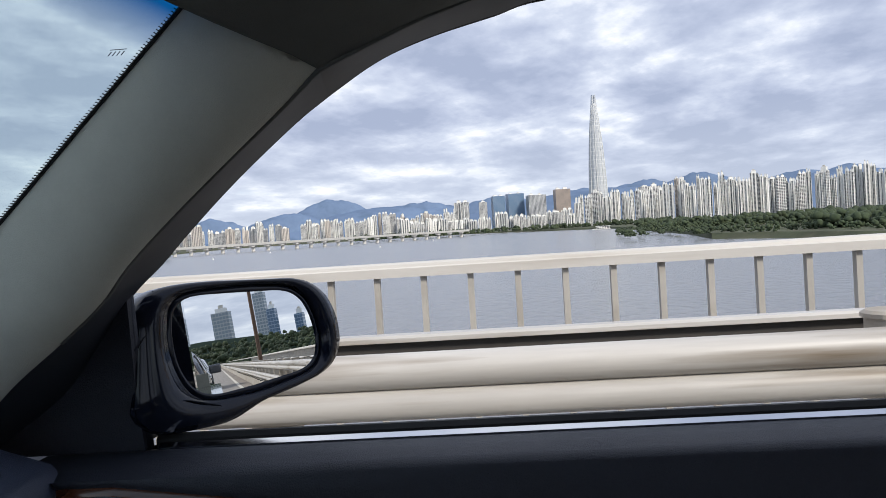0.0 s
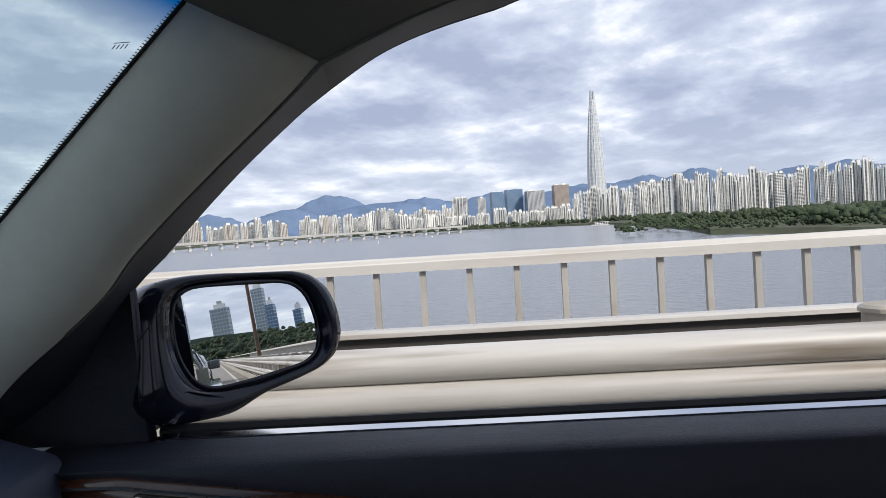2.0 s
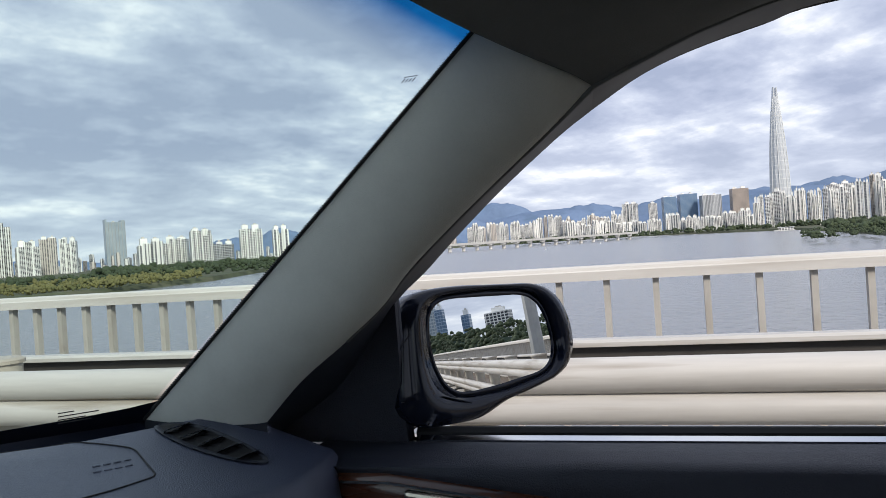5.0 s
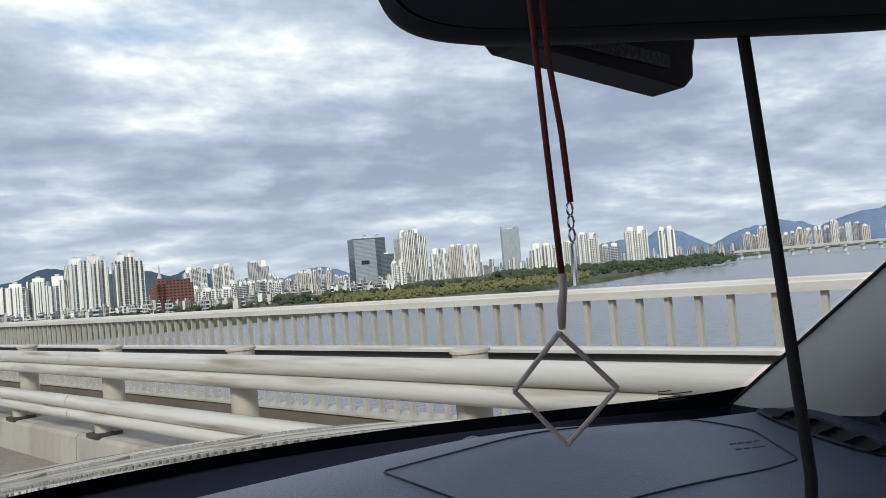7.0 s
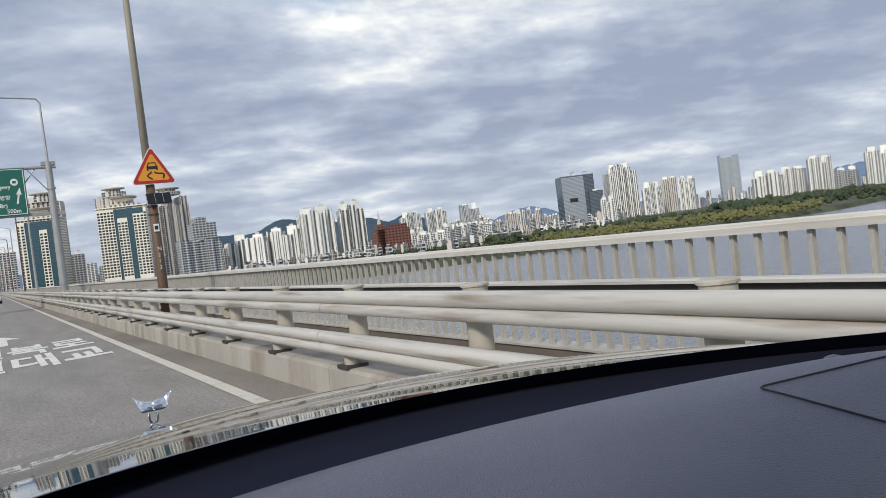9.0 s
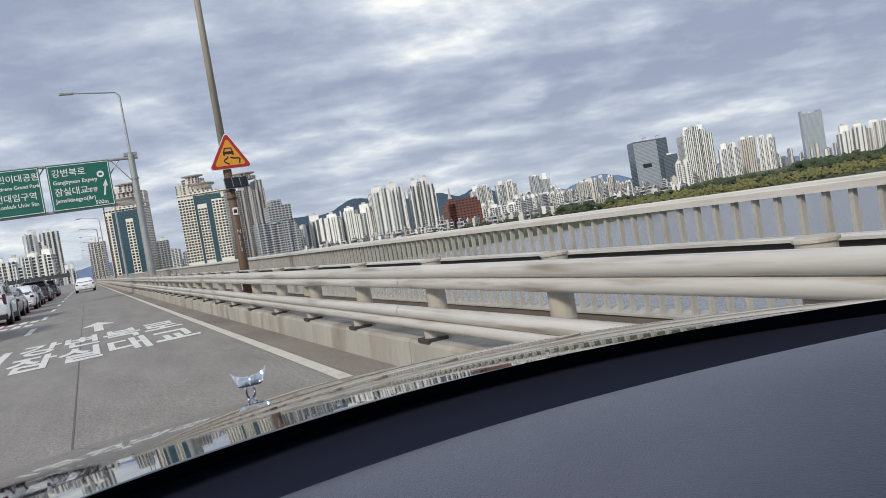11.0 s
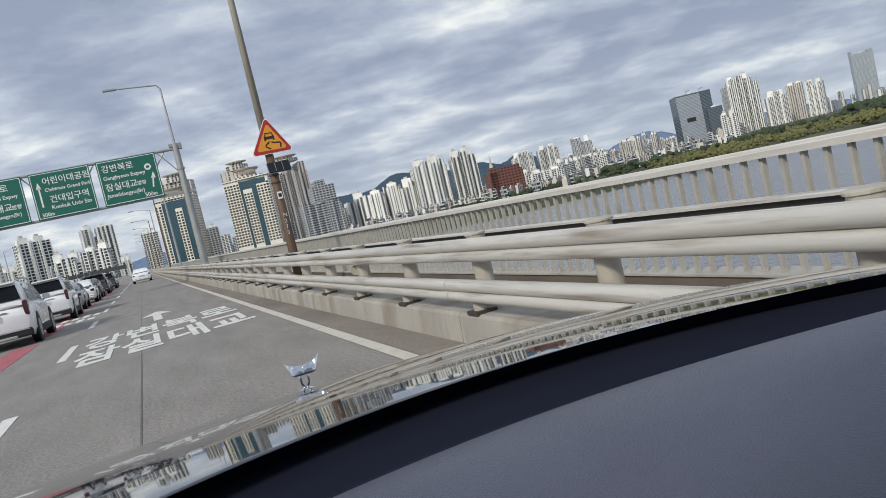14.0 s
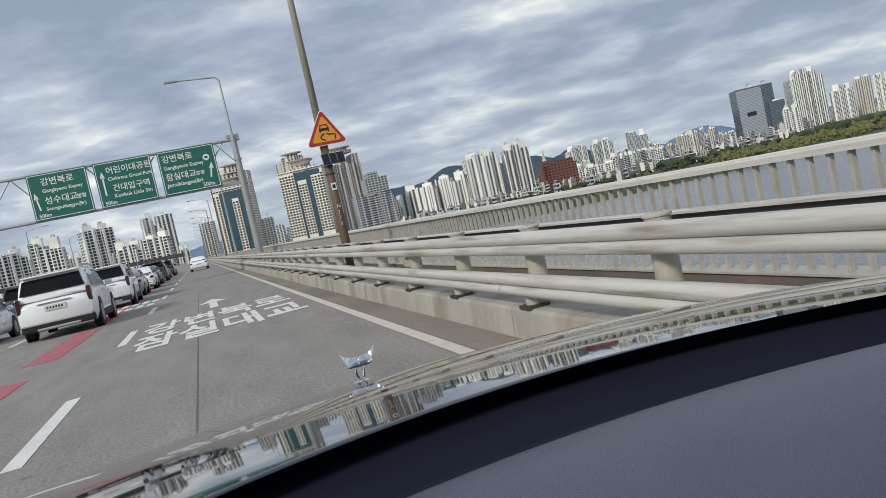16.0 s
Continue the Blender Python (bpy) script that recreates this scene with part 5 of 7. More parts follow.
def saucer_tower(az0, az1, el, d, el_back, back0, back1, label, turn, bays):
    """bays: spans of the front, as shares of its width; True for a glass bay, False for a windowed wall."""
    b, w, h, dp = tower_block(az0, az1, el, d, F_CREAM, 0, 0, turn, 0.7, label, "residential_tower")
    for x0, x1, top, glazed in bays:
        front = -dp / 2 - (1.0 if glazed else 1.8)
        if glazed:
            part("glass_bay", boxed(w * x0, w * x1, front, -dp / 2, 0, h * top), F_TEAL, b)
            continue
        wall = part("front_wall", boxed(w * x0, w * x1, front, -dp / 2, 0, h * top), M_CREAMWALL, b)
        n = max(1, round(w * (x1 - x0) / 4.6))
        for i in range(n):
            for j in range(3, int((h * top - 2) / 3.9)):
                shared("window", WINDOW_MESH, pose(w * lerp(x0, x1, (i + 0.5) / n), front, 3.9 * j + 0.9), wall)
    part("glass_crown", boxed(-w * 0.16, w * 0.44, -dp / 2 - 0.7, -dp / 2, h * 0.84, h * 0.975), F_TEAL, b)
    part("parapet", boxed(-w * 0.52, w * 0.52, -dp * 0.56, dp * 0.52, h, h + 1.2), M_CREAMWALL, b)
    part("roof_step", boxed(-w * 0.3, w * 0.3, -dp * 0.3, dp * 0.4, h + 1.2, h + 4.5), F_PINK, b)
    part("roof_drum", tubed([(0, -dp * 0.1, h + 4.5), (0, -dp * 0.1, h + 8), (0, -dp * 0.1, h + 12)], [w * 0.12, w * 0.13, w * 0.22], 20), F_PINK, b)
    part("saucer", tubed([(0, -dp * 0.1, h + 12), (0, -dp * 0.1, h + 13), (0, -dp * 0.1, h + 15), (0, -dp * 0.1, h + 15.6)], [w * 0.23, w * 0.27, w * 0.27, w * 0.23], 28), M_SAUCER, b)
    mid = (az0 + az1) / 2
    hb = d * math.tan(radians(el_back)) - LAND_Z + 1.2
    x0, x1 = d * math.tan(radians(back0 - mid)), d * math.tan(radians(back1 - mid))
    rear = part("rear_slab", boxed(x0, x1, dp / 2, dp / 2 + 24, 0, hb - 11), F_PINK, b)
    for k in range(4):
        x = lerp(x0, x1, (k + 0.5) / 4)
        part("pier", boxed(x - 1.6, x + 1.6, dp / 2 - 1.2, dp / 2, 0, hb - 9), M_ROOFBOX, rear)
    xm, ym, rw = lerp(x0, x1, 0.5), dp / 2 + 12, (x1 - x0) * 0.5
    part("rear_top", tubed([(xm, ym, hb - 11), (xm, ym, hb - 3.5)], rw * 0.72, 10), F_PINK, b)
    part("rear_drum", tubed([(xm, ym, hb - 3.5), (xm, ym, hb)], rw * 0.42, 12), F_PINK, b)
    part("rear_roof", tubed([(xm, ym, hb), (xm, ym, hb + 0.8), (xm, ym, hb + 2.0)], [rw * 0.5, rw * 0.68, rw * 0.68], 20), M_ROOFBOX, b)


saucer_tower(2.0, 4.6, 4.3, 1150, 6.1, 2.0, 4.4, "cream and teal glass tower with a round roof disc", -14,
             [(-0.5, -0.30, 0.97, False), (-0.30, 0.02, 0.97, True), (0.02, 0.20, 0.86, False), (0.20, 0.36, 0.97, True), (0.36, 0.5, 0.97, False)])
saucer_tower(6.95, 10.15, 4.6, 1150, 6.1, 6.3, 8.6, "cream tower with teal glass bays and a round roof disc", -14,
             [(-0.5, -0.16, 0.98, False), (-0.16, -0.10, 0.98, True), (-0.10, 0.10, 0.86, False), (0.10, 0.22, 0.98, True), (0.22, 0.44, 0.9, False), (0.44, 0.5, 0.97, False)])
b, w, h, dp = tower_block(10.2, 12.5, 5.2, 1350, F_PINK, 5, 0, 14, 0.8, "slim pinkish tower with a flared roof", "residential_tower")
part("roof_step", tubed([(0, 0, h), (0, 0, h + 5)], w * 0.40, 10), F_PINK, b)
part("roof_drum", tubed([(0, 0, h + 5), (0, 0, h + 9)], w * 0.26, 12), F_PINK, b)
part("flared_roof", tubed([(0, 0, h + 9), (0, 0, h + 10), (0, 0, h + 11.2)], [w * 0.28, w * 0.38, w * 0.38], 20), M_ROOFBOX, b)
b, w, h, dp = tower_block(11.6, 14.4, 1.9, 1150, F_GREY, 5, 0, 12, 0.7, "grey stepped apartment tower", "residential_tower")
part("step_wall", boxed(-w * 0.15, w * 0.42, -dp / 2, dp / 2, h, h + 22), F_GREY, b)
part("step_top", boxed(-w * 0.05, w * 0.2, -dp / 2, dp / 3, h + 22, h + 30), F_GREY, b)
b, w, h, dp = tower_block(25.5, 28.0, 1.0, 1000, F_BRICK, 0, 0, 14, 0.8, "red brick church-like block", "brick_building")
part("upper_wall", boxed(-w * 0.1, w * 0.45, -dp * 0.4, dp * 0.4, h, h + 5), F_BRICK, b)
part("bell_tower", boxed(-w * 0.48, -w * 0.26, -dp * 0.5, -dp * 0.2, 0, h + 7), F_BRICK, b)
part("spire", tubed([(-w * 0.37, -dp * 0.35, h + 7), (-w * 0.37, -dp * 0.35, h + 12), (-w * 0.37, -dp * 0.35, h + 24)], [3.0, 1.6, 0.15], 8), M_ROOFBOX, b)

# very tall tapered tower
b = thing("skyscraper", "very tall pale tapered glass tower", "building", Matrix.Translation(place(98.3, 3350, LAND_Z)) @ pose(0, 0, 0, 0, 0, -98.3 + 20))
H = 3350 * math.tan(radians(9.05)) + 14
bm = bmesh.new()
rings = []
for k in range(25):
    u = k / 24
    r = 40 * (1 - 0.22 * u - 0.52 * u ** 2.6)
    rings.append([bm.verts.new((r * c * (1.0 + 0.04 * (i % 2)), r * s * (1.0 + 0.04 * (i % 2)), H * 0.93 * u)) for i, (c, s) in
                  enumerate((math.cos(radians(22.5 + 22.5 * j)), math.sin(radians(22.5 + 22.5 * j))) for j in range(16))])
for r, s in zip(rings, rings[1:]):
    for j in range(16):
        bm.faces.new((r[j], r[(j + 1) % 16], s[(j + 1) % 16], s[j]))
bm.faces.new(rings[-1])
part("shaft", bm, F_SUPER, b)
for s in (-1, 1):
    bm = bmesh.new()
    z0 = H * 0.92
    prism(bm, [(s * 2.2, z0), (s * 10.5, z0), (s * 6.5, H), (s * 3.4, H * 0.995)], -8, 8)
    part("lantern_fin", bm, F_SUPER, b)
for j in range(8):
    a = radians(22.5 + 45 * j)
    pts = []
    for k in range(9):
        u = k / 8
        r = 41.5 * (1 - 0.22 * u - 0.52 * u ** 2.6)
        pts.append((r * math.cos(a), r * math.sin(a), H * 0.93 * u))
    part("edge_rib", tubed(pts, 1.1, 6), M_SIGN_WHITE, b)

# dark overpass curving over the approach beyond the bridge end
viaduct = thing("overpass", "dark curved concrete overpass beyond the queue of cars", "overpass")
curve_pts = [Vector((lerp(-210, -9, u), 440 + 190 * u - 70 * u * u, 7.0 - 2.0 * u * u)) for u in [k / 16 for k in range(17)]]
bm = bmesh.new()
deck = []
for p in curve_pts:
    deck.append([bm.verts.new(p + Vector((0, a, b))) for a, b in ((0, 0), (0, 2.6), (9, 2.6), (9, 0))])
for p, q in zip(deck, deck[1:]):
    for j in range(4):
        bm.faces.new((p[j], p[(j + 1) % 4], q[(j + 1) % 4], q[j]))
bmesh.ops.recalc_face_normals(bm, faces=bm.faces)
part("deck", bm, M_OVERPASS, viaduct)
for p in curve_pts[::3]:
    part("pier", tubed([(p.x, p.y + 4.5, LAND_Z), (p.x, p.y + 4.5, p.z)], 1.1, 10), M_OVERPASS, viaduct)
for p in curve_pts[1::2]:
    part("mast", tubed([(p.x, p.y + 1, p.z + 2.6), (p.x, p.y + 1, p.z + 9)], 0.12, 6), M_LAMP_GREY, viaduct)

# rows of the far towns
town_row(68, 75.2, 3000, 3500, 0.75, 1.35, 16, (F_WHITE, F_GREY, F_PINK), 11, "pale apartment block across the river")
town_row(76.5, 88, 3000, 3600, 0.9, 1.55, 34, (F_WHITE, F_STRIPE, F_WHITE, F_PINK), 12, "pale apartment block across the river")
town_row(88.4, 90, 3000, 3100, 1.75, 2.0, 2, (F_WHITE,), 13, "pale apartment tower across the river")
town_row(84, 97, 2500, 2700, 0.5, 0.95, 24, (F_WHITE, F_STRIPE), 14, "low white apartment row across the river")
town_row(96.7, 103, 2000, 2300, 1.55, 2.05, 20, (F_STRIPE, F_WHITE, F_STRIPE), 15, "white slab apartment block across the river")
town_row(103, 110, 1800, 2300, 1.9, 2.7, 20, (F_STRIPE, F_STRIPE, F_PINK), 16, "white slab apartment block across the river")
town_row(110, 119, 1800, 2200, 1.8, 2.6, 20, (F_STRIPE, F_STRIPE, F_WHITE), 17, "white slab apartment block across the river")
town_row(31, 39, 2300, 3000, 0.35, 1.2, 22, (F_WHITE, F_PINK, F_GREY), 18, "pale apartment block far off")
town_row(26, 34, 1500, 1900, 0.1, 0.9, 14, (F_WHITE, F_WHITE, F_GREY), 21, "white apartment block far off")
far_town([(33, 56, 2600, 3200, 0.0, 0.9, 60, 19), (56, 68, 2800, 3300, 0.1, 0.65, 34, 20), (15, 43, 690, 1000, -0.6, -0.2, 80, 31),
          (24, 44, 1500, 2400, -0.1, 0.5, 60, 32), (4, 20, 1400, 2000, 0.2, 1.1, 18, 24)], (F_WHITE, F_PINK, F_GREY), "pale low blocks of the town behind the river bank")
town_row(-14, -1, 1000, 1500, 0.8, 2.0, 16, (F_WHITE, F_STRIPE), 22, "white apartment block beyond the bridge end")
town_row(-40, -14, 900, 1500, 1.0, 3.2, 20, (F_WHITE, F_STRIPE), 23, "white apartment block beyond the bridge end")
for az0, az1, el, d, wall, lab in ((90.5, 91.4, 2.25, 2900, F_GLASS, "blue glass office block across the river"), (91.6, 92.8, 2.35, 2950, F_GLASS, "blue glass office block across the river"), (93.1, 94.4, 2.15, 2900, F_GREY, "grey glass office block across the river"),
                                   (95.1, 96.2, 2.45, 2900, F_BROWN, "brown rounded tower across the river"), (101.2, 102.6, 2.2, 2350, F_WHITE, "broad white block across the river")):
    tower_block(az0, az1, el, d, wall, 0, 2, 15, 0.7, lab, "office_building")
# towers behind, over the wooded hill
for az0, az1, el, d, wall in ((178.4, 179.6, 3.5, 900, F_PALEGLASS), (175.8, 176.6, 4.4, 950, F_PALEGLASS), (175.2, 175.8, 3.1, 900, F_GLASS), (173.3, 173.9, 2.4, 950, F_GLASS), (170.3, 172.1, 2.2, 900, F_WHITE)):
    tower_block(az0, az1, el, d, wall, 0, 1, 15, 0.8, "glass office tower behind the wooded hill", "office_building")


def clump_mesh(seed, sub=2):
    bm = bmesh.new()
    bmesh.ops.create_icosphere(bm, subdivisions=sub, radius=1.0)
    for v in bm.verts:
        p = v.co * 1.0
        v.co *= 1 + 0.38 * noise.noise(p * 1.9 + Vector((seed, 0, 0))) + 0.25 * noise.noise(p * 4.3 + Vector((0, seed, 0)))
        if v.co.z < -0.45:
            v.co.z = -0.45
    vs = np.array([v.co for v in bm.verts])
    fs = np.array([[v.index for v in f.verts] for f in bm.faces])
    bm.free()
    return vs, fs


CLUMPS = [clump_mesh(s * 7.3) for s in range(8)]


def woods(name, spots, mat, label):
    """One mesh of many uneven crowns: spots are (x, y, z, radius)."""
    V, F, base = [], [], 0
    rnd = random.Random(len(spots))
    for x, y, z, r in spots:
        vs, fs = CLUMPS[rnd.randrange(8)]
        a = rnd.uniform(0, 6.28)
        c, s = math.cos(a), math.sin(a)
        rot = np.array([[c, -s, 0], [s, c, 0], [0, 0, 1]])
        v = (vs * np.array([r, r, r * rnd.uniform(0.8, 1.3)])) @ rot.T + np.array([x, y, z + 0.45 * r])
        V.append(v)
        F.append(fs + base)
        base += len(vs)
    V, F = np.concatenate(V), np.concatenate(F)
    me = bpy.data.meshes.new(name)
    me.from_pydata(V.tolist(), [], F.tolist())
    me.materials.append(mat)
    for p in me.polygons:
        p.use_smooth = True
    return tagged(new(name, me), label, "trees", kind="stuff")


def belt(az0, az1, d0, d1, n, r0, r1, seed, drift=0.0, rise=0.0):
    rnd = random.Random(seed)
    out = []
    for k in range(n):
        u = rnd.random()
        az, d = lerp(az0, az1, u), rnd.uniform(d0, d1) * (1 + drift * u)
        r = rnd.uniform(r0, r1)
        p = place(az, d)
        for j in range(6):
            out.append((p.x + rnd.uniform(-r, r), p.y + rnd.uniform(-r, r), LAND_Z + rise * (d - d0) / (d1 - d0) + rnd.uniform(0.0, 1.2) * r, r * rnd.uniform(0.28, 0.6)))
    return out


woods("shore_trees", belt(8, 38, 560, 760, 320, 1.4, 2.8, 1, 0.2) + belt(34, 66, 620, 950, 420, 2, 5, 2, 0.25) + belt(50, 66, 800, 1150, 260, 4, 7.5, 8, 0.4), M_TREE, "dark green trees along the river bank")
woods("autumn_trees", belt(37, 56, 460, 560, 240, 1.4, 2.8, 12, 0.2) + belt(37, 57, 520, 800, 300, 1.8, 3.6, 3, 0.15), M_TREE_GOLD, "yellow-green autumn trees along the river bank")
woods("far_shore_trees", belt(80, 104, 1750, 2050, 260, 4, 8, 4, 0.0) + belt(101, 118, 900, 1500, 420, 3.5, 6.5, 5, -0.3), M_TREE, "dark green trees on the far bank")
woods("park_trees", belt(113, 122, 520, 760, 220, 4, 7, 6), M_TREE, "tall dark green trees in the riverside park")
woods("park_shrubs", belt(99.5, 117, 600, 1100, 420, 1.2, 2.8, 9, -0.25) + belt(60, 67, 900, 1500, 160, 2, 4, 10), M_TREE, "dark green shrubs in the riverside park")
woods("hill_trees", belt(145, 205, 345, 600, 1600, 2.0, 3.6, 7, 0.0, 24.0), M_TREE, "dense dark trees behind the bridge")

# bridge across the river farther up
fb = thing("far_bridge", "long low concrete bridge far up the river", "bridge")
A, B = place(66.9, 1430, -2.0), place(88.5, 1640, -2.0)
dirv = (B - A).normalized()
side = Vector((-dirv.y, dirv.x, 0))
n_span = 22
bm = bmesh.new()
vs = [[bm.verts.new(p + side * s + Vector((0, 0, z))) for s, z in ((-11, -2.6), (11, -2.6), (13, 1.6), (-13, 1.6))] for p in (A, B)]
for k in range(4):
    bm.faces.new((vs[0][k], vs[1][k], vs[1][(k + 1) % 4], vs[0][(k + 1) % 4]))
bmesh.ops.recalc_face_normals(bm, faces=bm.faces)
part("deck", bm, M_BRIDGE_FAR, fb)
for k in range(n_span):
    p = A.lerp(B, (k + 0.5) / n_span)
    part("pier", tubed([(p.x, p.y, WATER_Z - 1), (p.x, p.y, -6)], 3.4, 8), M_BRIDGE_FAR, fb)
    part("pier_head", boxed(p.x - 9, p.x + 9, p.y - 5, p.y + 5, -8.0, -4.6), M_BRIDGE_FAR, fb)
# river jetty buildings
for az, d in ((98.5, 1480), (102.0, 1180)):
    j = thing("river_station", "small white floating station at the far bank", "building", Matrix.Translation(place(az, d, WATER_Z)) @ pose(0, 0, 0, 0, 0, -az))
    part("pontoon", boxed(-20, 20, -8, 8, 0, 1.5), M_BRIDGE_FAR, j)
    part("cabin", boxed(-12, 12, -5, 5, 1.5, 5.5), F_WHITE, j)
    part("roof", boxed(-14, 14, -6.5, 6.5, 5.5, 6.3), M_SIGN_WHITE, j)
# small sails on the river
for az, d in ((70, 900), (74, 1100), (82, 1000), (86, 1250)):
    s = thing("sailboard", "small white sail on the river", "boat", Matrix.Translation(place(az, d, WATER_Z)), "sails on the river")
    part("sail", tubed([(0, 0, 0.2), (0, 0, 3.5)], [0.9, 0.05], 4), M_SIGN_WHITE, s)
    part("hull", boxed(-1.3, 1.3, -0.4, 0.4, -0.1, 0.25, 0.05), M_SIGN_WHITE, s)
# curved viaduct beyond the bridge end
vd = thing("viaduct", "dark curved road viaduct ahead", "bridge")
pts = [Vector((-14 - 16 * k - 1.2 * k * k, 330 - 8 * k, 1.4 - 0.1 * k)) for k in range(9)]
bm = bmesh.new()
rr = [[bm.verts.new(p + Vector((0, s, z))) for s, z in ((-5, -0.8), (5, -0.8), (5, 1.5), (-5, 1.5))] for p in pts]
for a, b in zip(rr, rr[1:]):
    for k in range(4):
        bm.faces.new((a[k], b[k], b[(k + 1) % 4], a[(k + 1) % 4]))
bmesh.ops.recalc_face_normals(bm, faces=bm.faces)
part("deck", bm, M_CONCRETE_DARK, vd)
for p in pts[::2]:
    part("pier", boxed(p.x - 1, p.x + 1, p.y - 1.5, p.y + 1.5, LAND_Z, p.z - 0.8), M_CONCRETE_DARK, vd)


# ---- the car that the camera rides in ----
car = thing("car", "black saloon car with dark blue-grey cabin and wood trim", "car")


E0, E1 = Vector((0.696, 0.283, 1.046)), Vector((0.568, -0.190, 1.427))     # the windshield's side edge


def ws_base(x):
    return Vector((x, 0.68 - 0.79 * x * x, 1.045))


def ws_top(x):
    s = x / 0.698
    return Vector((0.575 * s, 0.03 - 0.21 * s * s, 1.418 + 0.015 * (1 - s * s)))


glass = part("windshield", grid(lambda u, v: ws_base(lerp(-0.698, 0.698, u)).lerp(ws_top(lerp(-0.698, 0.698, u)), v) + Vector((0, 0.03, 0.03)) * math.sin(math.pi * v) * math.sin(math.pi * u), 32, 16),
             M_WINDSHIELD, car, "clear windshield with a blue shade band along the top", True)
glass.visible_shadow = False
# printed marks on the glass
frit = bmesh.new()
for k in range(190):
    v = 0.04 + 0.0050 * k
    p = (E0 - Vector((0.005, 0, 0))).lerp(E1 - Vector((0.005, 0, 0)), v)
    tube(frit, [p + Vector((0.006, 0, 0)), p + Vector((-0.0022, 0.0005, 0.0))], 0.0005, 4)
part("edge_print", frit, M_RUBBER, glass)
part("edge_band", tubed([E0.lerp(E1, k / 12) for k in range(13)], 0.0020, 6), M_RUBBER, glass)
marks = bmesh.new()
for k, (w, dz) in enumerate(((0.012, 0.0), (0.03, -0.0035), (0.02, -0.007), (0.024, -0.0105))):
    p = ws_base(0.63).lerp(ws_top(0.63), 0.065) + Vector((0.0, -0.002, dz))
    tube(marks, [p, p + Vector((w, -w * 0.85, 0))], 0.0006, 4)
part("glass_stamp", marks, M_RUBBER, glass)
ST, DOWN = Vector((0.5885, -0.080, 1.3615)), (E0 - E1).normalized()
ALONG = Vector((0.55, -0.80, 0.15)).normalized()
marks = bmesh.new()
tube(marks, [ST, ST + ALONG * 0.012], 0.0003, 4)
for k in range(4):
    p = ST + ALONG * (0.002 + 0.0032 * k) + DOWN * 0.0022
    tube(marks, [p, p + DOWN * 0.0045], 0.0004, 4)
part("maker_stamp", marks, M_STAMP, glass)

def rounded(corners, r, n=5):
    """Corner points with their corners rounded off."""
    out = []
    m = len(corners)
    for k in range(m):
        p, a, b = Vector(corners[k]), Vector(corners[k - 1]), Vector(corners[(k + 1) % m])
        p0, p1 = p + (a - p).normalized() * r, p + (b - p).normalized() * r
        for j in range(n + 1):
            t = j / n
            out.append((1 - t) ** 2 * p0 + 2 * t * (1 - t) * p + t * t * p1)
    return out


# dashboard
def dash_front(x):
    return 0.56 - 0.66 * x * x


def dash_rear(x):
    """Rear edge of the dashboard top; its outer ends run forward to the pillar foot."""
    a = abs(x)
    return 0.02 + 0.33 * min(0.14, max(0.0, 0.6 - a)) + 0.2 * max(0.0, a - 0.6)


def dash_z(x, v):
    k = max(0.0, min(1.0, (abs(x) - 0.38) / 0.25))
    rise = 0.036 - 0.024 * k * k * (3 - 2 * k)
    return 1.04 + rise * math.sin(min(1.0, v / 0.38) * math.pi / 2) - 0.062 * max(0.0, v - 0.2) - 0.13 * max(0.0, (v - 0.88) / 0.12) ** 2


def dash_pt(u, v):
    x = lerp(-0.71, 0.71, u)
    yf = dash_front(x)
    return (x, lerp(yf, dash_rear(x), v), dash_z(x, v))


def strip_share(u):
    """How much of the dashboard's length its black front strip takes."""
    x = abs(lerp(-0.71, 0.71, u))
    k = max(0.0, min(1.0, (x - 0.25) / 0.30))
    return 0.052 * (1 - k * k * (3 - 2 * k)) + 0.015


part("dashboard", grid(lambda u, v: Vector(dash_pt(u, lerp(strip_share(u), 1.0, max(0.0, v - 0.025) / 0.975))) + (Vector((0, 0.002, -0.010)) if v == 0 else Vector()), 56, 40), M_DASH, car, "dark blue-grey soft dashboard top", True)
part("dash_strip", grid(lambda u, v: Vector(dash_pt(u, strip_share(u) * 1.25 * v)) - Vector((0, 0, 0.002 * v * v)), 56, 8), M_DASHBAND, car, "black strip along the windshield", True)
part("glass_edge_band", grid(lambda u, v: ws_base(lerp(-0.712, 0.712, u)).lerp(ws_top(lerp(-0.712, 0.712, u)), lerp(-0.03, 0.032 + 0.03 * abs(2 * u - 1) ** 20, v)) + Vector((0, -0.003, 0.001)), 48, 2), M_DASHBAND, glass, "black printed lower edge of the glass", True)
part("dash_front", grid(lambda u, v: Vector(dash_pt(u, 1.0)) + Vector((0, 0.02 * v, -0.45 * v)), 40, 8), M_DOORPAD, car, "dark lower face of the dashboard", True)
for s in (-1, 1):
    ring_pts = rounded([(s * 0.52, 0.018, 0.965), (s * 0.575, 0.012, 0.965), (s * 0.582, 0.012, 0.90), (s * 0.47, 0.030, 0.90), (s * 0.475, 0.030, 0.945)], 0.015)
    bm = bmesh.new()
    tube(bm, ring_pts + ring_pts[:1], 0.004, 8)
    side_vent = part("face_vent", bm, M_CHROME, car, "chrome-rimmed air vent in the dashboard face", True)
    bm = bmesh.new()
    bm.faces.new([bm.verts.new(p + Vector((0, 0.004, 0))) for p in ring_pts])
    part("vent_grille", bm, M_MATBLACK, side_vent)
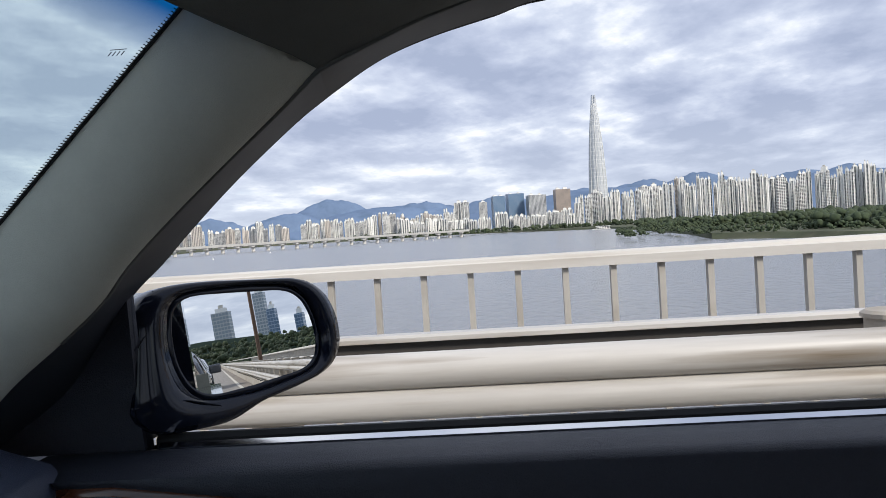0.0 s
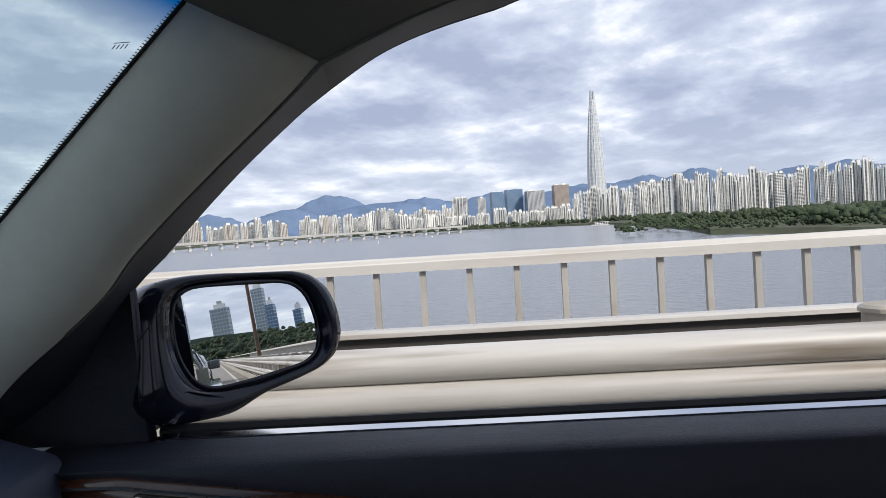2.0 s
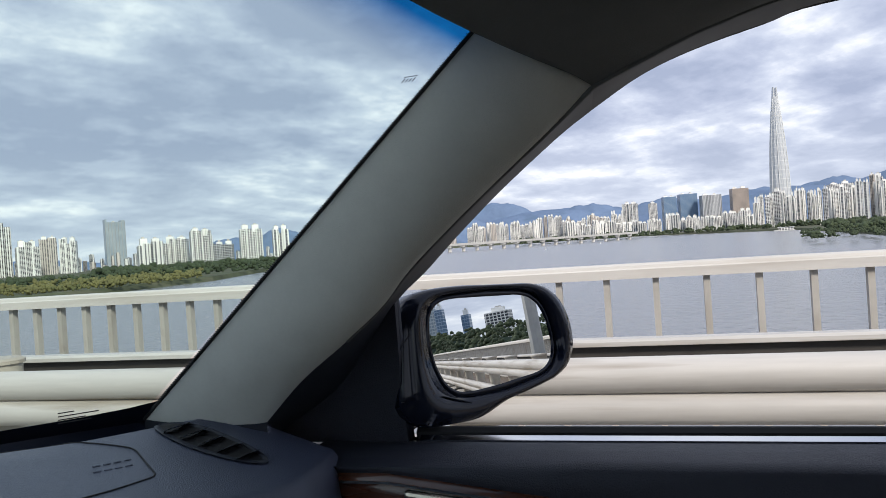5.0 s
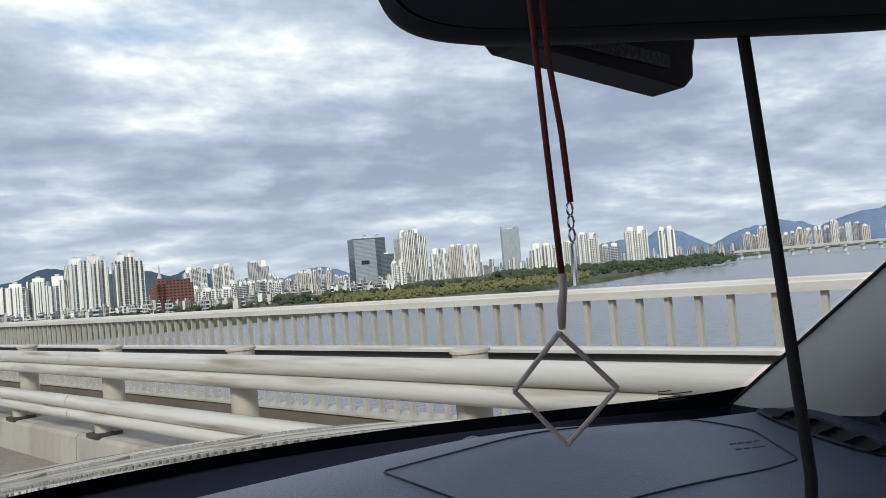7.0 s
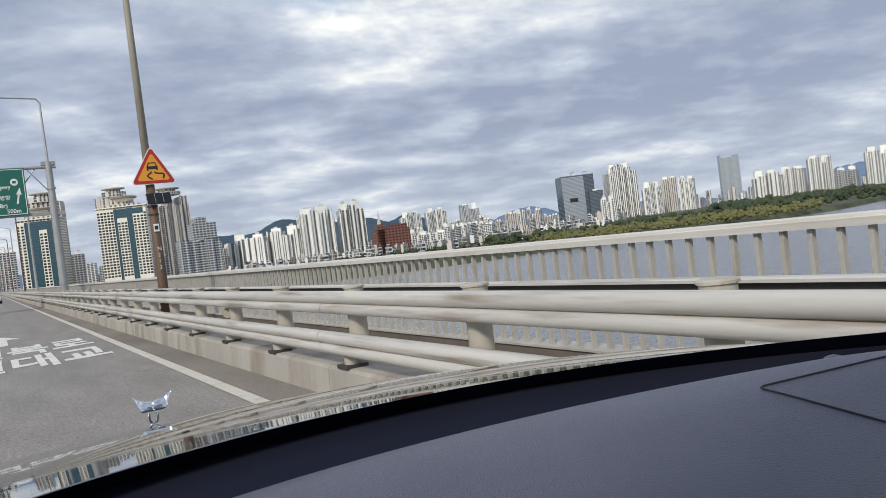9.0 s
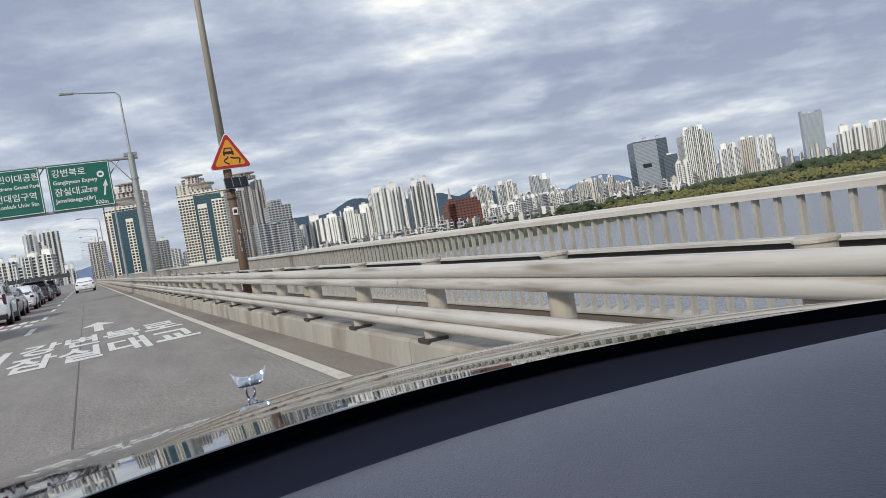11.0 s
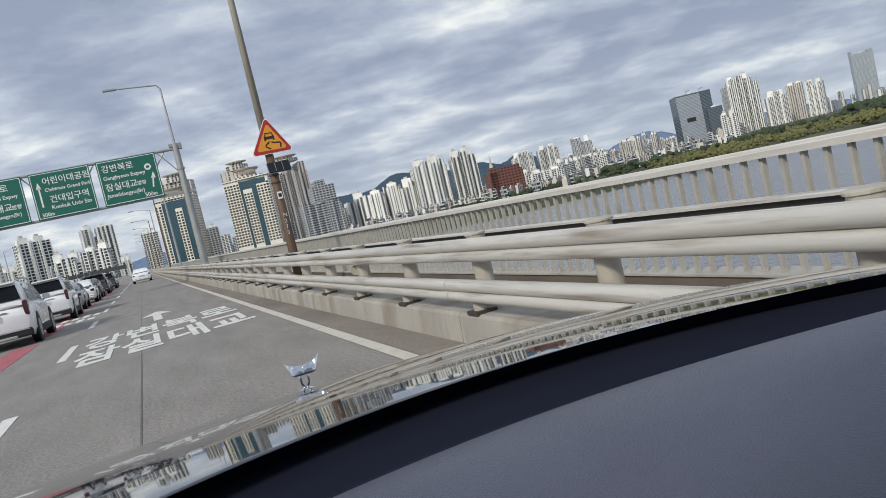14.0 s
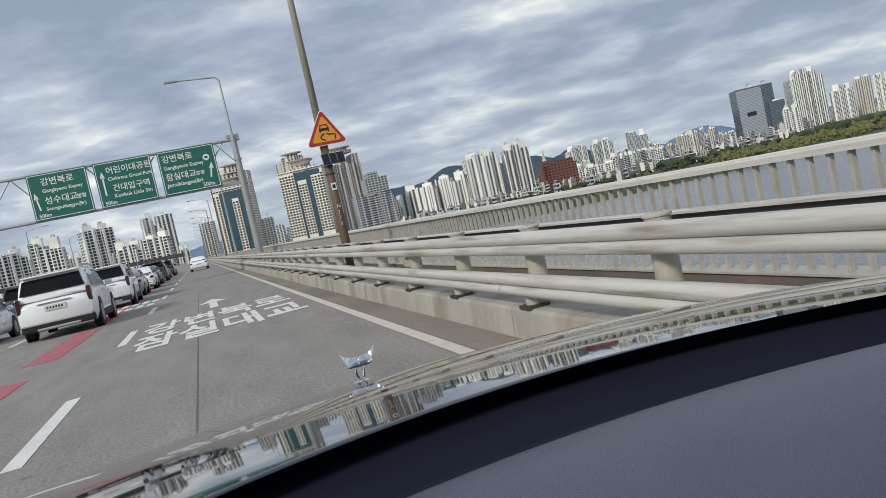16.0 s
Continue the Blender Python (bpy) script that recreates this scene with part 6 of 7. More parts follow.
part("cowl", grid(lambda u, v: Vector((lerp(-0.71, 0.71, u), dash_front(lerp(-0.71, 0.71, u)) - 0.012, 1.034)).lerp(ws_base(lerp(-0.71, 0.71, u)) + Vector((0, 0.004, -0.004)), v) + Vector((0, 0, -0.012 * math.sin(math.pi * v))), 48, 6),
     M_DASHBAND, car, "black band under the windshield", True)


def on_dash(x, y, lift=0.0):
    yf = dash_front(x)
    v = (y - yf) / (dash_rear(x) - yf)
    return Vector((x, y, dash_z(x, v) + lift))


lid = [(0.250, 0.372), (0.374, 0.350), (0.480, 0.325), (0.578, 0.300), (0.590, 0.215), (0.545, 0.158), (0.490, 0.163), (0.413, 0.178), (0.262, 0.226), (0.251, 0.255)]
ring = rounded(lid, 0.010)
bm = bmesh.new()
fine = [a.lerp(b, j / 6) for a, b in zip(ring, ring[1:] + ring[:1]) for j in range(6)]
tube(bm, [on_dash(p.x, p.y, 0.0003) for p in fine + fine[:1]], 0.0009, 6)
airbag = part("airbag_lid", bm, M_RUBBER, car, "outlined airbag lid in the dashboard top")
for k, (x, y) in enumerate(((0.531, 0.213), (0.520, 0.203))):
    for j in range(4):
        p = on_dash(x + 0.0095 * j, y - 0.0033 * j, 0.0004)
        part("stamp_bar", tubed([p, on_dash(x + 0.0095 * j + 0.0065, y - 0.0033 * j - 0.0023, 0.0004)], 0.0007, 4), M_STAMP, airbag)
bm = bmesh.new()
bmesh.ops.create_uvsphere(bm, u_segments=16, v_segments=10, radius=0.009)
s = part("sun_sensor", bm, M_DASH, car, "small round sensor", True)
s.matrix_local = Matrix.Translation((0.392, 0.402, 1.058)) @ Matrix.Diagonal((1.2, 1.0, 0.6, 1))

# side vent in the dashboard top
VX, VY = 0.640, 0.166
vent_dir = Vector((-0.030, -0.152, 0)).normalized()
vent_side = Vector((-vent_dir.y, vent_dir.x, 0))


def vent_ring(a, b, lift):
    return [on_dash(VX + vent_dir.x * a * math.cos(t) + vent_side.x * b * math.sin(t), VY + vent_dir.y * a * math.cos(t) + vent_side.y * b * math.sin(t), lift)
            for t in [2 * math.pi * k / 28 for k in range(28)]]


bm = bmesh.new()
r0 = [bm.verts.new(p) for p in vent_ring(0.071, 0.024, 0.002)]
r1 = [bm.verts.new(p) for p in vent_ring(0.065, 0.019, 0.003)]
r2 = [bm.verts.new(p) for p in vent_ring(0.063, 0.017, -0.004)]
for a, b in ((r0, r1), (r1, r2)):
    for k in range(28):
        bm.faces.new((a[k], a[(k + 1) % 28], b[(k + 1) % 28], b[k]))
vent = part("side_vent", bm, M_BLACKPLASTIC, car, "oval demister vent with slanting fins", True)
bm = bmesh.new()
bm.faces.new([bm.verts.new(p) for p in vent_ring(0.064, 0.018, 0.0018)])
part("vent_well", bm, M_RUBBER, vent)
for k in range(5):
    c = on_dash(VX + vent_dir.x * (-0.046 + 0.023 * k), VY + vent_dir.y * (-0.046 + 0.023 * k), 0.002)
    bm = bmesh.new()
    a, b = c - vent_side * 0.017, c + vent_side * 0.017
    vv = [bm.verts.new(p) for p in (a, b, b + vent_dir * 0.010 + Vector((0, 0, 0.004)), a + vent_dir * 0.010 + Vector((0, 0, 0.004)))]
    bm.faces.new(vv)
    bmesh.ops.solidify(bm, geom=bm.faces[:], thickness=0.0015)
    part("fin", bm, M_DASH, vent)

# pillars and roof trim
REAR = [(0.698, 0.133, 1.042), (0.685, 0.082, 1.088), (0.673, 0.024, 1.129), (0.664, -0.020, 1.163), (0.655, -0.050, 1.194), (0.645, -0.095, 1.232), (0.632, -0.152, 1.276), (0.621, -0.205, 1.316), (0.614, -0.235, 1.340)]
OUT = [(0.776, 0.160, 1.010), (0.768, 0.080, 1.060), (0.760, 0.030, 1.120), (0.754, -0.003, 1.161), (0.742, -0.041, 1.191), (0.729, -0.078, 1.223), (0.712, -0.131, 1.266), (0.694, -0.193, 1.311), (0.685, -0.227, 1.332)]
TOPS = [(0.685, -0.227, 1.332), (0.677, -0.265, 1.353), (0.672, -0.294, 1.365), (0.668, -0.330, 1.3755), (0.664, -0.378, 1.386), (0.660, -0.428, 1.396), (0.656, -0.60, 1.405), (0.65, -0.85, 1.405), (0.65, -1.3, 1.39)]
SIDE = [(0.614, -0.235, 1.340), (0.611, -0.264, 1.3515), (0.607, -0.302, 1.366), (0.605, -0.329, 1.375), (0.602, -0.375, 1.387), (0.600, -0.428, 1.394), (0.596, -0.60, 1.402), (0.59, -0.85, 1.402), (0.59, -1.3, 1.385)]
for s in (1, -1):
    def pillar(u, v, s=s):
        p = E0.lerp(E1, u).lerp(along(REAR, u), v)
        k = math.sin(math.pi * v) ** 0.7
        k *= (0.4 + 0.6 * min(1, u * 3)) * (1 - max(0.0, (u - 0.75) / 0.25) ** 2)
        return (s * (p.x - 0.022 * k), p.y - 0.027 * k, p.z - 0.006 * k)
    part("pillar_trim", grid(pillar, 48, 14), M_TRIM, car, "grey-green woven windshield pillar trim", True)

    part("pillar_gasket", grid(lambda u, v, s=s: (lambda p: (s * p.x, p.y, p.z - 0.022 * v))(Vector((s * pillar(0, u)[0], pillar(0, u)[1], pillar(0, u)[2]))), 14, 2), M_MATBLACK, car, "dark gasket under the pillar trim", True)

    def header(u, v, s=s):
        a = along(SIDE, u)
        b = Vector((0.34, lerp(-0.02, -1.3, u), 1.435))
        c = E1 + (Vector((0.34, -0.02, 1.432)) - E1) * v
        q = a.lerp(b, v) if u > 0 else along(SIDE, 0).lerp(c, v)
        k = math.sin(math.pi * v)
        return (s * q.x, q.y, q.z - 0.012 * k)
    part("roof_side_trim", grid(header, 56, 10), M_ROOFTRIM, car, "woven roof edge trim darkened for shade", True)
    part("pillar_return", grid(lambda u, v, s=s: (lambda p: (s * p.x, p.y, p.z))(along(REAR, u).lerp(along(OUT, u), v)), 56, 3), M_BLACKPLASTIC, car, "black inner edge of the door opening", True)
    part("roof_return", grid(lambda u, v, s=s: (lambda p: (s * p.x, p.y, p.z))(along(SIDE, u).lerp(along(TOPS, u), v)), 56, 3), M_BLACKPLASTIC, car, "black inner edge of the door opening", True)
    seal = [along(OUT, lerp(3 / 8, 1, k / 20)) for k in range(20)] + [along(TOPS, k / 40) for k in range(41)]
    welt = [along(REAR, lerp(0.25, 1, k / 24)) for k in range(24)] + [along(SIDE, k / 40) for k in range(41)]
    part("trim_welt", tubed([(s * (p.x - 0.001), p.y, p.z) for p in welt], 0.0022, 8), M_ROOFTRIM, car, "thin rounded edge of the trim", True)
    bm = bmesh.new()
    tube(bm, [(s * (p.x + 0.003), p.y + 0.004, p.z + 0.005) for p in seal], 0.006, 10)
    part("window_seal", bm, M_RUBBER, car, "", True)
    bm = bmesh.new()
    tube(bm, [(s * (p.x + 0.020), p.y + 0.022, p.z + 0.024) for p in seal], 0.015, 10)
    part("door_frame", bm, M_BLACKPAINT, car, "", True)
    # triangular panel at the foot of the pillar
    bm = bmesh.new()
    q = [(0.757, -0.003, 1.163), (0.766, -0.001, 1.08), (0.780, 0.000, 1.003), (0.784, 0.25, 1.003), (0.784, 0.25, 1.035), (0.777, 0.15, 1.10), (0.764, 0.06, 1.163)]
    bm.faces.new([bm.verts.new((s * a, b, c)) for a, b, c in q])
    bmesh.ops.recalc_face_normals(bm, faces=bm.faces)
    bmesh.ops.solidify(bm, geom=bm.faces[:], thickness=0.012)
    part("corner_panel", bm, M_DOORPAD, car, "black triangular panel behind the pillar")
    bm = bmesh.new()
    tube(bm, [(s * 0.756, 0.002, 1.163), (s * 0.765, 0.002, 1.08), (s * 0.779, 0.002, 1.003)], 0.006, 8)
    part("corner_seal", bm, M_DOORPAD, car, "", True)
    # door
    def droop(bm):
        """The lower part of the door trim falls away towards the back."""
        for v in bm.verts:
            if v.co.z < 0.99:
                v.co.z += 0.010 - 0.075 * max(0.0, min(1.0, -v.co.y / 0.6))
        return bm

    def prof(pts, s=s):
        return [(s * a, b) for a, b in pts]
    door = part("door", sweep_y(prof([(0.84, 0.45), (0.86, 0.85), (0.83, 0.985), (0.80, 1.000), (0.70, 0.93), (0.69, 0.45)]), [-1.25, 0.35]), M_BLACKPAINT, car)
    part("sill_seal", sweep_y(prof([(0.804, 0.990), (0.802, 1.012), (0.787, 1.0145), (0.782, 1.010), (0.782, 0.985)]), [-1.2, -0.005]), M_RUBBER, door)
    part("sill_chrome", sweep_y(prof([(0.780, 1.000), (0.780, 1.0085), (0.776, 1.0085), (0.771, 1.0045), (0.772, 0.999)]), [-1.2, -0.012]), M_CHROME, door, "bright chrome strip")
    part("door_pad", droop(sweep_y(prof([(0.776, 0.93), (0.777, 1.002), (0.760, 1.004), (0.735, 1.004), (0.710, 1.001), (0.697, 0.996), (0.691, 0.988), (0.695, 0.982), (0.71, 0.93)]), [-1.2, -0.7, -0.5, -0.35, -0.2, -0.1, 0.0, 0.10])), M_DOORPAD, door, "dark padded door top", True)
    part("wood_panel", droop(sweep_y(prof([(0.712, 0.983), (0.696, 0.982), (0.690, 0.96), (0.688, 0.86), (0.712, 0.85)]), [-1.2, -0.7, -0.5, -0.35, -0.2, -0.1, 0.0, 0.09])), M_WOOD, door, "glossy burr wood trim", True)
    part("wood_edge", droop(sweep_y(prof([(0.700, 0.972), (0.690, 0.9735), (0.687, 0.972), (0.690, 0.9705)]), [-0.62, -0.35, -0.2, -0.1, 0.0, 0.05])), M_CHROME, door)
    pull = part("handle_bezel", droop(boxed(min(s * 0.680, s * 0.692), max(s * 0.680, s * 0.692), -0.36, -0.02, 0.925, 0.970, 0.004)), M_CHAMPAGNE, door)
    part("pull_handle", droop(boxed(min(s * 0.672, s * 0.6795), max(s * 0.672, s * 0.6795), -0.335, -0.035, 0.93, 0.958, 0.003)), M_BLACKPLASTIC, pull)
    # centre pillar and rear side, unseen behind, close the cabin
    part("centre_pillar", boxed(min(s * 0.60, s * 0.78), max(s * 0.60, s * 0.78), -1.32, -1.16, 0.9, 1.39), M_BLACKPAINT, car)
    part("rear_side", boxed(min(s * 0.74, s * 0.84), max(s * 0.74, s * 0.84), -2.4, -1.25, 0.4, 1.0), M_BLACKPAINT, car)
    # front wing outside
    def wing(u, v, s=s):
        y = lerp(0.30, 1.66, u)
        z = hood_side(min(y, 1.62)) - 0.006 - 0.30 * v ** 1.6 - (1.6 * max(0.0, y - 1.62) ** 1.5)
        return (s * (0.70 + 0.19 * v ** 0.5 - 0.3 * max(0.0, y - 1.62) ** 1.4), y, z)

    def hood_side(y):
        return 1.000 - 0.094 * (y - 0.7) - 0.077 * (y - 0.7) ** 2
    part("front_wing", grid(wing, 30, 10), M_BLACKPAINT, car, "", True)


def hood_height(x, y):
    a = abs(x)
    base = 1.010 - 0.094 * (y - 0.7) - 0.077 * (y - 0.7) ** 2
    return base + 0.038 * (1 - (a / 0.65) ** 2) - 0.3 * max(0.0, a - 0.62) ** 1.6


def hood(u, v):
    x = lerp(-0.73, 0.73, u)
    if v < 0.8:
        y = lerp(ws_base(x).y + 0.01, 1.56 - 0.10 * (x / 0.73) ** 2, v / 0.8)
        return (x, y, hood_height(x, y) - 0.01 * (v < 0.001))
    a = (v - 0.8) / 0.2 * math.pi / 2
    y0 = 1.56 - 0.10 * (x / 0.73) ** 2
    return (x * (1 - 0.06 * math.sin(a)), y0 + 0.16 * math.sin(a), hood_height(x, y0) - 0.30 * (1 - math.cos(a)) - 0.02 * math.sin(a))


part("hood", grid(hood, 120, 100), M_BLACKPAINT, car, "glossy black hood mirroring the rails and town", True)

# winged emblem on the hood: a leaf-shaped foot, a looped stem and a crescent of two upswept blades
def leaf_foot(u, v):
    a, r = 2 * math.pi * u, v
    return (0.029 * r * math.copysign(abs(math.cos(a)) ** 1.3, math.cos(a)), 1.463 + 0.013 * r * math.sin(a), 0.926 + 0.009 * (1 - r * r) - 0.004 * r * abs(math.cos(a)))


orn = part("hood_ornament", grid(leaf_foot, 32, 8), M_CHROME, car, "small chrome winged hood ornament", True)
for s in (-1, 1):
    part("stem", tubed([(s * 0.002, 1.462, 0.933), (s * 0.0055, 1.461, 0.942), (s * 0.0068, 1.460, 0.950), (s * 0.0035, 1.459, 0.960)], [0.0028, 0.0022, 0.0022, 0.0028], 10), M_CHROME, orn, "", True)
for s in (-1, 1):
    bm = bmesh.new()
    rings = []
    for k in range(15):
        u = k / 14
        cx, cz = s * 0.0265 * u ** 0.9, 0.9635 + 0.0080 * u ** 2.0 + 0.006 * u ** 9
        hh, th = 0.0080 + 0.0050 * u ** 2 * (1 - u ** 7), 0.0030 * (1 - 0.75 * u)
        rings.append([bm.verts.new((cx + s * 0.004 * u * u * math.sin(a), 1.458 - 0.006 * u * u + th * math.cos(a) + 0.25 * hh * math.sin(a), cz + hh * math.sin(a))) for a in [2 * math.pi * j / 14 for j in range(14)]])
    for p, q in zip(rings, rings[1:]):
        for j in range(14):
            bm.faces.new((p[j], p[(j + 1) % 14], q[(j + 1) % 14], q[j]))
    bm.faces.new(rings[0])
    bm.faces.new(rings[-1])
    bmesh.ops.recalc_face_normals(bm, faces=bm.faces)
    part("wing_blade", bm, M_CHROME, orn, "", True)

orn.matrix_local = Matrix.Translation((0, 1.463, 0.926)) @ Matrix.Scale(1.14, 4) @ Matrix.Translation((0, -1.463, -0.926))

# right door mirror; the glass looks back along the bridge
MC = Vector((0.880, -0.085, 1.095))
MN = Vector((-0.566, -0.820, 0.090)).normalized()
MU = Vector((0.823, -0.568, 0.0)).normalized()
MV = MN.cross(MU).normalized()
MV = MV if MV.z > 0 else -MV
GLASS_OUT = [(-0.102, 0.040), (-0.0955, 0.056), (-0.073, 0.059), (-0.020, 0.0573), (0.0475, 0.0537), (0.0715, 0.0456), (0.086, 0.026), (0.0935, -0.004),
             (0.093, -0.0235), (0.0845, -0.0395), (0.065, -0.045), (-0.008, -0.050), (-0.0587, -0.0504), (-0.081, -0.0448), (-0.0968, -0.0228), (-0.104, 0.005)]
HOUSE_OUT = [(-0.142, 0.064), (-0.124, 0.069), (-0.093, 0.0733), (-0.045, 0.0733), (0.030, 0.069), (0.074, 0.0665), (0.107, 0.0535), (0.128, 0.027), (0.135, -0.011),
             (0.1295, -0.034), (0.105, -0.054), (0.050, -0.064), (0.0, -0.070), (-0.0486, -0.084), (-0.0915, -0.0815), (-0.134, -0.077), (-0.155, -0.0745)]


def mirror_pt(a, b, back_by=0.0):
    return MC + MU * a + MV * b - MN * back_by


def even_ring(corners, soft, n=96):
    """Outline as n points at even angles round its middle, its corners softened over so many points."""
    pts = []
    for k, (x, y) in enumerate(corners):
        x1, y1 = corners[(k + 1) % len(corners)]
        pts += [(lerp(x, x1, j / 12), lerp(y, y1, j / 12)) for j in range(12)]
    ang = np.array([math.atan2(y, x) for x, y in pts])
    rad = np.array([math.hypot(x, y) for x, y in pts])
    order = np.argsort(ang)
    ang, rad = ang[order], rad[order]
    ang, rad = np.concatenate((ang - 2 * math.pi, ang, ang + 2 * math.pi)), np.tile(rad, 3)
    at = [-math.pi + 2 * math.pi * k / n for k in range(n)]
    d = np.interp(at, ang, rad)
    d = sum(np.roll(d, k) for k in range(-soft, soft + 1)) / (2 * soft + 1)
    return [(float(r) * math.cos(a), float(r) * math.sin(a)) for a, r in zip(at, d)]


GLASS_RING, HOUSE_RING = even_ring(GLASS_OUT, 2), even_ring(HOUSE_OUT, 2)


def ring_shell(layers):
    """Skin through rings given as (points, how far behind the glass)."""
    bm = bmesh.new()
    rings = [[bm.verts.new(mirror_pt(a, b, d)) for a, b in pts] for pts, d in layers]
    for r, q in zip(rings, rings[1:]):
        for k in range(len(r)):
            bm.faces.new((r[k], r[(k + 1) % len(r)], q[(k + 1) % len(r)], q[k]))
    return bm, rings


def grown(pts, by):
    return [(a * (1 + by / math.hypot(a, b)), b * (1 + by / math.hypot(a, b))) for a, b in pts]


def blend(p, q, t):
    return [(lerp(a, c, t), lerp(b, d, t)) for (a, b), (c, d) in zip(p, q)]


def shrunk(k, dx=0.0):
    return [(a * k + dx, b * k) for a, b in HOUSE_RING]


lip = grown(GLASS_RING, 0.008)
hb, rings = ring_shell([(lip, 0.003), (grown(GLASS_RING, 0.0095), -0.004), (blend(lip, HOUSE_RING, 0.55), -0.0065), (shrunk(0.985), -0.002), (HOUSE_RING, 0.006),
                        (shrunk(0.99), 0.03), (shrunk(0.90), 0.06), (shrunk(0.68), 0.085), (shrunk(0.3), 0.098)])
hb.faces.new(rings[-1])
bmesh.ops.recalc_face_normals(hb, faces=hb.faces)
door_mirror = part("door_mirror", hb, M_MIRRORCASE, car, "dark door mirror housing tinted navy for its reflections", True)
bz, rings = ring_shell([(grown(GLASS_RING, -0.001), 0.004), (grown(GLASS_RING, 0.0005), 0.0005), (grown(GLASS_RING, 0.004), 0.0005), (grown(GLASS_RING, 0.009), 0.004)])
bmesh.ops.recalc_face_normals(bz, faces=bz.faces)
part("bezel", bz, M_MIRRORCASE, door_mirror, "matt rim round the mirror glass", True)
bm = bmesh.new()
bm.faces.new([bm.verts.new(mirror_pt(a, b, 0.002)) for a, b in GLASS_RING])
bm.normal_update()
for f in bm.faces:
    if f.normal.dot(MN) < 0:
        f.normal_flip()
part("mirror_glass", bm, M_MIRROR, door_mirror, "mirror glass showing the road behind")
# seams of the housing: upright by the arm, and level above its foot
bm = bmesh.new()
tube(bm, [mirror_pt(a, b, d) for a, b, d in ((-0.118, 0.0695, 0.004), (-0.125, 0.050, -0.005), (-0.128, 0.034, -0.005), (-0.150, 0.012, -0.003))], 0.0007, 5)
part("seam", bm, M_MATBLACK, door_mirror)
bm = bmesh.new()
tube(bm, [mirror_pt(a, b, d) for a, b, d in ((-0.155, -0.045, 0.0), (-0.100, -0.048, -0.005), (-0.060, -0.062, -0.005), (-0.050, -0.083, 0.002))], 0.0007, 5)
part("seam", bm, M_MATBLACK, door_mirror)
foot = bmesh.new()
tube(foot, [(0.770, 0.030, 1.03), (0.80, 0.030, 1.03), (0.84, 0.0, 1.04)], [0.030, 0.032, 0.028], 14)
part("mirror_foot", foot, M_BLACKPLASTIC, door_mirror, "", True)

# interior mirror
rv = Matrix.Translation((0.045, -0.018, 1.3075)) @ pose(0, 0, 0, 8, 3.0, -48)
bm = bmesh.new()
hw, hh = 0.088, 0.034
prof_pts = []
for k in range(72):
    t = 2 * math.pi * k / 72
    c, s = math.cos(t), math.sin(t)
    prof_pts.append((hw * math.copysign(abs(c) ** 0.30, c), hh * math.copysign(abs(s) ** 0.42, s)))
rings = []
for k, d in ((0.96, -0.012), (1.0, -0.006), (1.0, 0.004), (0.94, 0.020), (0.6, 0.032)):
    rings.append([bm.verts.new(rv @ Vector((a * (0.5 + 0.5 * k) if k < 0.7 else a * k, d, b * k))) for a, b in prof_pts])
for r, q in zip(rings, rings[1:]):
    for k in range(72):
        bm.faces.new((r[k], r[(k + 1) % 72], q[(k + 1) % 72], q[k]))
bm.faces.new(rings[-1])
bmesh.ops.recalc_face_normals(bm, faces=bm.faces)
inner = part("interior_mirror", bm, M_MATBLACK, car, "dark interior mirror under the roof", True)
bm = bmesh.new()
bm.faces.new([bm.verts.new(rv @ Vector((a * 0.95, -0.011, b * 0.95))) for a, b in prof_pts])
# matt black here stands for the dark cabin reflected in the face
part("mirror_face", bm, M_MATBLACK, inner, "mirror face painted black for the cabin it reflects")
part("mirror_stalk", tubed([rv @ Vector((0, 0.02, 0.0)), (0, -0.02, 1.36), (0, 0.02, 1.425)], [0.012, 0.01, 0.016], 10), M_BLACKPLASTIC, inner)

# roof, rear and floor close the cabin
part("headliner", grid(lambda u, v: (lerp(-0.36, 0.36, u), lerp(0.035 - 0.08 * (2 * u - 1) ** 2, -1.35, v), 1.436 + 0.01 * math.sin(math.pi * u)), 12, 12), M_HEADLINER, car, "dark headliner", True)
part("roof", grid(lambda u, v: (lerp(-0.665, 0.665, u), lerp(0.02 - 0.21 * (2 * u - 1) ** 2, -2.02, v), 1.455 + 0.02 * math.sin(math.pi * u) - 0.05 * (2 * u - 1) ** 4), 16, 12, 0.01), M_BLACKPAINT, car)
part("rear_roof", boxed(-0.55, 0.55, -1.95, -1.3, 1.38, 1.42), M_HEADLINER, car)
part("rear_wall", boxed(-0.8, 0.8, -2.42, -2.36, 0.4, 1.05), M_HEADLINER, car)
part("cabin_floor", boxed(-0.8, 0.8, -2.4, 0.55, 0.30, 0.36), M_HEADLINER, car)
part("rear_bench", boxed(-0.68, 0.68, -2.2, -1.5, 0.36, 0.85, 0.05), M_DOORPAD, car)
part("front_seat", boxed(0.12, 0.62, -1.25, -0.75, 0.36, 0.80, 0.05), M_DOORPAD, car)
part("front_bumper", boxed(-0.80, 0.80, 1.52, 1.74, 0.25, 0.62, 0.06), M_BLACKPAINT, car)
rear_glass = part("rear_window", grid(lambda u, v: (lerp(-0.58, 0.58, u) * lerp(1.0, 1.12, v), lerp(-2.02, -2.55, v), lerp(1.43, 1.01, v)), 10, 6), M_REARGLASS, car, "clear rear window", True)
rear_glass.visible_shadow = False
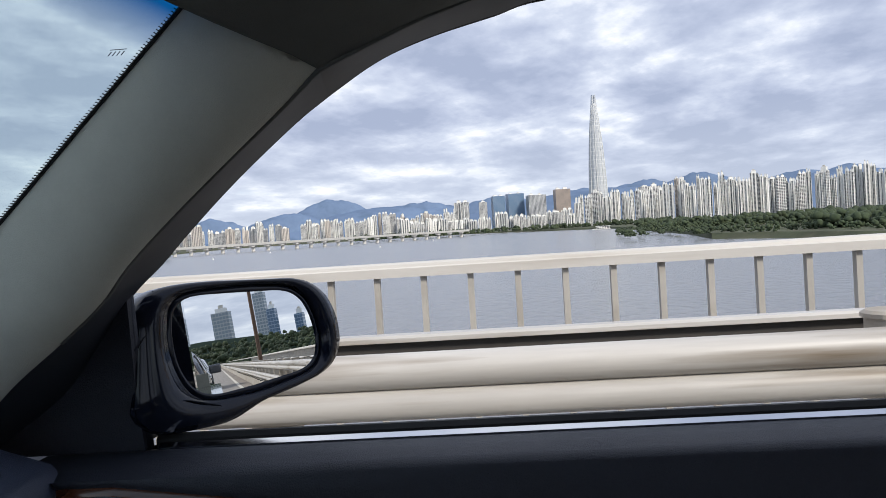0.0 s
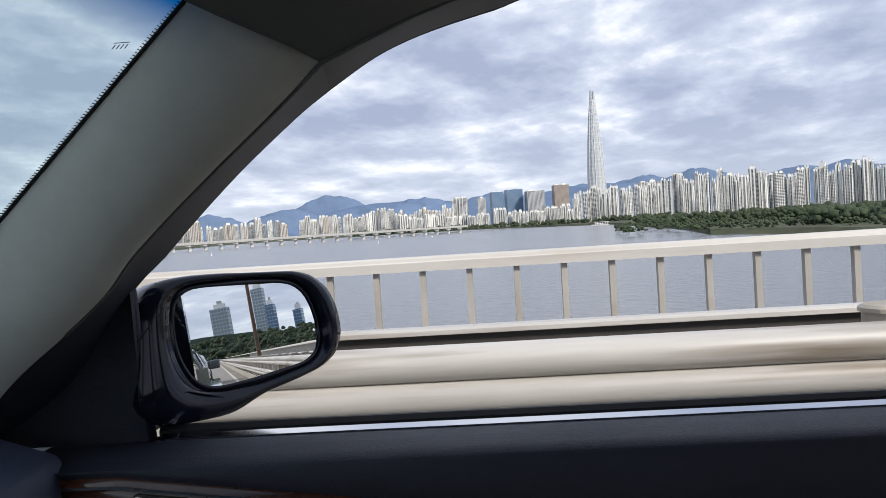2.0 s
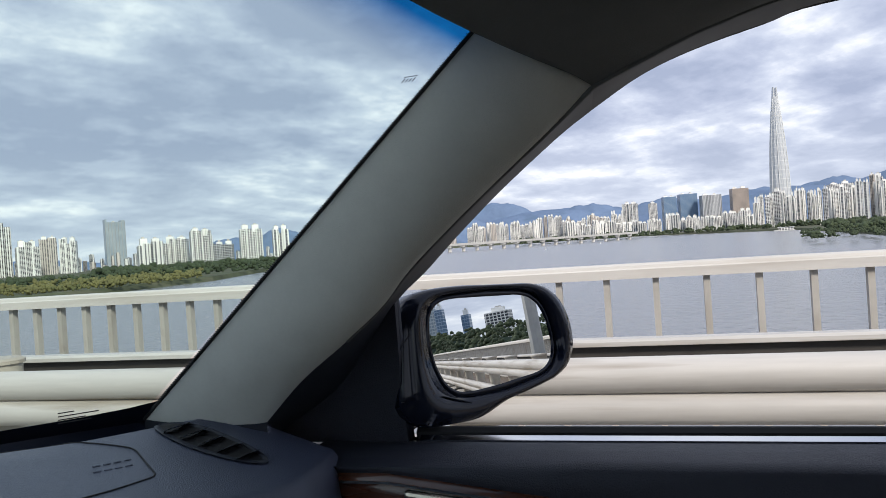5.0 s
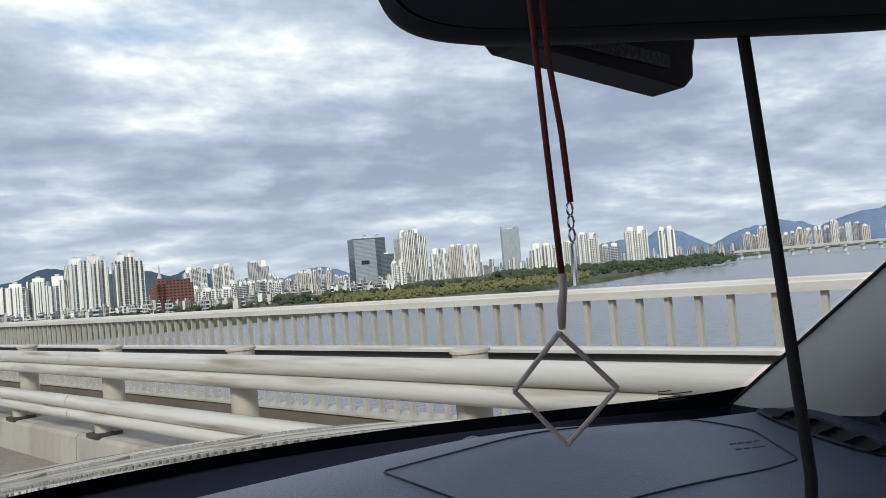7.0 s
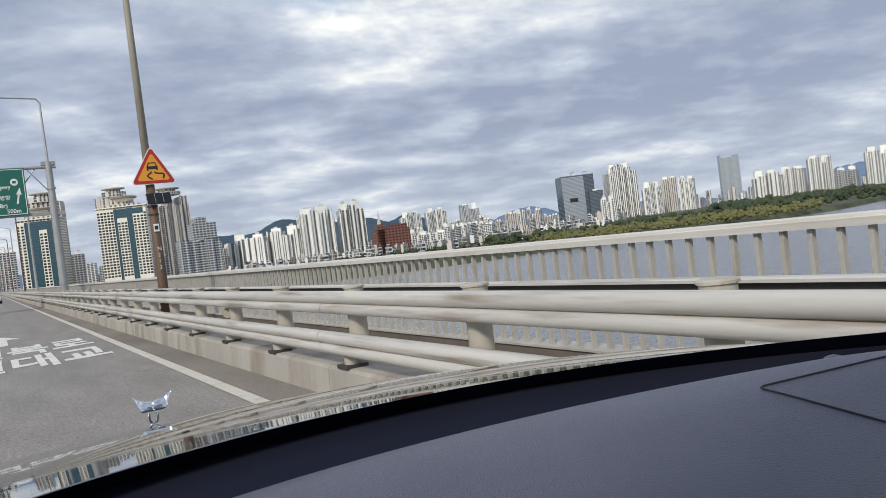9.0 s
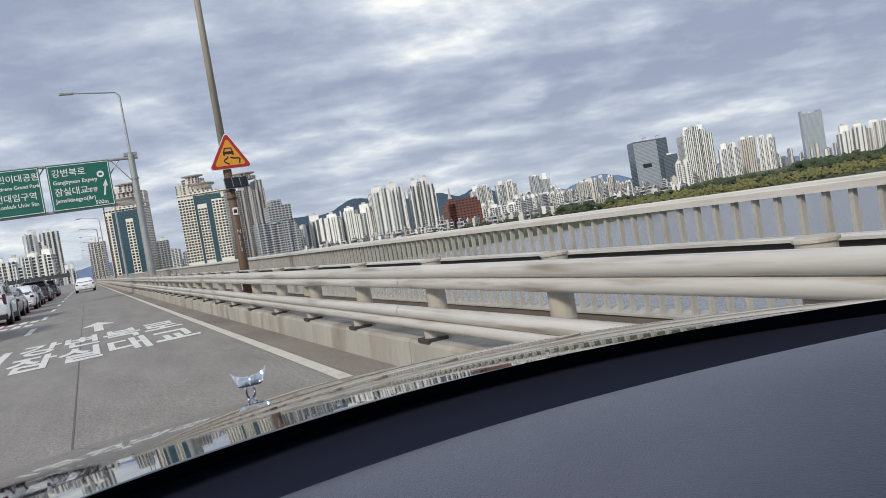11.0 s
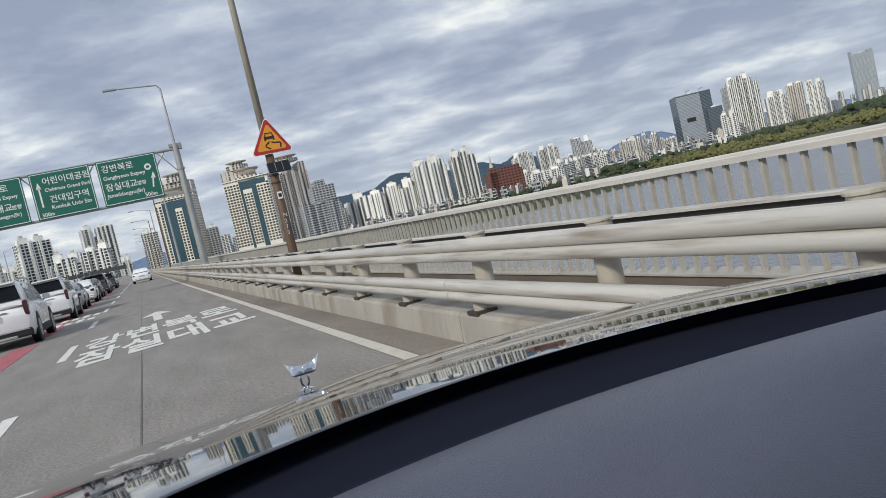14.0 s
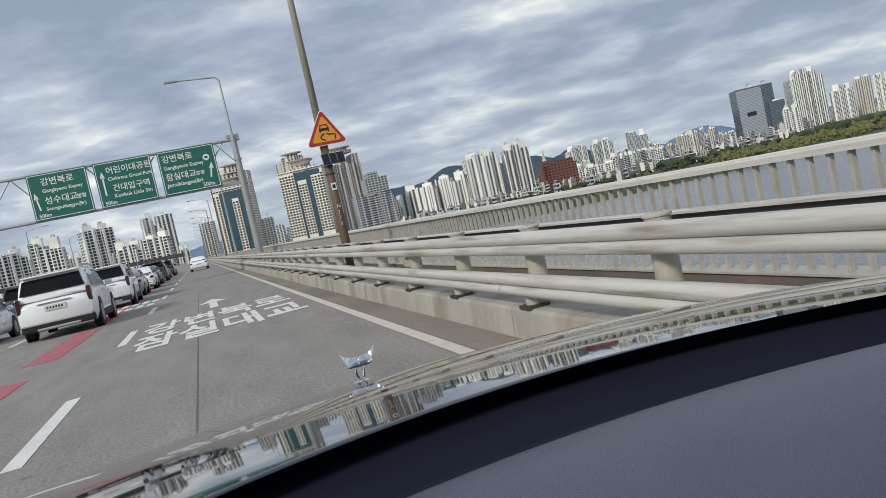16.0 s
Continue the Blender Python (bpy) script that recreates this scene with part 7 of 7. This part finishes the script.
for sx in (-1, 1):
    part("rear_pillar", tubed([(sx * 0.60, -2.0, 1.43), (sx * 0.68, -2.3, 1.22), (sx * 0.72, -2.55, 1.0)], [0.03, 0.045, 0.06], 8), M_BLACKPAINT, car, "", True)
    part("roof_edge", tubed([(sx * 0.60, -1.25, 1.42), (sx * 0.61, -1.6, 1.43), (sx * 0.60, -2.02, 1.43)], 0.03, 8), M_BLACKPAINT, car, "", True)
part("boot", boxed(-0.85, 0.85, -3.3, -2.42, 0.4, 1.0, 0.08), M_BLACKPAINT, car)
part("underbody", boxed(-0.80, 0.80, -3.2, 1.5, 0.2, 0.3), M_RUBBER, car)
for sx in (-1, 1):
    for wy in (-2.2, 0.85):
        bm = bmesh.new()
        tube(bm, [(sx * 0.62, wy, 0.33), (sx * 0.84, wy, 0.33)], 0.33, 24)
        part("wheel", bm, M_RUBBER, car)

# things hung at the mirror
dash_cam = thing("dash_camera", "black dash camera box hung by the interior mirror", "camera")
cam_box = Matrix.Translation((0.080, 0.037, 1.298)) @ pose(0, 0, 0, 0, 5, -13)
bm = bmesh.new()
prism(bm, [(-0.044, 0.026), (-0.044, -0.006), (-0.036, -0.0135), (0.040, -0.0165), (0.0445, -0.012), (0.0445, -0.004), (0.046, 0.0), (0.046, 0.026)], -0.001, 0.016)
bmesh.ops.bevel(bm, geom=bm.edges[:], offset=0.0015, segments=2, affect="EDGES", profile=0.5)
bmesh.ops.transform(bm, matrix=cam_box, verts=bm.verts)
part("body", bm, M_BLACKPLASTIC, dash_cam)
bm = boxed(-0.022, 0.030, -0.0022, -0.0005, -0.0115, -0.0065, 0.0005)
bmesh.ops.transform(bm, matrix=cam_box, verts=bm.verts)
part("label_strip", bm, M_DASH, dash_cam, "greyish strip along the camera's edge")
for k in range(3):
    bm = boxed(0.0445, 0.0475, 0.004, 0.010, 0.002 + 0.006 * k, 0.0055 + 0.006 * k, 0.0008)
    bmesh.ops.transform(bm, matrix=cam_box, verts=bm.verts)
    part("side_button", bm, M_BLACKPLASTIC, dash_cam)
bm = boxed(-0.036, 0.036, 0.0, 0.014, 0.024, 0.06, 0.004)
bmesh.ops.transform(bm, matrix=cam_box, verts=bm.verts)
part("mount", bm, M_BLACKPLASTIC, dash_cam)
cable = thing("power_cable", "thin black cable hanging down to the dashboard", "cable")
part("cord", tubed([(0.055, -0.016, 1.318), (0.058, -0.017, 1.277), (0.061, -0.019, 1.22), (0.064, -0.021, 1.157), (0.070, -0.012, 1.06)], 0.0017, 8), M_RUBBER, cable, "", True)
pendant = thing("mirror_pendant", "open diamond pendant on a dark red double cord", "ornament")
part("cord", tubed([(-0.005, 0.006, 1.292), (-0.004, 0.006, 1.267), (-0.003, 0.006, 1.243), (-0.003, 0.005, 1.215)], 0.00075, 8), M_RED_CORD, pendant, "", True)
part("cord", tubed([(-0.003, 0.004, 1.292), (-0.002, 0.004, 1.264), (-0.001, 0.003, 1.248), (0.0, 0.003, 1.232)], 0.00075, 8), M_RED_CORD, pendant, "", True)
part("knot", tubed([(-0.003, 0.005, 1.216), (-0.003, 0.005, 1.212), (-0.003, 0.006, 1.208), (-0.002, 0.007, 1.2035)], [0.0011, 0.0009, 0.0011, 0.0008], 8), M_PINKWOOD, pendant, "", True)
for z in (1.2305, 1.2275, 1.2245):
    bm = bmesh.new()
    tube(bm, [(-0.0005 + 0.0011 * math.cos(a), 0.003, z + 0.0016 * math.sin(a)) for a in [math.pi * k / 5 for k in range(11)]], 0.0003, 5)
    part("chain_link", bm, M_CHROME, pendant, "", True)
part("clasp", tubed([(-0.0007, 0.003, 1.2225), (-0.001, 0.003, 1.213)], 0.0007, 8), M_CHROME, pendant)
dia = [(-0.002, 0.008, 1.2025), (0.011, 0.002, 1.188), (0.003, 0.012, 1.1755), (-0.004, 0.021, 1.189)]
for k in range(4):
    part("bar", tubed([dia[k], dia[(k + 1) % 4]], 0.00065, 6), M_PINKWOOD, pendant)
